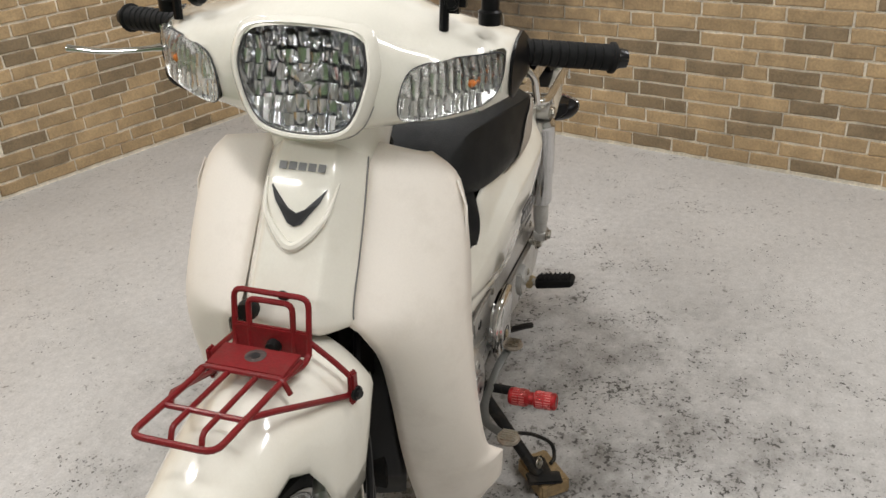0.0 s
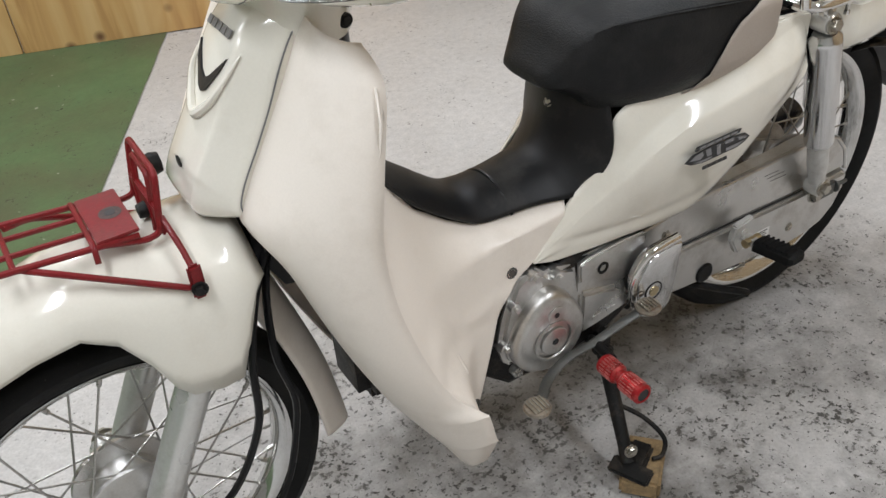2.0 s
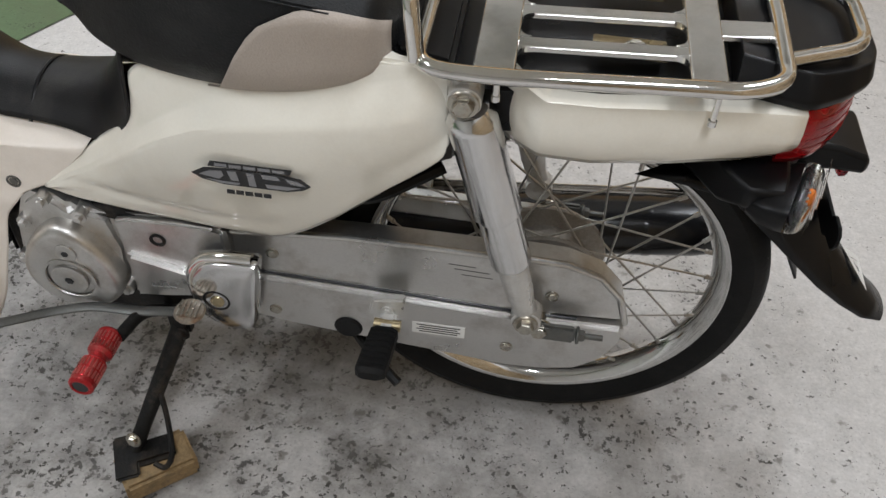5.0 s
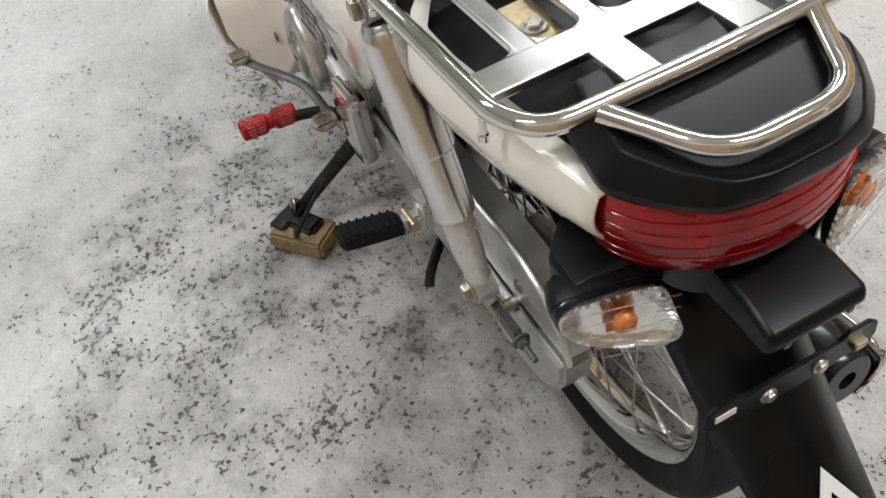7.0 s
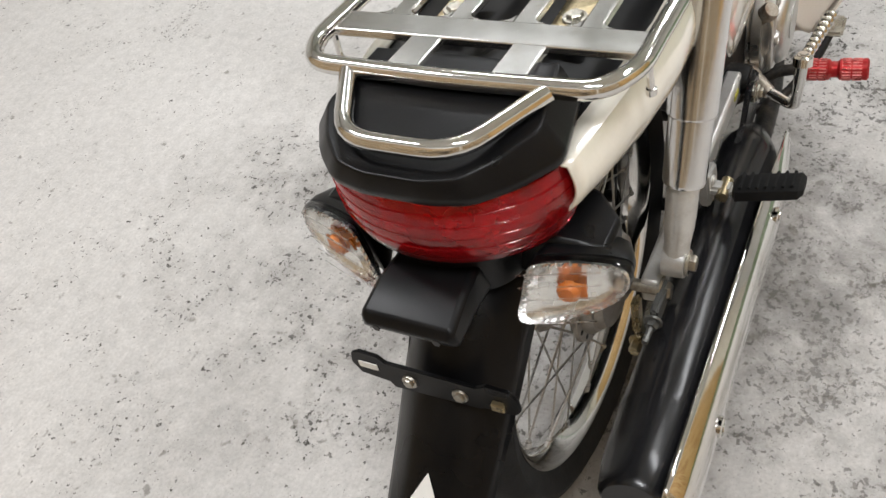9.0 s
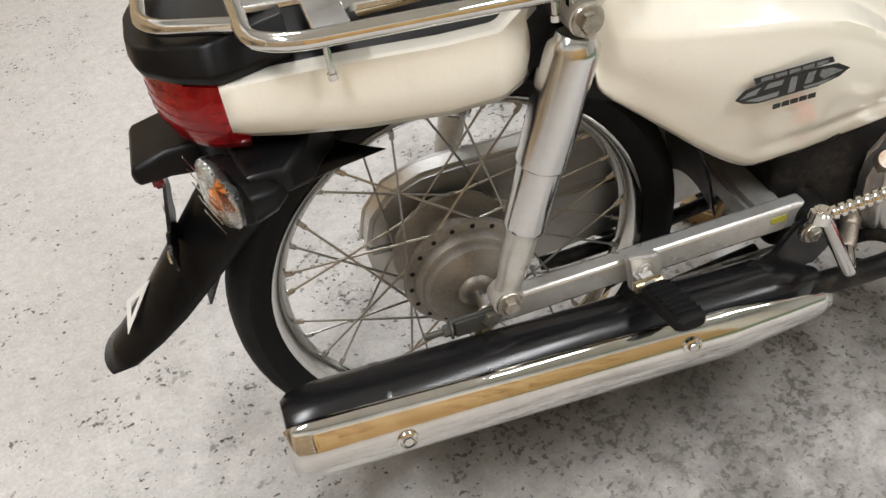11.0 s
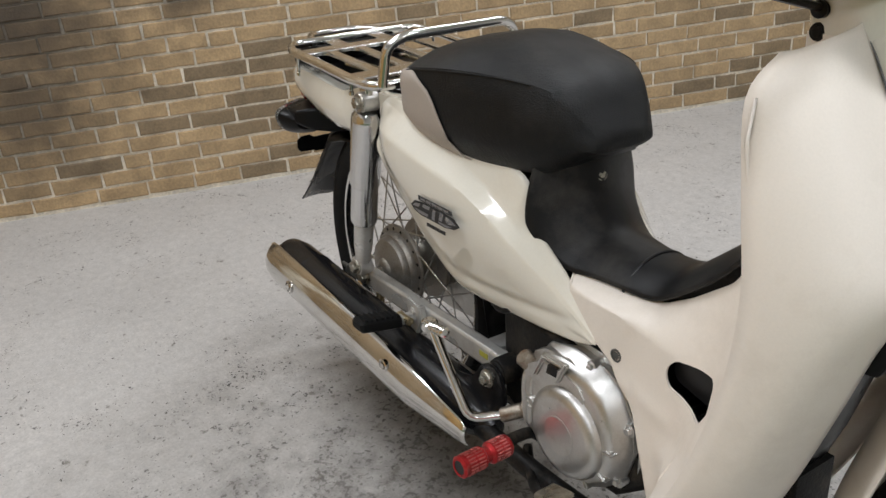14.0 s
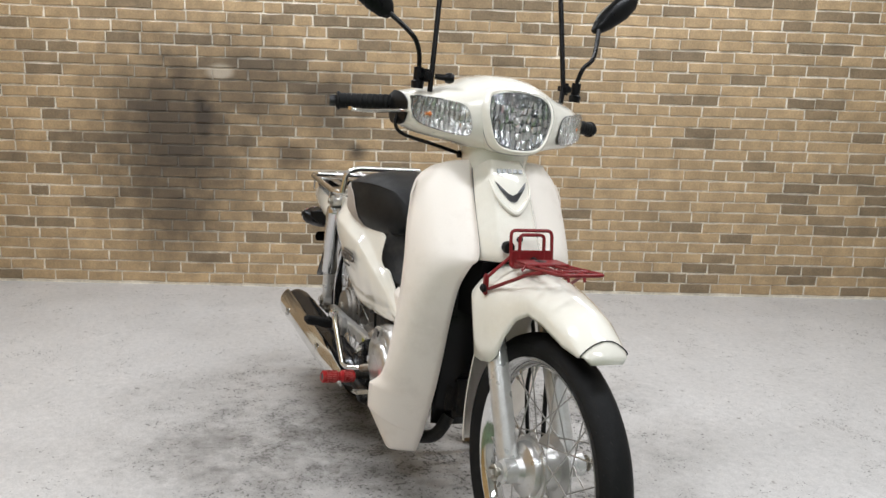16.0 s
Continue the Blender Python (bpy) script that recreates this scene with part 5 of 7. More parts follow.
def high_crease(x):
    return np.interp(x, [0.128, 0.167, 0.25, 0.32, 0.371, 0.422, 0.464, 0.498, 0.53, 0.56, 0.64], [0.679, 0.672, 0.654, 0.638, 0.623, 0.599, 0.570, 0.538, 0.508, 0.482, 0.429])


def cover_y(x, z, g):
    """How far the side cover stands out (g: share of the way from the upper crease to the top edge): upright lower face, a bevelled shoulder between two creases, upper face under the seat."""
    out = np.interp(x, [0.128, 0.150, 0.178, 0.19, 0.3, 0.4, 0.48, 0.55, 0.60, 0.64], [0.124, 0.139, 0.153, 0.1545, 0.156, 0.149, 0.131, 0.106, 0.101, 0.0995])
    wlow = np.interp(x, [0.128, 0.25, 0.32, 0.45, 0.55, 0.64], [0.136, 0.130, 0.119, 0.107, 0.101, 0.0985])
    low = np.interp(x, [0.128, 0.137, 0.194, 0.25, 0.30, 0.335, 0.41, 0.53, 0.598, 0.634], [0.60, 0.575, 0.522, 0.470, 0.427, 0.408, 0.403, 0.407, 0.416, 0.430])
    ridge, upper = low_crease(x), high_crease(x)
    if z <= ridge:
        f = min(1.0, (ridge - z) / max(1e-3, ridge - low))
        return out + 0.002 * math.sin(math.pi * min(1, f * 1.6)) + (wlow - out) * f ** 1.8 - 0.003 * math.exp(-((z - low - 0.034) / 0.007) ** 2) * (1 if 0.32 < x < 0.60 else 0.2)
    step = np.interp(x, [0.128, 0.18, 0.3, 0.4, 0.46, 0.50, 0.54, 0.64], [0.005, 0.025, 0.027, 0.025, 0.020, 0.012, 0.004, 0.0])
    f = min(1.0, (z - ridge) / max(4e-3, upper - ridge))
    y = out - step * f
    wtop = np.interp(x, [0.128, 0.2, 0.35, 0.45, 0.50, 0.56, 0.60, 0.64], [0.122, 0.122, 0.114, 0.104, 0.094, 0.089, 0.094, 0.0985])
    return y + (min(wtop, y) - y) * g ** 0.9


def crossing(a, b, level):
    """The share of the way from a down to b at which the line meets a crease."""
    lo, hi = 0.0, 1.0
    for _ in range(24):
        m = (lo + hi) / 2
        q = a.lerp(b, m)
        lo, hi = (m, hi) if q.z > level(q.x) else (lo, m)
    return lo


rings = []
for a, b in zip(TOP_EDGE, LOW_EDGE):
    ring = []
    k1 = min(0.45, max(0.06, crossing(a, b, high_crease)))
    k2 = min(0.80, max(k1 + 0.05, crossing(a, b, low_crease)))
    share = [k1 * i / 10 for i in range(10)] + [k1 + (k2 - k1) * i / 8 for i in range(8)] + [k2 + (1 - k2) * i / 26 for i in range(27)]
    for k, f in enumerate(share):
        q = a.lerp(b, f)
        ring.append((q.x, cover_y(q.x, q.z, max(0.0, 1 - f / k1)) - (0.004 if k in (0, 44) else 0.001 if k in (1, 43) else 0), q.z))
    rings.append(ring)
covers = both("side_cover", loft(soften(rings, 2), ring_closed=False, caps=False), M_BODY, label="glossy pearl cream side cover with badge", solid=0.003)
for s, cov in zip((1, -1), covers):
    part("cover_screw", bolt((0.317, s * 0.116, 0.434), (0, s, -0.2), 0.006, 0.004), M_BOLT, cov)
    # badge: a dark winged plate with silver shapes, a slanted band above and a small word below
    d = 1 if s > 0 else -1
    turn = Euler((radians(90 - 4), 0, radians(180 if s > 0 else 0))).to_matrix().to_4x4()
    at = Matrix.Translation((0.338, s * 0.1582, 0.541)) @ turn
    wing = [(d * x, y) for x, y in ((-0.067, 0.001), (-0.052, 0.010), (-0.020, 0.012), (0.030, 0.012), (0.056, 0.009), (0.067, 0.000), (0.058, -0.006), (0.040, -0.0105), (-0.030, -0.0105), (-0.055, -0.006))]
    wing = wing if d > 0 else wing[::-1]
    ob = part("badge", slab(wing, 0, 0.0014, 0.0004, axis="z"), M_INK, cov, "dark and silver winged badge")
    ob.matrix_basis = at
    for pts in (((-0.058, 0.001), (-0.046, 0.007), (-0.032, 0.0085), (-0.030, 0.002), (-0.036, -0.003)), ((-0.050, -0.004), (-0.030, -0.0055), (-0.012, -0.0055), (-0.014, -0.0085), (-0.034, -0.0085)),
                ((-0.026, 0.009), (-0.016, 0.0095), (-0.013, -0.003), (-0.022, -0.003)), ((-0.004, 0.0095), (0.004, 0.0095), (0.006, -0.008), (-0.002, -0.008)),
                ((0.012, 0.0095), (0.030, 0.0095), (0.034, 0.004), (0.014, 0.004)), ((0.038, 0.008), (0.054, 0.005), (0.062, 0.0), (0.044, 0.001)), ((0.016, -0.003), (0.056, -0.003), (0.040, -0.008), (0.018, -0.008))):
        pts = [(d * x, y) for x, y in pts]
        o2 = part("badge_silver", slab(pts if d > 0 else pts[::-1], 0.0010, 0.0018, 0, axis="z"), M_SILVERPRINT, cov, smooth=False)
        o2.matrix_basis = at
    strip = [(d * x, y) for x, y in ((-0.047, 0.0130), (0.044, 0.0130), (0.047, 0.0195), (-0.044, 0.0195))]
    band = part("badge_band", slab(strip if d > 0 else strip[::-1], 0.0, 0.0013, 0, axis="z"), M_INK, cov, smooth=False)
    band.matrix_basis = at
    bars(5, 0.080, 0.0038, M_SILVERPRINT, cov, at @ Matrix.Translation((0.0, 0.0162, 0.0012)), 0.16)
    bars(5, 0.052, 0.0052, M_INK, cov, at @ Matrix.Translation((-0.004 * d, -0.0205, 0.0002)), 0.16)

# central body under seat and tunnel
part("frame_body", loft([[(x, w * u, z) for u, z in ((-1, zl), (1, zl), (1, zt), (-1, zt))] for x, w, zl, zt in ((0.125, 0.105, 0.56, 0.66), (0.25, 0.10, 0.50, 0.655), (0.40, 0.085, 0.44, 0.645), (0.48, 0.066, 0.44, 0.62), (0.54, 0.052, 0.45, 0.51), (0.65, 0.050, 0.44, 0.495), (0.75, 0.050, 0.44, 0.54), (0.88, 0.055, 0.50, 0.66))]), M_GRIME, bike, "dark frame under the covers")

# tunnel rubber
TUN = [(0.872, 0.735, 0.872, 0.700, 0.060), (0.862, 0.688, 0.852, 0.646, 0.061), (0.818, 0.632, 0.800, 0.580, 0.0625), (0.770, 0.590, 0.748, 0.538, 0.0625), (0.720, 0.550, 0.710, 0.513, 0.0620), (0.690, 0.539, 0.684, 0.505, 0.0620), (0.650, 0.535, 0.648, 0.503, 0.0630), (0.605, 0.537, 0.596, 0.503, 0.0685),
       (0.566, 0.546, 0.550, 0.503, 0.0790), (0.546, 0.566, 0.518, 0.522, 0.088), (0.533, 0.598, 0.496, 0.548, 0.0925), (0.527, 0.632, 0.490, 0.575, 0.0930), (0.523, 0.660, 0.490, 0.605, 0.089), (0.520, 0.700, 0.490, 0.640, 0.080)]
rings = []
for c, e in zip(cr([(a, 0, b) for a, b, *r in TUN], 4), cr([(r[0], r[2] + 0.001, r[1] + 0.0025) for a, b, *r in TUN], 4)):
    full = min(1.0, max(0.0, (0.59 - c.x) / 0.06))
    py, pz = 0.85 + 0.10 * full, 1.9 - 0.5 * full
    rings.append([(c.x + (e.x - c.x) * abs(u) ** pz, e.y * math.copysign(abs(u) ** py, u), c.z + (e.z - c.z) * abs(u) ** pz) for u in (k / 12 - 1 for k in range(25))])
for ring in rings:
    for k, (x, y, z) in enumerate(ring):
        if x < 0.62:
            ring[k] = (x, y + (0.006 if y > 0 else -0.001 - 0.010 * min(1.0, max(0.0, (z - 0.528) / 0.035))) * min(1.0, (0.62 - x) / 0.07) * abs(y) / 0.09, z)
tunnel = part("tunnel_mat", loft(rings, ring_closed=False, caps=False), M_MATRUBBER, bike, "black rubber tunnel cover", solid=0.004)
seam = [(0.645, 0.0655 * math.copysign(abs(u) ** 0.85, u), 0.5408 - 0.037 * abs(u) ** 1.9) for u in (k / 10 - 1 for k in range(21))]
part("mat_seam", sweep(seam, 0.0022, 6), M_INK, tunnel)
part("mat_screw", bolt((0.5285, 0.0, 0.622), (0.9, 0, 0.3), 0.007, 0.004), M_BOLT, tunnel)

# seat
SEAT = [(0.185, 0.672, 0.706, 0.722, 0.080, 0.080), (0.203, 0.660, 0.722, 0.750, 0.120, 0.118), (0.245, 0.650, 0.734, 0.775, 0.139, 0.137), (0.30, 0.640, 0.742, 0.789, 0.144, 0.143), (0.37, 0.634, 0.748, 0.797, 0.136, 0.140),
        (0.44, 0.630, 0.753, 0.784, 0.116, 0.125), (0.49, 0.632, 0.751, 0.770, 0.097, 0.108), (0.52, 0.640, 0.743, 0.757, 0.082, 0.093), (0.538, 0.654, 0.730, 0.741, 0.071, 0.081), (0.551, 0.661, 0.712, 0.722, 0.061, 0.071), (0.562, 0.665, 0.697, 0.707, 0.053, 0.062), (0.572, 0.668, 0.688, 0.694, 0.042, 0.051), (0.577, 0.673, 0.681, 0.685, 0.026, 0.032)]
keys = cr([(x, zl, zt) for x, zl, ze, zt, we, wl in SEAT], 5)
wids = cr([(we, wl, ze) for x, zl, ze, zt, we, wl in SEAT], 5)


def seat_ring(i, grow=0.0):
    (x, zl, zt), (we, wl, ze) = keys[i], wids[i]
    half = [(we * f, zt - (zt - ze) * 0.75 * f ** 3.0) for f in (0.0, 0.35, 0.62, 0.82, 0.97)]
    for f in (0.98, 0.85, 0.68, 0.50, 0.32, 0.14, 0.0):
        y = we + (wl - we) * math.sin(math.pi * 0.5 * min(1, (1 - f) / 0.5)) - 0.022 * max(0, (0.30 - f) / 0.30) ** 1.6
        half.append((y + grow, zl + (ze - zl) * f))
    return [(x, y, z) for y, z in half] + [(x, -y, z) for y, z in half[:0:-1]]


seat = part("seat", loft([seat_ring(i) for i in range(len(keys))]), M_SEAT, bike, "black grained vinyl seat with taupe rear sides")
for s in (-1, 1):
    edge = [(keys[i].x, s * (wids[i].x * 0.985 + 0.0006), keys[i].z - (keys[i].z - wids[i].z) * 0.75 + 0.0006) for i in range(10, 31)]
    part("seat_piping", sweep(edge, 0.0011, 6), M_SEAT, seat, "stitched edge of the seat top")
# taupe panels over the rear sides
for s in (-1, 1):
    rings = []
    for i in range(3, 22):
        x = keys[i][0]
        ring = seat_ring(i, 0.0025)
        half = [Vector(p) for p in ring[4:12]]
        line = cr(half, 3)
        cut = min(0.985, max(0.0, (x - 0.232) / 0.137) ** 2.4)
        n = len(line) - 1
        pts = []
        for k in range(9):
            t = (cut + (1 - cut) * k / 8) * n
            a = min(int(t), n - 1)
            q = line[a].lerp(line[a + 1], t - a)
            pts.append((q.x, s * q.y, q.z))
        rings.append(pts)
    part("seat_side", loft(rings, ring_closed=False, caps=False), M_TAUPE, seat, "taupe vinyl side panel", solid=0.002, inward=1.0)
part("seat_base", loft([[(x, y, z) for y, z in ((-w, 0.655), (w, 0.655), (w, 0.625), (-w, 0.625))] for x, w in ((0.20, 0.10), (0.35, 0.11), (0.50, 0.075))]), M_BLACK, seat)
part("grab_panel", slab([(0.186, -0.104), (0.192, -0.096), (0.192, 0.096), (0.186, 0.104), (0.128, 0.118), (0.128, -0.118)], 0.640, 0.693, 0.005, axis="z"), M_BLACK, bike, "black panel under the grab loop")
both("seat_surround", slab([(0.128, 0.1185), (0.187, 0.1045), (0.193, 0.097), (0.235, 0.097), (0.215, 0.120), (0.128, 0.126)], 0.640, 0.690, 0.004, axis="z"), M_BODY)

# tail: cream sides, black top, lip, lamp
TAILS = [(0.082, 0.688, 0.600, 0.100), (0.060, 0.682, 0.600, 0.122), (0.036, 0.676, 0.600, 0.1385), (0.030, 0.675, 0.600, 0.1400), (-0.02, 0.676, 0.599, 0.140), (-0.10, 0.680, 0.606, 0.134), (-0.17, 0.679, 0.614, 0.124), (-0.205, 0.677, 0.620, 0.118), (-0.221, 0.676, 0.624, 0.114)]
rings = []
for x, zt, zb, w in TAILS:
    ring = [(x, w - 0.020, zt + 0.002)]
    for k in range(9):
        v = k / 8
        ring.append((x, w + 0.006 * math.sin(math.pi * v) - (0.008 * v ** 4), zt + (zb - zt) * v))
    rings.append(ring)
both("tail_cover", loft(rings, ring_closed=False, caps=False), M_BODY, label="cream tail side cover with a scratch", solid=0.003)
part("tail_top", loft([[(x, u * w, z + 0.006 * (1 - u * u)) for u in (k / 5 - 1 for k in range(11))] + [(x, -u * w, z - 0.05) for u in (k / 5 - 1 for k in range(11))] for x, z, w in ((0.165, 0.670, 0.118), (0.08, 0.668, 0.120), (-0.08, 0.676, 0.118), (-0.20, 0.684, 0.098))]), M_BLACK, bike, "black plastic tail top under the rack")
both("tail_screw", bolt((0.143, 0.090, 0.679), (0, 0, 1), 0.009, 0.004), M_CHROME)


def arc(r, half, x0, n=17, sq=1.0):
    """A bowed line across the tail, seen from above."""
    return [(x0 - r * math.cos(t) ** sq if math.cos(t) > 1e-6 else x0, half * math.sin(t)) for t in (-math.pi / 2 + math.pi * k / (n - 1) for k in range(n))]


def bow(levels, name, material, parent, label="", n=21):
    rings = [[(x, y, z) for x, y in arc(r, half, x0, n, 1.1)] for r, half, x0, z in levels]
    return part(name, loft(rings), material, parent, label)


PLAN = rounded([(-0.150, 0.100, 0), (-0.222, 0.1135, 0), (-0.258, 0.090, 0), (-0.284, 0.062, 0), (-0.2915, 0.030, 0), (-0.2915, -0.030, 0), (-0.284, -0.062, 0), (-0.258, -0.090, 0), (-0.222, -0.1135, 0), (-0.150, -0.100, 0)], 0.010, 4)
lip = part("tail_lip", loft([[(-0.200 + (p.x + 0.200) * sx, p.y * sy, z + 0.10 * (p.x + 0.29) * (z > 0.70)) for p in PLAN] for sx, sy, z in ((0.90, 0.74, 0.7030), (0.99, 0.84, 0.7045), (1.012, 0.865, 0.7025), (1.03, 0.99, 0.6900), (1.025, 1.0, 0.6860), (1.0, 0.99, 0.6800), (0.88, 0.93, 0.6740))]), M_BLACK, bike, "black plastic lip over the tail lamp", bevel=0.0012)
lampb = bow([(0.079, 0.110, -0.207, 0.676), (0.083, 0.113, -0.207, 0.660), (0.084, 0.113, -0.207, 0.640), (0.083, 0.111, -0.207, 0.622), (0.077, 0.105, -0.208, 0.608), (0.064, 0.085, -0.210, 0.602)], "tail_lamp", M_TAIL, bike, "wide red tail lamp")
bow([(0.068, 0.103, -0.205, 0.672), (0.073, 0.106, -0.205, 0.660), (0.073, 0.106, -0.205, 0.640), (0.071, 0.102, -0.206, 0.622), (0.062, 0.088, -0.208, 0.609)], "reflector", M_TAILIN, lampb)
for z, r, h in ((0.664, 0.0822, 0.1128), (0.652, 0.0834, 0.1132), (0.640, 0.0838, 0.1132), (0.628, 0.0834, 0.112), (0.616, 0.080, 0.109)):
    part("lens_rib", sweep([(x - 0.0002, y, z) for x, y in arc(r, h, -0.2072, 21, 1.1)], 0.0004, 5), M_TAIL, lampb)
part("lamp_base", loft([[(x, y, z) for x, y in arc(r, h, x0, 21)] for r, h, x0, z in ((0.058, 0.075, -0.220, 0.604), (0.050, 0.066, -0.222, 0.585), (0.045, 0.06, -0.222, 0.55))]), M_BLACK, bike)

# rear fender, plate light box, bracket
FEN = [(-0.16, 0.560, 0.070), (-0.21, 0.550, 0.070), (-0.262, 0.530, 0.066), (-0.300, 0.485, 0.064), (-0.340, 0.437, 0.062), (-0.380, 0.389, 0.058), (-0.410, 0.356, 0.054), (-0.438, 0.328, 0.048), (-0.455, 0.312, 0.036)]
rings = []
for i, (x, z, w) in enumerate(FEN):
    f = i / (len(FEN) - 1)
    dpt = 0.070 * (1 - f) ** 0.8 + 0.010
    rings.append([(x + dpt * abs(u) ** 2.2, u * w, z - 0.02 * abs(u) ** 2.2 * (1 - f)) for u in (k / 8 - 1 for k in range(17))])
rear_fender = part("rear_fender", loft(rings, ring_closed=False, caps=False), M_BLACK, bike, "black plastic rear fender with a white triangle", solid=0.0035)
part("fender_front", loft([[(0.332 * math.cos(a), u * 0.058, 0.288 + 0.332 * math.sin(a) - 0.02 * u * u) for u in (k / 4 - 1 for k in range(9))] for a in (radians(158 - 14 * k) for k in range(12))], ring_closed=False, caps=False), M_BLACK, rear_fender, solid=0.003)
TRI = Matrix.Translation((-0.3935, 0.0, 0.3775)) @ Euler((radians(90), 0, radians(-90))).to_matrix().to_4x4() @ Matrix.Rotation(radians(-43), 4, "X")
tri = bmesh.new()
oa = [Vector((0, 0.036, 0)), Vector((-0.030, -0.024, 0)), Vector((0.030, -0.024, 0))]
ia = [Vector((0, 0.012, 0)), Vector((-0.013, -0.014, 0)), Vector((0.013, -0.014, 0))]
vo, vi = [tri.verts.new(p) for p in oa], [tri.verts.new(p) for p in ia]
for i in range(3):
    tri.faces.new((vo[i], vo[(i + 1) % 3], vi[(i + 1) % 3], vi[i]))
ob = part("triangle_mark", tri, M_WHITE, rear_fender, "white triangle sticker", smooth=False, solid=0.0008, inward=1.0)
ob.matrix_basis = TRI
lic = part("plate_light", loft([[(x, u * w, z) for u, z in ((-1, zb), (1, zb), (0.92, zt), (-0.92, zt))] for x, w, zt, zb in ((-0.333, 0.045, 0.574, 0.562), (-0.326, 0.048, 0.580, 0.558), (-0.295, 0.046, 0.588, 0.558), (-0.25, 0.042, 0.588, 0.55))]), M_BLACK, bike, "black plate light housing", bevel=0.005)
part("reflector", box((-0.312, 0, 0.552), (0.012, 0.074, 0.020), 0.003), M_TAIL, lic, "red reflector")
for y in (-0.028, 0.030):
    part("housing_screw", bolt((-0.3315, y, 0.564), (-1, 0, 0), 0.004, 0.002, False), M_INK, lic)
BR = slab([(-0.086, 0.476), (-0.080, 0.467), (-0.050, 0.465), (-0.045, 0.462), (0.045, 0.458), (0.050, 0.465), (0.080, 0.468), (0.088, 0.482), (0.085, 0.496), (0.076, 0.502), (0.055, 0.501), (0.048, 0.494), (-0.045, 0.494), (-0.055, 0.501), (-0.076, 0.500), (-0.085, 0.492)], -0.322, -0.318, 0.001, axis="x")
brk = part("plate_bracket", BR, M_BLACK, bike, "black number plate bracket without plate")
for y in (-0.027, 0.025):
    part("bracket_bolt", bolt((-0.322, y, 0.476), (-1, 0, 0), 0.0055, 0.005), M_BOLT, brk)
part("clip_nut", box((-0.324, -0.066, 0.478), (0.006, 0.013, 0.010), 0.001), M_GOLD, brk)
part("slot", box((-0.3225, 0.068, 0.484), (0.0012, 0.020, 0.008), 0), M_WHITE, brk, smooth=False)

# rear turn signals
for s in (-1, 1):
    arm = [[(x + dx * c, s * y, z + dz * d) for c, d in ((-1, -1), (1, -1), (1, 1), (-1, 1))] for x, y, z, dx, dz in ((-0.175, 0.05, 0.580, 0.050, 0.030), (-0.190, 0.080, 0.576, 0.042, 0.028), (-0.195, 0.115, 0.578, 0.034, 0.022), (-0.205, 0.140, 0.582, 0.020, 0.012))]
    sig = part("turn_signal", loft(arm), M_BLACK, bike, "rear turn signal with clear lens and amber bulb", bevel=0.005)
    o = [(-0.266 + 0.33 * (y - 0.07), y, z) for y, z in ((0.084, 0.594), (0.096, 0.600), (0.126, 0.598), (0.154, 0.591), (0.162, 0.580), (0.157, 0.560), (0.138, 0.543), (0.103, 0.532), (0.078, 0.528), (0.070, 0.537), (0.076, 0.565))]
    pts = cr([(x, s * y, z) for x, y, z in o], 4, closed=True)
    c = sum(pts, Vector()) / len(pts)
    shell = loft([[c + (p - c) * f + Vector((d, 0, 0)) for p in pts] for f, d in ((1.0, 0.010), (1.02, 0.004), (0.98, -0.003), (0.88, -0.007), (0.5, -0.010), (0.1, -0.0105))], caps=False)
    bmesh.ops.contextual_create(shell, geom=[e for e in shell.edges if e.is_boundary][-len(pts):])
    ob = part("lens", shell, M_LENS, sig, "clear lens")
    ob.visible_shadow = False
    part("housing", loft([[c + (p - c) * f + Vector((d, 0, 0)) for p in pts] for f, d in ((0.99, 0.0125), (0.97, 0.020), (0.80, 0.040), (0.50, 0.055))]), M_BLACK, sig, "black signal housing")
    bowl = loft([[c + (p - c) * f + Vector((d, 0, 0)) for p in pts] for f, d in ((0.98, 0.001), (0.90, 0.005), (0.70, 0.010), (0.5, 0.0115))], caps=False)
    bmesh.ops.contextual_create(bowl, geom=[e for e in bowl.edges if e.is_boundary][-len(pts):])
    part("reflector", bowl, M_SATIN, sig)
    flutes = bmesh.new()
    for p in pts:
        sweep([c + (p - c) * 0.975 + Vector((-0.001, 0, 0)), c + (p - c) * 0.86 + Vector((0.004, 0, 0))], 0.0016, 5, bm=flutes)
    part("rim_flutes", flutes, M_SATIN, sig, "fluted silver rim")
    part("bulb", merge(turned([(0.004, 0), (0.0095, 0.25), (0.0105, 0.6), (0.007, 0.92), (0.001, 1.0)], c + Vector((0.011, 0, 0)), c + Vector((-0.005, 0, 0.001)), 16), box(c + Vector((0.0095, 0, -0.001)), (0.003, 0.026, 0.014), 0.001)), M_AMBER, sig, "amber bulb")
    for k in range(5):
        zz = 0.540 + 0.015 * k
        half = np.interp(zz, [0.53, 0.57, 0.60, 0.62], [0.024, 0.036, 0.036, 0.028])
        part("lens_rib", sweep([(c.x - 0.0125 + 0.33 * s * 0 + 0.33 * f * half * 0.9 * s, c.y + f * half * 0.9, zz) for f in (-1, -0.5, 0, 0.5, 1)], 0.0007, 5), M_LENS, sig).visible_shadow = False

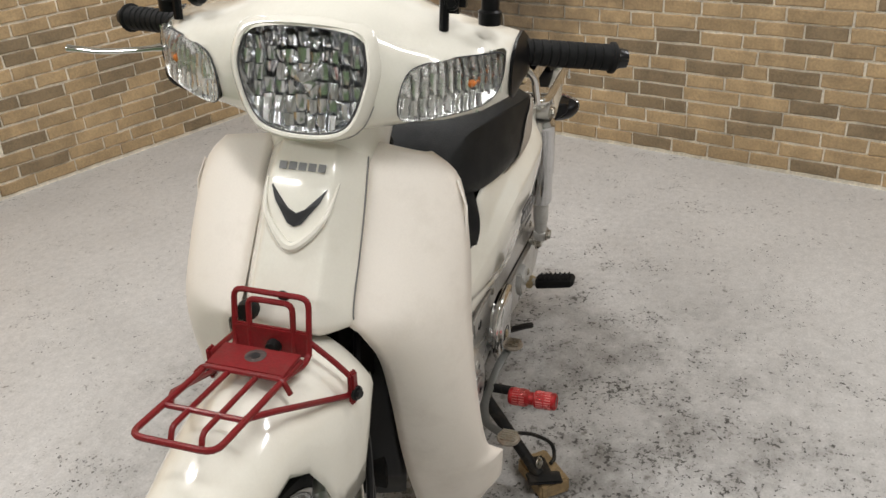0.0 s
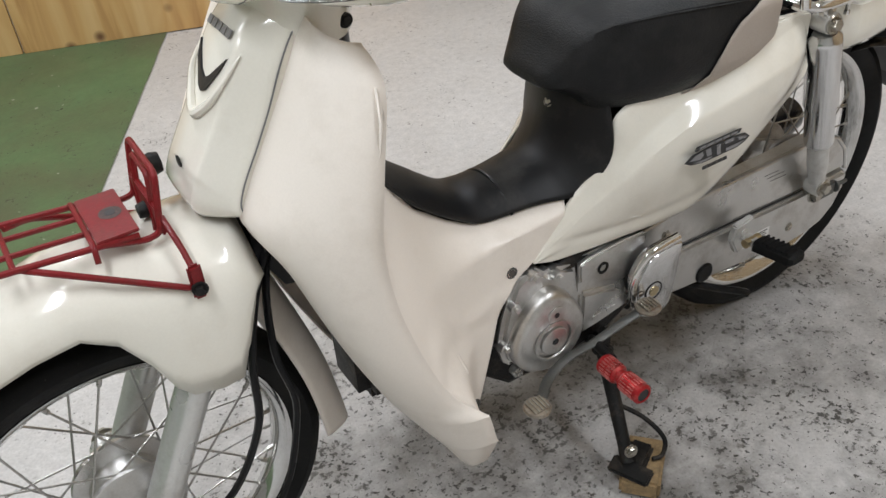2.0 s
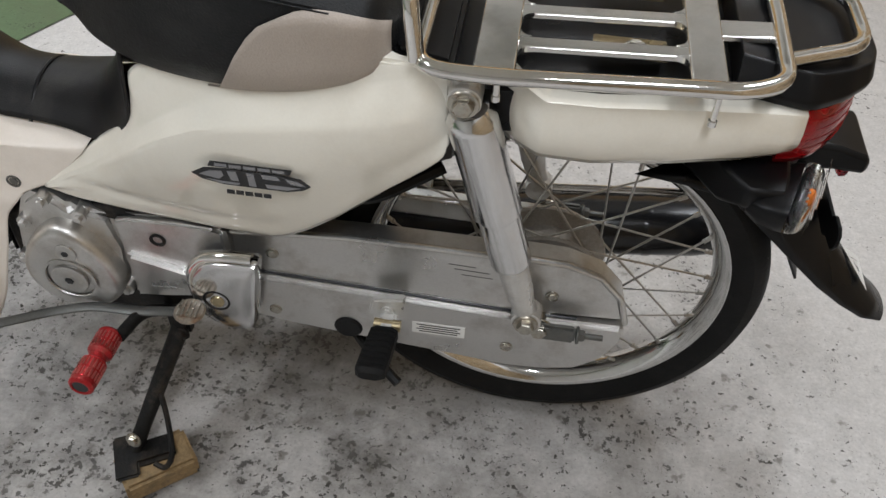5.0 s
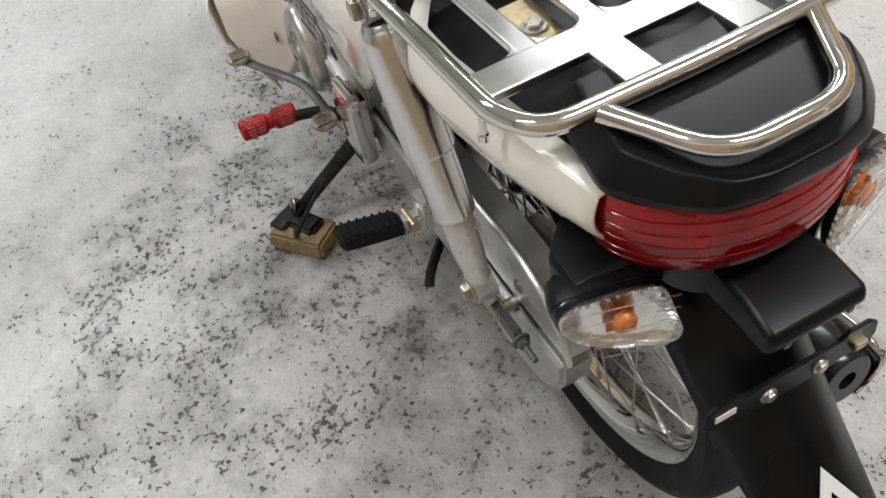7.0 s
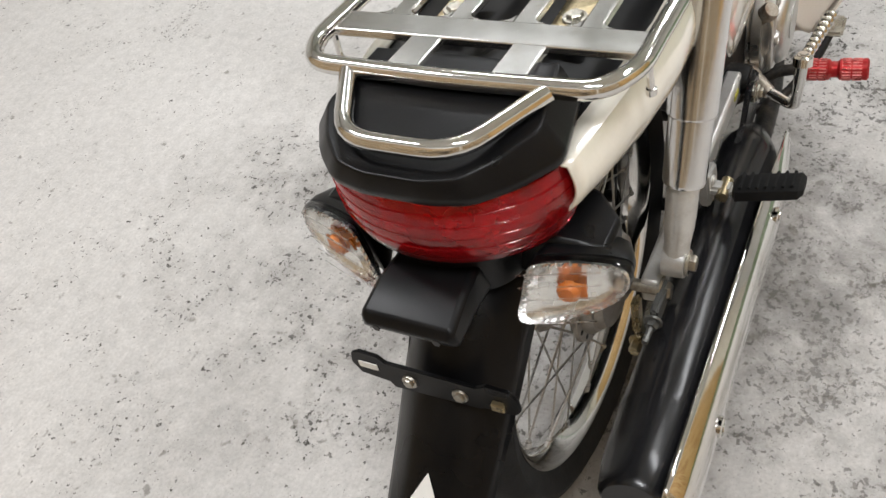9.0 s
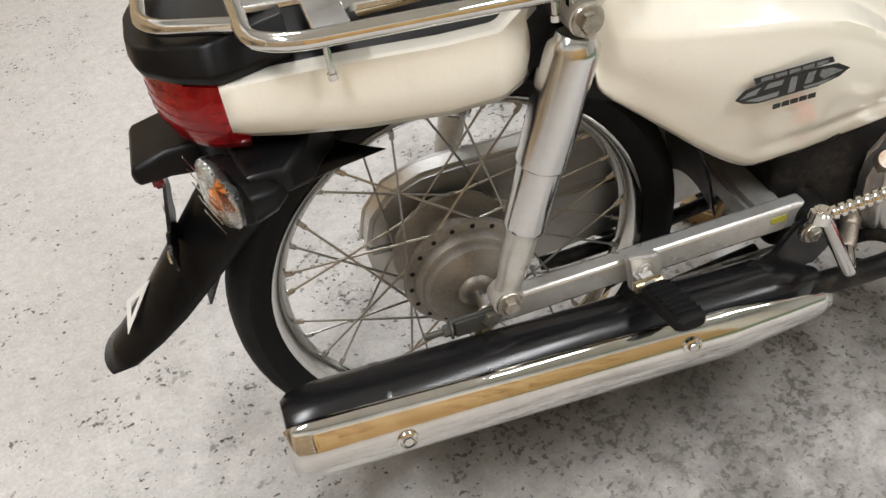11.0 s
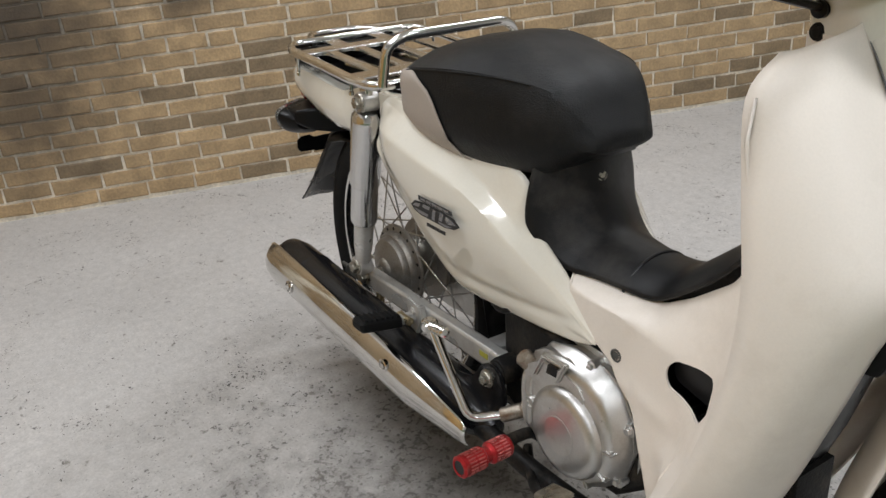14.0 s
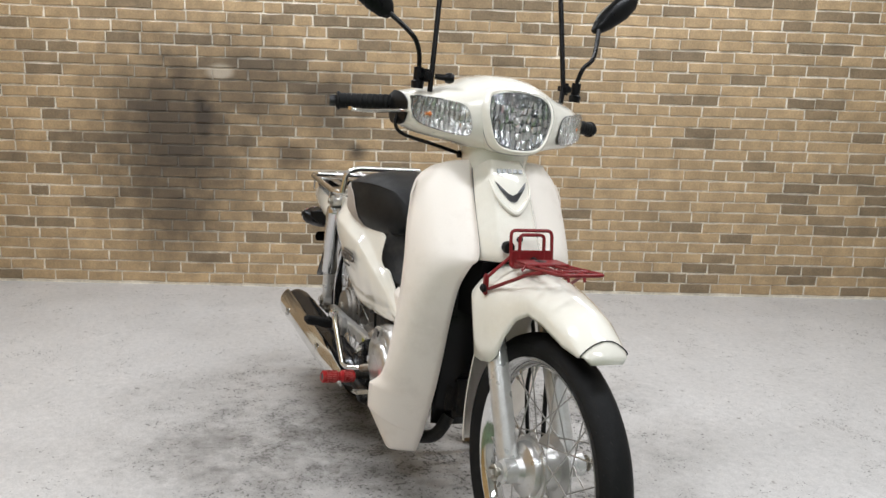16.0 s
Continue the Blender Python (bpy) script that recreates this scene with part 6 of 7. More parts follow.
# rear rack: chrome tube frame with pressed plates
RT = 0.0085
frame_line = rounded([(0.162, 0.0, 0.704), (0.162, 0.146, 0.704), (0.10, 0.150, 0.704), (-0.15, 0.150, 0.720), (-0.186, 0.130, 0.722), (-0.190, 0.0, 0.722), (-0.186, -0.130, 0.722), (-0.15, -0.150, 0.720), (0.10, -0.150, 0.704), (0.162, -0.146, 0.704)], 0.03, 5, closed=True)
rrack = part("rear_rack", sweep(frame_line, RT, 12, closed=True), M_CHROME, bike, "chrome tubular rear rack with slotted plates")
part("grab_loop", sweep(rounded([(0.162, 0.135, 0.704), (0.170, 0.128, 0.765), (0.180, 0.10, 0.782), (0.180, -0.10, 0.782), (0.170, -0.128, 0.765), (0.162, -0.135, 0.704)], 0.035, 5), RT, 12), M_CHROME, rrack)
part("rear_bar", sweep(rounded([(-0.188, 0.092, 0.720), (-0.272, 0.050, 0.719), (-0.272, -0.050, 0.719), (-0.188, -0.092, 0.720)], 0.03, 5), RT * 0.95, 12), M_CHROME, rrack)


def plate(x0, x1, y0, y1, z0, z1):
    """A pressed strip with turned-down edges; z0 and z1 at its ends along x."""
    return loft([[(x, y, z + d) for y, d in ((y0, -0.007), (y0 + 0.001, 0), (y1 - 0.001, 0), (y1, -0.007), (y1 - 0.0035, -0.007), (y1 - 0.004, -0.003), (y0 + 0.004, -0.003), (y0 + 0.0035, -0.007))] for x, z in ((x0, z0), (x1, z1))])


zr = lambda x: 0.708 + (0.10 - x) * 0.052
XF, XR, CORNER_R = 0.066, -0.096, 0.011
for x0, x1 in ((XF, 0.108), (-0.132, XR)):
    bm = loft([[(x, y, zr(x) + d) for x, d in ((x0, -0.007), (x0 + 0.001, 0.001), (x1 - 0.001, 0.001), (x1, -0.007), (x1 - 0.0035, -0.007), (x1 - 0.004, -0.002), (x0 + 0.004, -0.002), (x0 + 0.0035, -0.007))] for y in (-0.146, 0.146)])
    part("cross_plate", bm, M_PLATE, rrack, bevel=0.0016)
STRIPS = (-0.092, -0.031, 0.031, 0.092)
for y in STRIPS:
    part("strip", plate(XF + 0.002, XR - 0.002, y - 0.010, y + 0.010, zr(XF), zr(XR)), M_PLATE, rrack, bevel=0.0016)
    # rounded slot corners, two at each end
    for xe, sx in ((XF, -1), (XR, 1)):
        for sy in (-1, 1):
            ye = y + sy * 0.0095
            curve = [(xe + sx * CORNER_R * (1 - math.sin(t)), ye + sy * CORNER_R * (1 - math.cos(t))) for t in (math.pi / 2 * i / 6 for i in range(7))]
            outline = [(xe - sx * 0.001, ye - sy * 0.001)] + curve
            part("slot_corner", loft([[(px, py, zr(px) + d) for px, py in outline] for d in (-0.006, 0.0006)]), M_PLATE, rrack, smooth=False)
for y in (-0.052, 0.045):
    part("strip", plate(-0.128, -0.186, y - 0.016, y + 0.016, zr(-0.13), 0.724), M_PLATE, rrack, bevel=0.0016)
for s in (-1, 1):
    for x in (-0.124, 0.082):
        part("hook", merge(turned([(0.0032, 0), (0.0032, 1)], (x, s * 0.149, 0.712), (x, s * 0.150, 0.683), 8), lathe([(0.001, -0.005), (0.0045, -0.003), (0.0045, 0.003), (0.001, 0.005)], (x, s * 0.150, 0.681), "z", 10)), M_CHROME, rrack)
    part("rack_foot", box((0.112, s * 0.138, 0.686), (0.026, 0.014, 0.034), 0.003), M_CHROME, rrack)
    part("mount_plate", box((-0.045, s * 0.058, 0.6935), (0.075, 0.034, 0.004), 0.001), M_GOLD, rrack)
    part("mount_bolt", bolt((-0.05, s * 0.060, 0.696), (0, 0, 1), 0.008, 0.006), M_BOLT, rrack)

# shocks
for s in (-1, 1):
    top, bot = Vector((0.112, s * 0.137, 0.671)), Vector((0.017, s * 0.124, 0.333))
    shock = part("shock_absorber", turned([(0.020, 0.05), (0.0265, 0.075), (0.0275, 0.10), (0.0275, 0.46), (0.0262, 0.468), (0.0245, 0.470), (0.0245, 0.690), (0.0235, 0.702), (0.019, 0.705)], top, bot, 64), M_SHOCK, bike, "chrome covered rear shock absorber")
    part("lower_body", turned([(0.0185, 0.69), (0.0180, 0.85), (0.015, 0.93), (0.017, 1.0)], top, bot, 18), M_SILVER, shock)
    part("lower_eye", lathe([(0.008, -0.015), (0.019, -0.013), (0.020, 0), (0.019, 0.013), (0.008, 0.015)], bot, n=18), M_SILVER, shock)
    part("lower_nut", bolt(bot + Vector((0, s * 0.015, 0)), (0, s, 0), 0.011, 0.010), M_BOLT, shock)
    part("upper_eye", lathe([(0.010, -0.017), (0.0175, -0.014), (0.0175, 0.014), (0.010, 0.017)], top, n=18), M_SILVER, shock)
    part("upper_nut", bolt(top + Vector((0, s * 0.016, 0)), (0, s, 0), 0.011, 0.010), M_BOLT, shock)

# swing arm, chain case
arm = part("swing_arm", loft([[(x, -0.098 + dy, z + dz) for dy, dz in ((-0.012, -0.019), (0.012, -0.019), (0.012, 0.019), (-0.012, 0.019))] for x, z in ((-0.005, 0.292), (0.415, 0.2995), (0.427, 0.2995))]), M_SILVER, bike, "silver box-section swing arm", bevel=0.005)
part("swing_arm", loft([[(x, 0.075 + dy, z + dz) for dy, dz in ((-0.012, -0.019), (0.012, -0.019), (0.012, 0.019), (-0.012, 0.019))] for x, z in ((-0.02, 0.29), (0.43, 0.300))]), M_SILVER, bike, bevel=0.004)
part("arm_pivot", merge(lathe([(0.010, -0.121), (0.021, -0.119), (0.023, -0.112), (0.023, -0.080), (0.010, -0.078)], (0.436, 0, 0.297), n=28), bolt((0.436, -0.120, 0.297), (0, -1, 0), 0.012, 0.008)), M_GRIME, arm, "dark pivot lug")
part("arm_bridge", box((0.385, 0, 0.295), (0.05, 0.19, 0.04), 0.008), M_SILVER, arm)
part("label", box((0.388, -0.1105, 0.303), (0.022, 0.001, 0.009), 0), M_YELLOW, arm, "small yellow sticker", smooth=False)
for s in (-1, 1):
    adj = box((-0.022, s * 0.116, 0.297), (0.055, 0.010, 0.028), 0.003)
    merge(adj, bolt((-0.052, s * 0.116, 0.297), (-1, 0, 0), 0.008, 0.010))
    merge(adj, turned([(0.004, 0), (0.004, 1)], (-0.05, s * 0.116, 0.297), (-0.085, s * 0.116, 0.297), 8))
    part("chain_adjuster", adj, M_DULL, bike)
CASE = [(0.405, 0.384), (0.33, 0.392), (0.251, 0.398), (0.15, 0.399), (0.073, 0.399), (0.025, 0.402), (-0.025, 0.400), (-0.070, 0.384), (-0.100, 0.350), (-0.113, 0.305)]
CASE_LOW = [(-0.113, 0.300), (-0.110, 0.265), (-0.092, 0.226), (-0.062, 0.201), (-0.02, 0.190), (0.029, 0.187), (0.09, 0.193), (0.145, 0.199), (0.24, 0.208), (0.328, 0.217), (0.41, 0.232)]
SEAM = [(0.41, 0.314), (0.36, 0.312), (0.2, 0.306), (0.025, 0.298), (-0.05, 0.300)]
case = part("chain_case", slab(CASE + [(x, z + 0.0012) for x, z in SEAM[::-1]], 0.055, 0.0915, 0.006), M_ALU, bike, "silver enclosed chain case, grimy")
part("case_lower", slab(CASE_LOW + [(x, z - 0.0012) for x, z in SEAM], 0.056, 0.1000, 0.006), M_ALU, case)
part("case_lip", sweep([(x, 0.0895, z - 0.003) for x, z in CASE], 0.0042, 8), M_ALU, case)
part("seam_line", sweep([(x, 0.0918, z + 0.0012) for x, z in SEAM], 0.0018, 6), M_INK, case)
for x, z, y in ((0.353, 0.352, 0.0915), (-0.013, 0.339, 0.0915), (0.036, 0.233, 0.0998), (0.356, 0.248, 0.0998)):
    part("case_bolt", bolt((x, y, z), (0, 1, 0), 0.006, 0.004), M_BOLT, case)
part("case_plug", lathe([(0.019, 0.095), (0.020, 0.1010), (0.017, 0.1040), (0.001, 0.1040)], (0.255, 0, 0.230), n=22), M_BLACK, case)
pl = part("data_label", box((0.130, 0.1003, 0.250), (0.072, 0.0008, 0.022), 0), M_WHITE, case, "small white label with print", smooth=False)
for k in range(4):
    part("print_bar", box((0.130, 0.1009, 0.257 - 0.0045 * k), (0.060 - 0.008 * (k % 2), 0.0004, 0.0018), 0), M_INK, pl, smooth=False)
for k, (x, z, w) in enumerate(((0.105, 0.374, 0.035), (0.092, 0.366, 0.045), (0.085, 0.357, 0.04))):
    part("scratch", box((x, 0.0917, z), (w, 0.0004, 0.0009), 0, Euler((0, radians(-2), 0)).to_matrix()), M_GRIME, case, smooth=False)

# engine
engine = part("engine", loft([[(x, w * u, z) for u, z in ((-1, zl), (1, zl), (1, zt), (-1, zt))] for x, w, zl, zt in ((0.40, 0.080, 0.225, 0.40), (0.47, 0.092, 0.205, 0.41), (0.56, 0.100, 0.20, 0.408), (0.68, 0.100, 0.205, 0.39), (0.73, 0.080, 0.24, 0.36))]), M_GRIME, bike, "horizontal engine with silver covers and a grimy case", bevel=0.012)
part("cylinder", box((0.80, 0, 0.318), (0.13, 0.085, 0.085), 0.01), M_GRIME, engine)
for k in range(7):
    part("fin", box((0.745 + 0.018 * k, 0, 0.318), (0.007, 0.125 - 0.003 * k, 0.125), 0.002), M_GRIME, engine)
part("cylinder_head", box((0.885, 0, 0.315), (0.05, 0.11, 0.12), 0.02), M_GRIME, engine)


cx, cz = 0.621, 0.298
left_case = part("left_cover", slab([(0.702, 0.300), (0.694, 0.345), (0.684, 0.378), (0.672, 0.408), (0.650, 0.424), (0.628, 0.420), (0.608, 0.402), (0.588, 0.404), (0.556, 0.394), (0.545, 0.340), (0.549, 0.272), (0.574, 0.236), (0.618, 0.222), (0.662, 0.232), (0.692, 0.264)], 0.078, 0.108, 0.008), M_ALU, engine, "silver cast engine cover")
EGG = [(cx + 0.068 * math.cos(a) * (1 - 0.28 * max(0.0, math.sin(a)) ** 1.5), cz + (0.067 if math.sin(a) < 0 else 0.088) * math.sin(a)) for a in (2 * math.pi * k / 48 for k in range(48))]
part("cover_dome", loft([[(cx + (x - cx) * f, y, cz + (z - cz) * f) for x, z in EGG] for f, y in ((1.0, 0.100), (1.0, 0.119), (0.975, 0.1255), (0.92, 0.1300), (0.84, 0.1322), (0.5, 0.1335), (0.05, 0.1340))]), M_ALU, left_case)
part("cover_ring", lathe([(0.036, 0.134), (0.037, 0.1375), (0.033, 0.1375), (0.032, 0.1355)], (cx, 0, cz), n=36, open_ends=True), M_ALU, left_case)
part("crank_cap", lathe([(0.025, 0.134), (0.025, 0.1385), (0.023, 0.1395), (0.001, 0.1395)], (cx, 0, cz), n=30), M_ALU, left_case)
part("cap_slot", merge(box((cx, 0.1396, cz), (0.010, 0.0014, 0.004), 0), lathe([(0.0065, 0.1392), (0.0065, 0.1400), (0.001, 0.1400)], (cx, 0, cz), n=6)), M_INK, left_case)
part("timing_cap", lathe([(0.014, 0.124), (0.0145, 0.1345), (0.012, 0.1355), (0.001, 0.1355)], (0.616, 0, 0.346), n=22), M_ALU, left_case)
part("timing_slot", lathe([(0.005, 0.1352), (0.005, 0.1362), (0.001, 0.1362)], (0.616, 0, 0.346), n=6), M_INK, left_case)
for x, z in ((0.638, 0.414), (0.594, 0.394), (0.674, 0.372), (0.694, 0.302), (0.672, 0.240), (0.560, 0.262)):
    part("cover_bolt", merge(turned([(0.0095, 0), (0.0095, 1)], (x, 0.085, z), (x, 0.1125, z), 14), bolt((x, 0.1125, z), (0, 1, 0), 0.0058, 0.006, False)), M_ALU, left_case)
sc = part("sprocket_cover", slab([(0.556, 0.398), (0.470, 0.402), (0.408, 0.394), (0.404, 0.32), (0.410, 0.262), (0.450, 0.258), (0.548, 0.248), (0.558, 0.30)], 0.070, 0.104, 0.007), M_ALU, engine, "silver front sprocket cover")
part("cover_ridge", slab([(0.547, 0.336), (0.510, 0.326), (0.452, 0.309), (0.440, 0.290), (0.448, 0.266), (0.500, 0.256), (0.549, 0.250)], 0.098, 0.1125, 0.006), M_ALU, sc)
part("cover_sweep", slab([(0.549, 0.352), (0.520, 0.372), (0.470, 0.388), (0.420, 0.393), (0.418, 0.399), (0.470, 0.401), (0.530, 0.398), (0.552, 0.392)][::-1], 0.098, 0.109, 0.004), M_ALU, sc)
bars(5, 0.050, 0.006, M_ALU, sc, Matrix.Translation((0.500, 0.1126, 0.276)) @ Euler((radians(90), radians(-4), radians(180))).to_matrix().to_4x4(), 0.25)
part("cover_bolt", lathe([(0.0105, 0.102), (0.011, 0.1055), (0.007, 0.106), (0.006, 0.103), (0.001, 0.103)], (0.500, 0, 0.362), n=18), M_GRIME, sc)
GUARD = cr([(0.364, 0, 0.325), (0.374, 0, 0.252), (0.392, 0, 0.236), (0.418, 0, 0.239), (0.440, 0, 0.258), (0.452, 0, 0.302), (0.450, 0, 0.335), (0.434, 0, 0.360), (0.414, 0, 0.370), (0.366, 0, 0.373), (0.359, 0, 0.362)], 3, closed=True)
gc = sum(GUARD, Vector()) / len(GUARD)
guard = part("ankle_guard", loft([[(gc.x + (p.x - gc.x) * f, y, gc.z + (p.z - gc.z) * f) for p in GUARD] for f, y in ((0.97, 0.112), (1.0, 0.122), (0.99, 0.131), (0.93, 0.1365), (0.80, 0.1385), (0.50, 0.1395), (0.10, 0.1398))]), M_SHOCK, bike, "domed chrome ankle guard plate")
part("guard_edge", sweep(cr([(0.416, 0.126, 0.240), (0.440, 0.126, 0.258), (0.452, 0.126, 0.302), (0.450, 0.126, 0.337), (0.434, 0.127, 0.363), (0.412, 0.129, 0.373), (0.366, 0.129, 0.376)], 4), 0.0085, 10), M_CHROME, guard)
part("guard_hole", lathe([(0.019, 0.1360), (0.0185, 0.1400), (0.016, 0.1405), (0.0145, 0.1385), (0.001, 0.1385)], (0.420, 0, 0.298), n=24), M_GRIME, guard)
part("guard_bore", lathe([(0.0095, 0.1380), (0.0095, 0.1412), (0.006, 0.1418), (0.001, 0.1410)], (0.419, 0, 0.297), n=16), M_GOLD, guard)

# right side of the engine: clutch cover
rx, rz = 0.608, 0.304
RCOV = [(0.708, 0.300), (0.704, 0.350), (0.682, 0.392), (0.650, 0.412), (0.590, 0.416), (0.545, 0.406), (0.518, 0.365), (0.512, 0.300), (0.520, 0.245), (0.548, 0.212), (0.60, 0.203), (0.66, 0.212), (0.694, 0.245)]
RCOV = [(0.52 + (x - 0.52) * 1.07, z) for x, z in RCOV]
right_case = part("right_cover", slab(RCOV, -0.098, -0.072, 0.010), M_ALU, engine, "silver clutch cover with a round dome")
part("cover_step", slab([(0.516, 0.252), (0.503, 0.290), (0.502, 0.335), (0.516, 0.372), (0.552, 0.394), (0.600, 0.398), (0.640, 0.390), (0.662, 0.366), (0.650, 0.300), (0.630, 0.240), (0.585, 0.218), (0.550, 0.228)], -0.132, -0.090, 0.014), M_ALU, right_case)
part("cover_body", loft([[(0.608 + (x - 0.615) * f, y, 0.300 + (z - 0.306) * f) for x, z in RCOV] for f, y in ((0.97, -0.092), (0.95, -0.102), (0.86, -0.121), (0.80, -0.127), (0.72, -0.130), (0.3, -0.130))]), M_ALU, right_case, bevel=0.004)
part("cover_dome", lathe([(0.072, -0.090), (0.071, -0.126), (0.069, -0.136), (0.064, -0.1430), (0.054, -0.1460), (0.030, -0.1472), (0.001, -0.1476)], (0.614, 0, 0.292), n=56), M_ALU, right_case)
part("cover_disc", lathe([(0.030, -0.1460), (0.0305, -0.1480), (0.028, -0.1486), (0.026, -0.1478), (0.001, -0.1478)], (0.614, 0, 0.292), n=32), M_ALU, right_case)
part("oil_cap", turned([(0.0105, 0.0), (0.0105, 0.45), (0.0135, 0.5), (0.0138, 0.9), (0.0115, 1.0), (0.001, 1.0)], (0.523, -0.112, 0.345), (0.515, -0.131, 0.369), 20), M_RUSTY, right_case, "brown stained oil filler cap")
for k in range(6):
    a = radians(20 + 60 * k)
    part("cover_bolt", merge(turned([(0.0095, 0), (0.0095, 1)], (rx + 0.008 + 0.098 * math.cos(a), -0.08, rz + 0.095 * math.sin(a)), (rx + 0.008 + 0.098 * math.cos(a), -0.106, rz + 0.095 * math.sin(a)), 12), bolt((rx + 0.008 + 0.098 * math.cos(a), -0.106, rz + 0.095 * math.sin(a)), (0, -1, 0), 0.0055, 0.006, False)), M_ALU, right_case)
for x, z, turn_y in ((0.556, 0.374, -62), (0.604, 0.384, -62)):
    part("cover_ledge", box((x, -0.1335, z), (0.044, 0.008, 0.008), 0.003, Euler((0, radians(turn_y), 0)).to_matrix()), M_ALU, right_case)
part("cover_ledge", box((0.590, -0.132, 0.396), (0.050, 0.010, 0.007), 0.003, Euler((0, radians(-4), 0)).to_matrix()), M_ALU, right_case)
part("cover_window", slab([(0.570, 0.368), (0.574, 0.384), (0.594, 0.386), (0.591, 0.370)], -0.1328, -0.128, 0), M_GRIME, right_case)
part("cover_boss", lathe([(0.011, -0.110), (0.012, -0.134), (0.0095, -0.139), (0.006, -0.139), (0.005, -0.136), (0.001, -0.136)], (0.540, 0, 0.304), n=20), M_ALU, right_case)
for k in range(5):
    a = radians(-62 + 33 * k)
    part("cover_rib", box((0.612 + 0.076 * math.cos(a), -0.120, 0.294 + 0.076 * math.sin(a)), (0.026, 0.022, 0.008), 0.003, Euler((0, -a, 0)).to_matrix()), M_ALU, right_case)
for x in (0.520, 0.536):
    part("case_ridge", sweep(cr([(x + 0.004, -0.120, 0.352), (x, -0.130, 0.338), (x - 0.001, -0.131, 0.300), (x + 0.004, -0.130, 0.262), (x + 0.010, -0.118, 0.246)], 4), 0.0042, 8), M_ALU, right_case)

# foot pegs, side stand, pedals
bar = part("step_bar", sweep(rounded([(0.545, 0.185, 0.252), (0.535, 0.13, 0.245), (0.505, 0.09, 0.20), (0.505, -0.09, 0.20), (0.530, -0.125, 0.245), (0.540, -0.185, 0.255)], 0.03), 0.009, 10), M_GRIME, bike, "black step bar under the engine")
for s in (-1, 1):
    a, b = Vector((0.558 if s > 0 else 0.541, s * 0.180, 0.250)), Vector((0.560 if s > 0 else 0.549, s * 0.272, 0.255))
    prof = [(0.014, 0.0), (0.0165, 0.03), (0.0168, 0.06), (0.0160, 0.08), (0.0160, 0.36), (0.0168, 0.38), (0.0125, 0.43), (0.0125, 0.52), (0.0168, 0.56), (0.0160, 0.58), (0.0160, 0.90), (0.0168, 0.93), (0.0168, 0.97), (0.0135, 1.0), (0.011, 1.0), (0.0105, 0.97), (0.001, 0.97)]
    peg = part("foot_peg", turned(prof, a, b, 20), M_ANOD, bike, "knurled red anodised foot peg")
    turn_q = (b - a).to_track_quat("Z", "Y")
    for f0, f1 in ((0.09, 0.35), (0.59, 0.89)):
        knurl = bmesh.new()
        for k in range(20):
            t = 2 * math.pi * k / 20
            rad = turn_q @ Vector((0.0160 * math.cos(t), 0.0160 * math.sin(t), 0))
            for g0, g1 in ((f0, f0 + (f1 - f0) * 0.45), (f0 + (f1 - f0) * 0.55, f1)):
                sweep([a + (b - a) * g0 + rad, a + (b - a) * g1 + rad], 0.0013, 5, bm=knurl)
        part("knurling", knurl, M_KNURL, peg, "worn knurled band")
    part("peg_bore", turned([(0.0105, 0), (0.0105, 1)], b - (b - a) * 0.02, b - (b - a) * 0.012, 14), M_INK, peg)
stand = part("side_stand", turned([(0.013, 0), (0.0125, 0.3), (0.011, 0.85), (0.013, 1.0)], (0.497, 0.112, 0.195), (0.545, 0.240, 0.060), 14), M_GRIME, bike, "black side stand standing on a wooden block")
part("stand_foot", box((0.552, 0.254, 0.058), (0.034, 0.070, 0.008), 0.003, Euler((radians(-3), radians(4), radians(25))).to_matrix()), M_GRIME, stand)
part("stand_pivot", merge(box((0.497, 0.108, 0.205), (0.030, 0.024, 0.050), 0.006), bolt((0.495, 0.121, 0.190), (0, 1, 0), 0.009, 0.008)), M_GRIME, stand)
part("stand_bolt", bolt((0.541, 0.240, 0.085), (0.2, 1, 0.3), 0.008, 0.006), M_BOLT, stand)
part("stand_tang", sweep(cr([(0.520, 0.175, 0.128), (0.495, 0.215, 0.115), (0.480, 0.252, 0.088), (0.490, 0.262, 0.062), (0.508, 0.258, 0.060)], 5), 0.004, 8), M_GRIME, stand)
part("stand_pad", box((0.520, 0.236, 0.052), (0.060, 0.040, 0.022), 0.006, Euler((0, 0, radians(30))).to_matrix()), M_GRIME, stand)
shift = part("shift_pedal", sweep(cr([(0.448, 0.152, 0.285), (0.490, 0.140, 0.262), (0.545, 0.138, 0.250), (0.600, 0.142, 0.252), (0.650, 0.160, 0.252), (0.690, 0.195, 0.266), (0.712, 0.212, 0.274)], 5), 0.0085, 10, flat=0.55), M_DULL, bike, "grey seesaw shift pedal")
for p in ((0.715, 0.216, 0.279), (0.450, 0.160, 0.294)):
    part("pedal_pad", merge(lathe([(0.001, -0.004), (0.019, -0.004), (0.021, 0.0), (0.019, 0.0035), (0.001, 0.005)], p, "z", 20), box((p[0], p[1], p[2] + 0.005), (0.026, 0.026, 0.002), 0)), M_RUSTY, shift)
    for k in range(5):
        part("pad_rib", box((p[0] - 0.012 + 0.006 * k, p[1], p[2] + 0.0065), (0.0025, 0.026, 0.003), 0.0006), M_BOLT, shift)
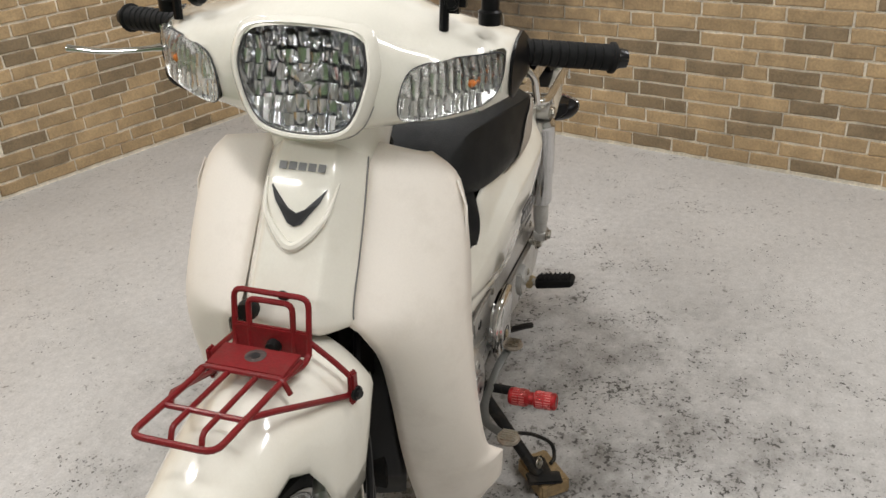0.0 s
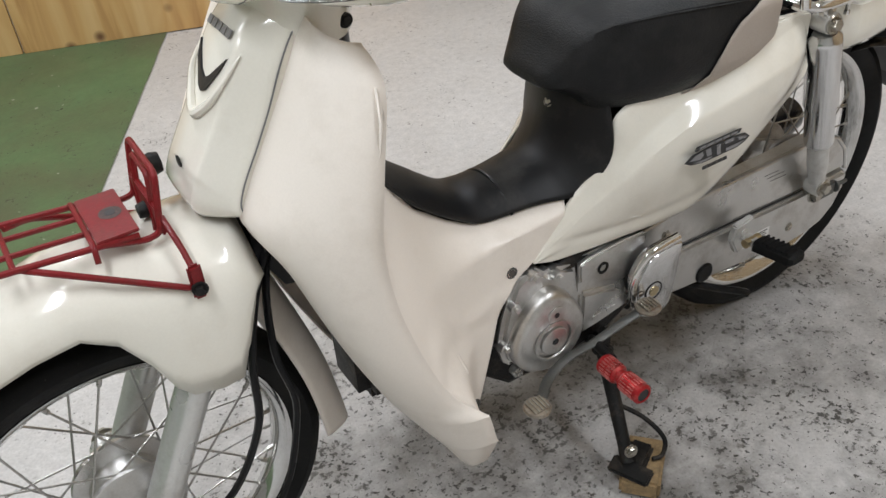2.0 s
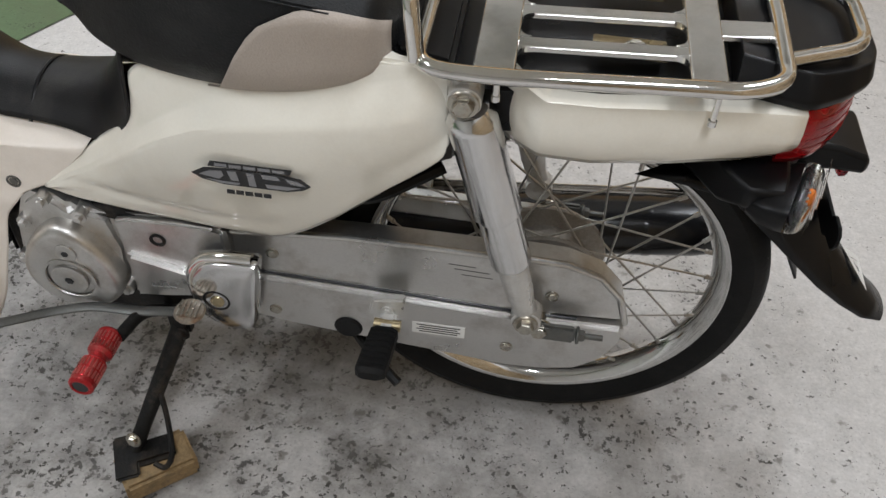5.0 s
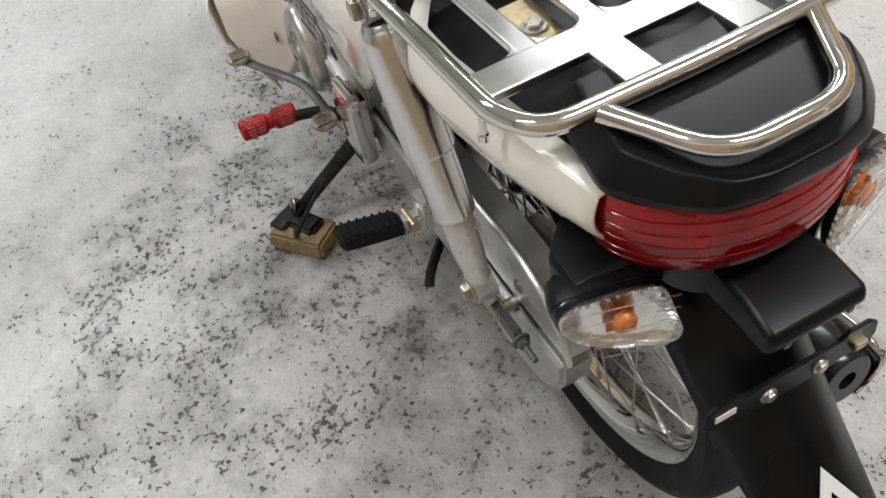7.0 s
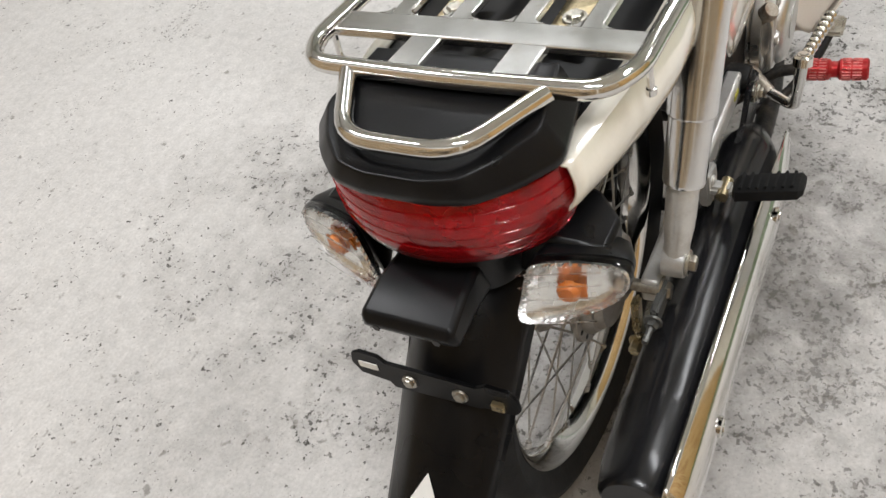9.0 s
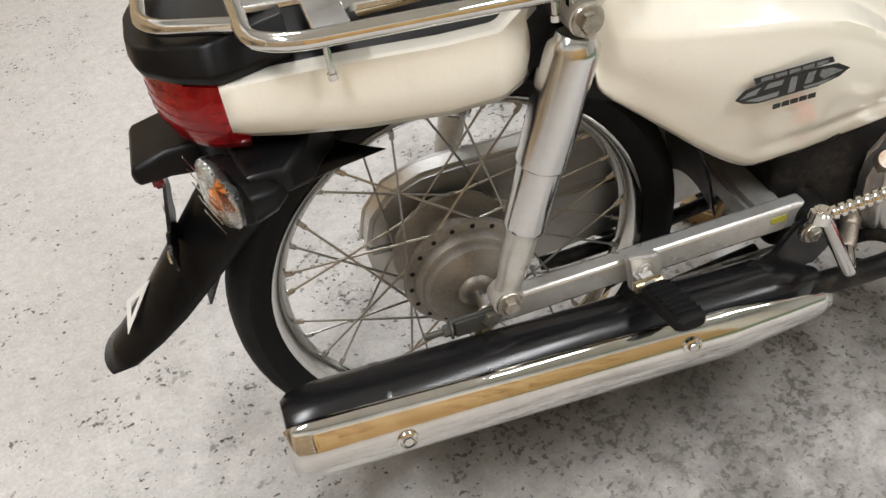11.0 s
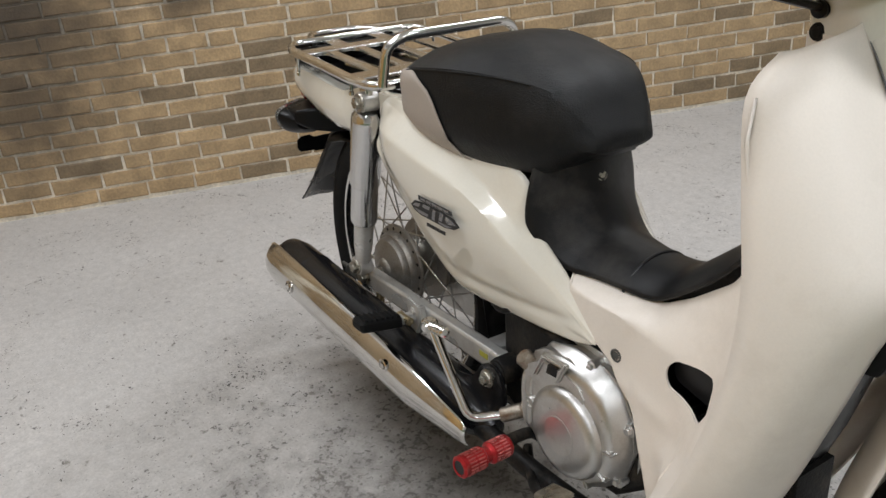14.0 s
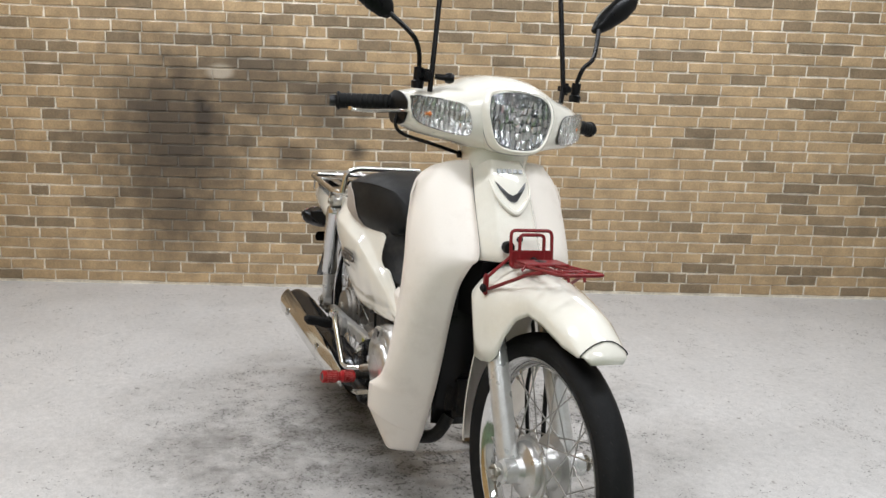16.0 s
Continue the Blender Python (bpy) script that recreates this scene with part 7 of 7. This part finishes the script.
brake = part("brake_pedal", sweep(cr([(0.50, -0.11, 0.19), (0.56, -0.15, 0.185), (0.62, -0.185, 0.215), (0.66, -0.200, 0.245)], 5), 0.0075, 10), M_GRIME, bike, "rear brake pedal")
part("pedal_pad", box((0.668, -0.200, 0.251), (0.045, 0.040, 0.010), 0.004, Euler((0, radians(-14), 0)).to_matrix()), M_BOLT, brake)
for s in (-1, 1):
    base = Vector((0.190, s * 0.118, 0.288))
    brk2 = part("pillion_bracket", merge(slab([(0.172, 0.330), (0.215, 0.322), (0.222, 0.295), (0.205, 0.262), (0.180, 0.270)], min(s * 0.110, s * 0.124), max(s * 0.110, s * 0.124), 0.003), bolt((0.195, s * 0.124, 0.305), (0, s, 0), 0.006, 0.004)), M_SILVER, bike, "silver pillion peg bracket")
    tip = Vector((0.197, s * 0.238, 0.317))
    a = Vector((0.193, s * 0.152, 0.299))
    d = (tip - a)
    q = d.to_track_quat("Z", "Y")
    rings = []
    for f, w, h in ((0, 0.011, 0.009), (0.05, 0.0175, 0.013), (0.5, 0.0185, 0.013), (0.93, 0.0185, 0.012), (1.0, 0.013, 0.007)):
        rings.append([a + d * f + Vector((sx * w, 0, sz * h)) for sx, sz in ((-1, -0.6), (-0.6, -1), (0.6, -1), (1, -0.6), (1, 0.6), (0.6, 1), (-0.6, 1), (-1, 0.6))])
    peg = part("pillion_peg", loft(rings), M_RUBBER, brk2, "black rubber pillion peg")
    for k in range(7):
        p = a + d * (0.12 + 0.12 * k)
        part("peg_rib", box(p + Vector((0, 0, 0.0125)), (0.032, 0.004, 0.004), 0.001), M_RUBBER, brk2)
    part("peg_hinge", turned([(0.008, 0), (0.008, 1)], (0.175, s * 0.140, 0.296), (0.210, s * 0.140, 0.296), 10), M_GOLD, brk2)
    part("peg_arm", box((0.193, s * 0.136, 0.296), (0.022, 0.032, 0.014), 0.004), M_SILVER, brk2)

# centre stand, tucked up
cs = part("centre_stand", sweep(rounded([(0.40, 0.060, 0.205), (0.26, 0.060, 0.185), (0.16, 0.062, 0.180), (0.13, 0.068, 0.178)], 0.03), 0.011, 10), M_GRIME, bike, "black centre stand, folded up")
part("stand_leg", sweep(rounded([(0.40, -0.060, 0.205), (0.26, -0.060, 0.185), (0.16, -0.062, 0.180), (0.13, -0.068, 0.178)], 0.03), 0.011, 10), M_GRIME, cs)
part("stand_arm", sweep(cr([(0.26, 0.065, 0.186), (0.222, 0.105, 0.181), (0.195, 0.130, 0.178), (0.178, 0.142, 0.172)], 4), 0.0075, 8), M_GRIME, cs)
part("stand_cross", turned([(0.010, 0), (0.010, 1)], (0.26, -0.060, 0.186), (0.26, 0.060, 0.186), 10), M_GRIME, cs)

# exhaust
A, B = Vector((0.34, -0.132, 0.206)), Vector((-0.268, -0.157, 0.264))
muf = part("muffler", turned([(0.016, -0.17), (0.030, -0.12), (0.043, -0.065), (0.0465, -0.02), (0.0465, 0.80), (0.0475, 0.805), (0.0475, 0.82), (0.0465, 0.825), (0.0455, 0.93), (0.040, 0.985), (0.033, 1.0), (0.012, 1.0), (0.011, 0.985), (0.001, 0.985)], A, B, 32), M_MUFFLER, bike, "black muffler with chrome heat shield")
part("header_pipe", sweep(cr([(0.86, -0.03, 0.25), (0.84, -0.06, 0.19), (0.74, -0.10, 0.165), (0.58, -0.128, 0.175), (0.42, -0.140, 0.195), (0.34, -0.140, 0.206)], 5), 0.0165, 12), M_GRIME, muf)
hanger = part("hanger_plate", slab([(0.375, 0.262), (0.402, 0.298), (0.420, 0.309), (0.440, 0.312), (0.455, 0.303), (0.461, 0.285), (0.464, 0.250), (0.440, 0.222), (0.36, 0.225), (0.315, 0.236), (0.33, 0.250)], -0.128, -0.119, 0.003), M_GLOSSBLACK, muf, "black muffler hanger plate")
part("hanger_bolt", merge(lathe([(0.015, -0.126), (0.0155, -0.131), (0.012, -0.133), (0.001, -0.133)], (0.424, 0, 0.284), n=20), bolt((0.424, -0.133, 0.284), (0, -1, 0), 0.009, 0.008)), M_BOLT, hanger)
rings = []
C0, C1 = Vector((0.432, -0.152, 0.200)), Vector((-0.268, -0.163, 0.260))
for f, r0, span in ((0.0, 0.030, 40), (0.02, 0.033, 52), (0.10, 0.040, 62), (0.22, 0.050, 74), (0.95, 0.053, 80), (0.985, 0.050, 78), (1.0, 0.046, 74)):
    ctr = C0.lerp(C1, f)
    rings.append([ctr + Vector((0, -r0 * math.cos(a), r0 * math.sin(a) )) + Vector((0, 0.0, 0)) for a in (radians(-span * 0.95 + span * 1.72 * k / 20) for k in range(21))])
hs = part("heat_shield", loft(rings, ring_closed=False, caps=False), M_CHROME, muf, "chrome heat shield", solid=0.002, inward=1.0)
for x, y, z in ((-0.140, -0.2155, 0.252), (0.220, -0.2035, 0.236)):
    part("shield_bolt", merge(lathe([(0.0125, 0.002), (0.013, -0.002), (0.0105, -0.0035), (0.010, 0.0), (0.001, 0.0)], (x, y, z), n=18), bolt((x, y + 0.001, z), (0, -1, 0.1), 0.0065, 0.006, False)), M_CHROME, hs)

# kick starter, its ribbed pedal folded
kick = part("kick_lever", sweep(rounded([(0.508, -0.098, 0.262), (0.482, -0.130, 0.250), (0.449, -0.184, 0.246), (0.377, -0.198, 0.378)], 0.018), 0.0088, 12, flat=0.85), M_CHROME, bike, "chrome kick starter lever with a ribbed folding pedal")
part("kick_boss", turned([(0.012, 0), (0.0135, 0.1), (0.0135, 0.45), (0.0112, 0.5), (0.0118, 0.55), (0.0118, 0.95), (0.0095, 1.0)], (0.515, -0.092, 0.268), (0.474, -0.142, 0.247), 18), M_RUSTY, kick, "rust-stained lever boss")
hinge, toe = Vector((0.376, -0.199, 0.380)), Vector((0.450, -0.221, 0.410))
prof = [(0.006, 0.0)]
for k in range(8):
    f = 0.10 + 0.11 * k
    prof += [(0.0055, f), (0.0082, f + 0.02), (0.0086, f + 0.05), (0.0082, f + 0.08), (0.0055, f + 0.10)]
part("kick_pedal", turned(prof + [(0.004, 1.0), (0.001, 1.0)], hinge, toe, 16), M_CHROME, kick, "ribbed chrome pedal")
part("kick_hinge", merge(turned([(0.006, 0), (0.013, 0.15), (0.013, 0.85), (0.010, 1)], hinge - Vector((0.006, 0, 0.007)), hinge + Vector((-0.002, 0, 0.009)), 18), bolt(hinge + Vector((-0.002, 0, 0.009)), (0.1, 0, 1), 0.006, 0.004)), M_CHROME, kick)

# wires and dark parts between the covers and the wheel
part("wiring", sweep(cr([(0.28, 0.07, 0.44), (0.22, 0.075, 0.46), (0.18, 0.06, 0.475), (0.14, 0.04, 0.49)], 5), 0.009, 8), M_BLACK, bike)
part("wiring", sweep(cr([(0.34, -0.08, 0.42), (0.42, -0.10, 0.40), (0.47, -0.10, 0.42), (0.52, -0.085, 0.40)], 5), 0.008, 8), M_BLACK, bike)
part("brake_rod", sweep([(0.44, -0.075, 0.215), (0.04, -0.085, 0.222), (-0.02, -0.09, 0.225)], 0.004, 8), M_BOLT, bike)
part("brake_arm", merge(box((-0.005, -0.080, 0.245), (0.022, 0.010, 0.060), 0.004), bolt((-0.03, -0.088, 0.224), (-1, 0, 0), 0.008, 0.018)), M_GOLD, bike)
both("inner_guard", slab([(0.13, 0.56), (0.20, 0.515), (0.30, 0.435), (0.40, 0.415), (0.40, 0.50), (0.14, 0.62)], 0.070, 0.085, 0.004), M_BLACK)

# wooden block under the stand
block = part("wood_block", box((0, 0, 0.019), (0.104, 0.066, 0.036), 0.005), M_WOODBLOCK)
block.matrix_basis = pose(0.515, 0.247, 0.001, 0, 0, 40)
tagged(block, "oil-stained wooden block under the side stand", "wood block")

# ---- bricks, piece by piece ----
COURSE, BH, BD = 0.0527, 0.0446, 0.006
LENGTHS = [0.082, 0.124, 0.136, 0.146, 0.152, 0.158, 0.168, 0.182, 0.206]
rng = random.Random(4)


def brick_mesh(length, seed):
    """A hand-made brick: edges not quite square, rounded over, the face slightly uneven."""
    r = random.Random(seed)
    bm = bmesh.new()
    x, z, c = length / 2, BH / 2, 0.0032
    j = lambda k=1.0: r.uniform(-0.0019, 0.0019) * k
    rim = [(sx * x, sz * z) for sx, sz in ((-1, -1), (-0.33, -1), (0.33, -1), (1, -1), (1, 1), (0.33, 1), (-0.33, 1), (-1, 1))]
    back = [bm.verts.new((px + j(), -0.004, pz + j())) for px, pz in rim]
    mid = [bm.verts.new((v.co.x, BD - c * 0.6 + j(0.3), v.co.z)) for v in back]
    top = [bm.verts.new((v.co.x * (1 - c / x), BD + j(0.5), v.co.z * (1 - c / z))) for v in back]
    for a, b in ((back, mid), (mid, top)):
        for i in range(8):
            bm.faces.new((a[i], a[(i + 1) % 8], b[(i + 1) % 8], b[i]))
    for q in ((0, 1, 6, 7), (1, 2, 5, 6), (2, 3, 4, 5)):
        bm.faces.new([top[i] for i in q])
    bmesh.ops.recalc_face_normals(bm, faces=bm.faces)
    me = bpy.data.meshes.new("brick")
    bm.to_mesh(me)
    bm.free()
    me.materials.append(M_BRICK)
    return me


BRICKS = [[brick_mesh(length, 10 * i + k) for k in range(3)] for i, length in enumerate(LENGTHS)]


def lay(parent, start, along, into, length, near, limit=300):
    """Uneven courses. The pieces in the stretch near=(from, to, height) are parts, the others one joined part."""
    turn = Matrix((along, into, Vector((0, 0, 1)))).transposed().to_4x4()
    verts, faces, made = [], [], 0
    for row in range(int((1.98 - 0.012) / COURSE)):
        z = row * COURSE + 0.012 + COURSE / 2
        s = 0.012 + rng.uniform(-0.06, 0.0)
        while s < length:
            i = rng.choice((0, 1, 2, 2, 3, 3, 4, 4, 4, 5, 5, 5, 6, 6, 7, 7, 8, 8))
            mid_s = s + LENGTHS[i] / 2
            s += LENGTHS[i] + 0.0080 + rng.uniform(-0.001, 0.0015)
            if mid_s - LENGTHS[i] / 2 < 0.008:
                continue
            at = start + along * mid_s + into * rng.uniform(-0.0012, 0.0012) + Vector((0, 0, z + rng.uniform(-0.0014, 0.0014)))
            me = BRICKS[i][rng.randrange(3)]
            m = Matrix.Translation(at) @ turn @ pose(0, 0, 0, 0, rng.uniform(-0.6, 0.6), 0)
            if near[0] < mid_s < near[1] and z < near[2] and made < limit:
                ob = new("brick", me)
                ob.parent = parent
                ob.matrix_basis = m
                made += 1
            else:
                i0 = len(verts)
                verts += [m @ v.co for v in me.vertices]
                faces += [[i0 + i for i in p.vertices] for p in me.polygons]
    me = bpy.data.meshes.new("brickwork")
    me.from_pydata(verts, [], faces)
    me.materials.append(M_BRICK)
    ob = new("brickwork", me)
    ob.parent = parent
    tagged(ob, kind="stuff")


lay(wall_rear, CORNER, U, NU, REAR - 0.2, (0.5, 2.5, 1.2))
lay(wall_side, CORNER, V, NV, PLY0 - 0.12, (0.3, 1.6, 1.2))
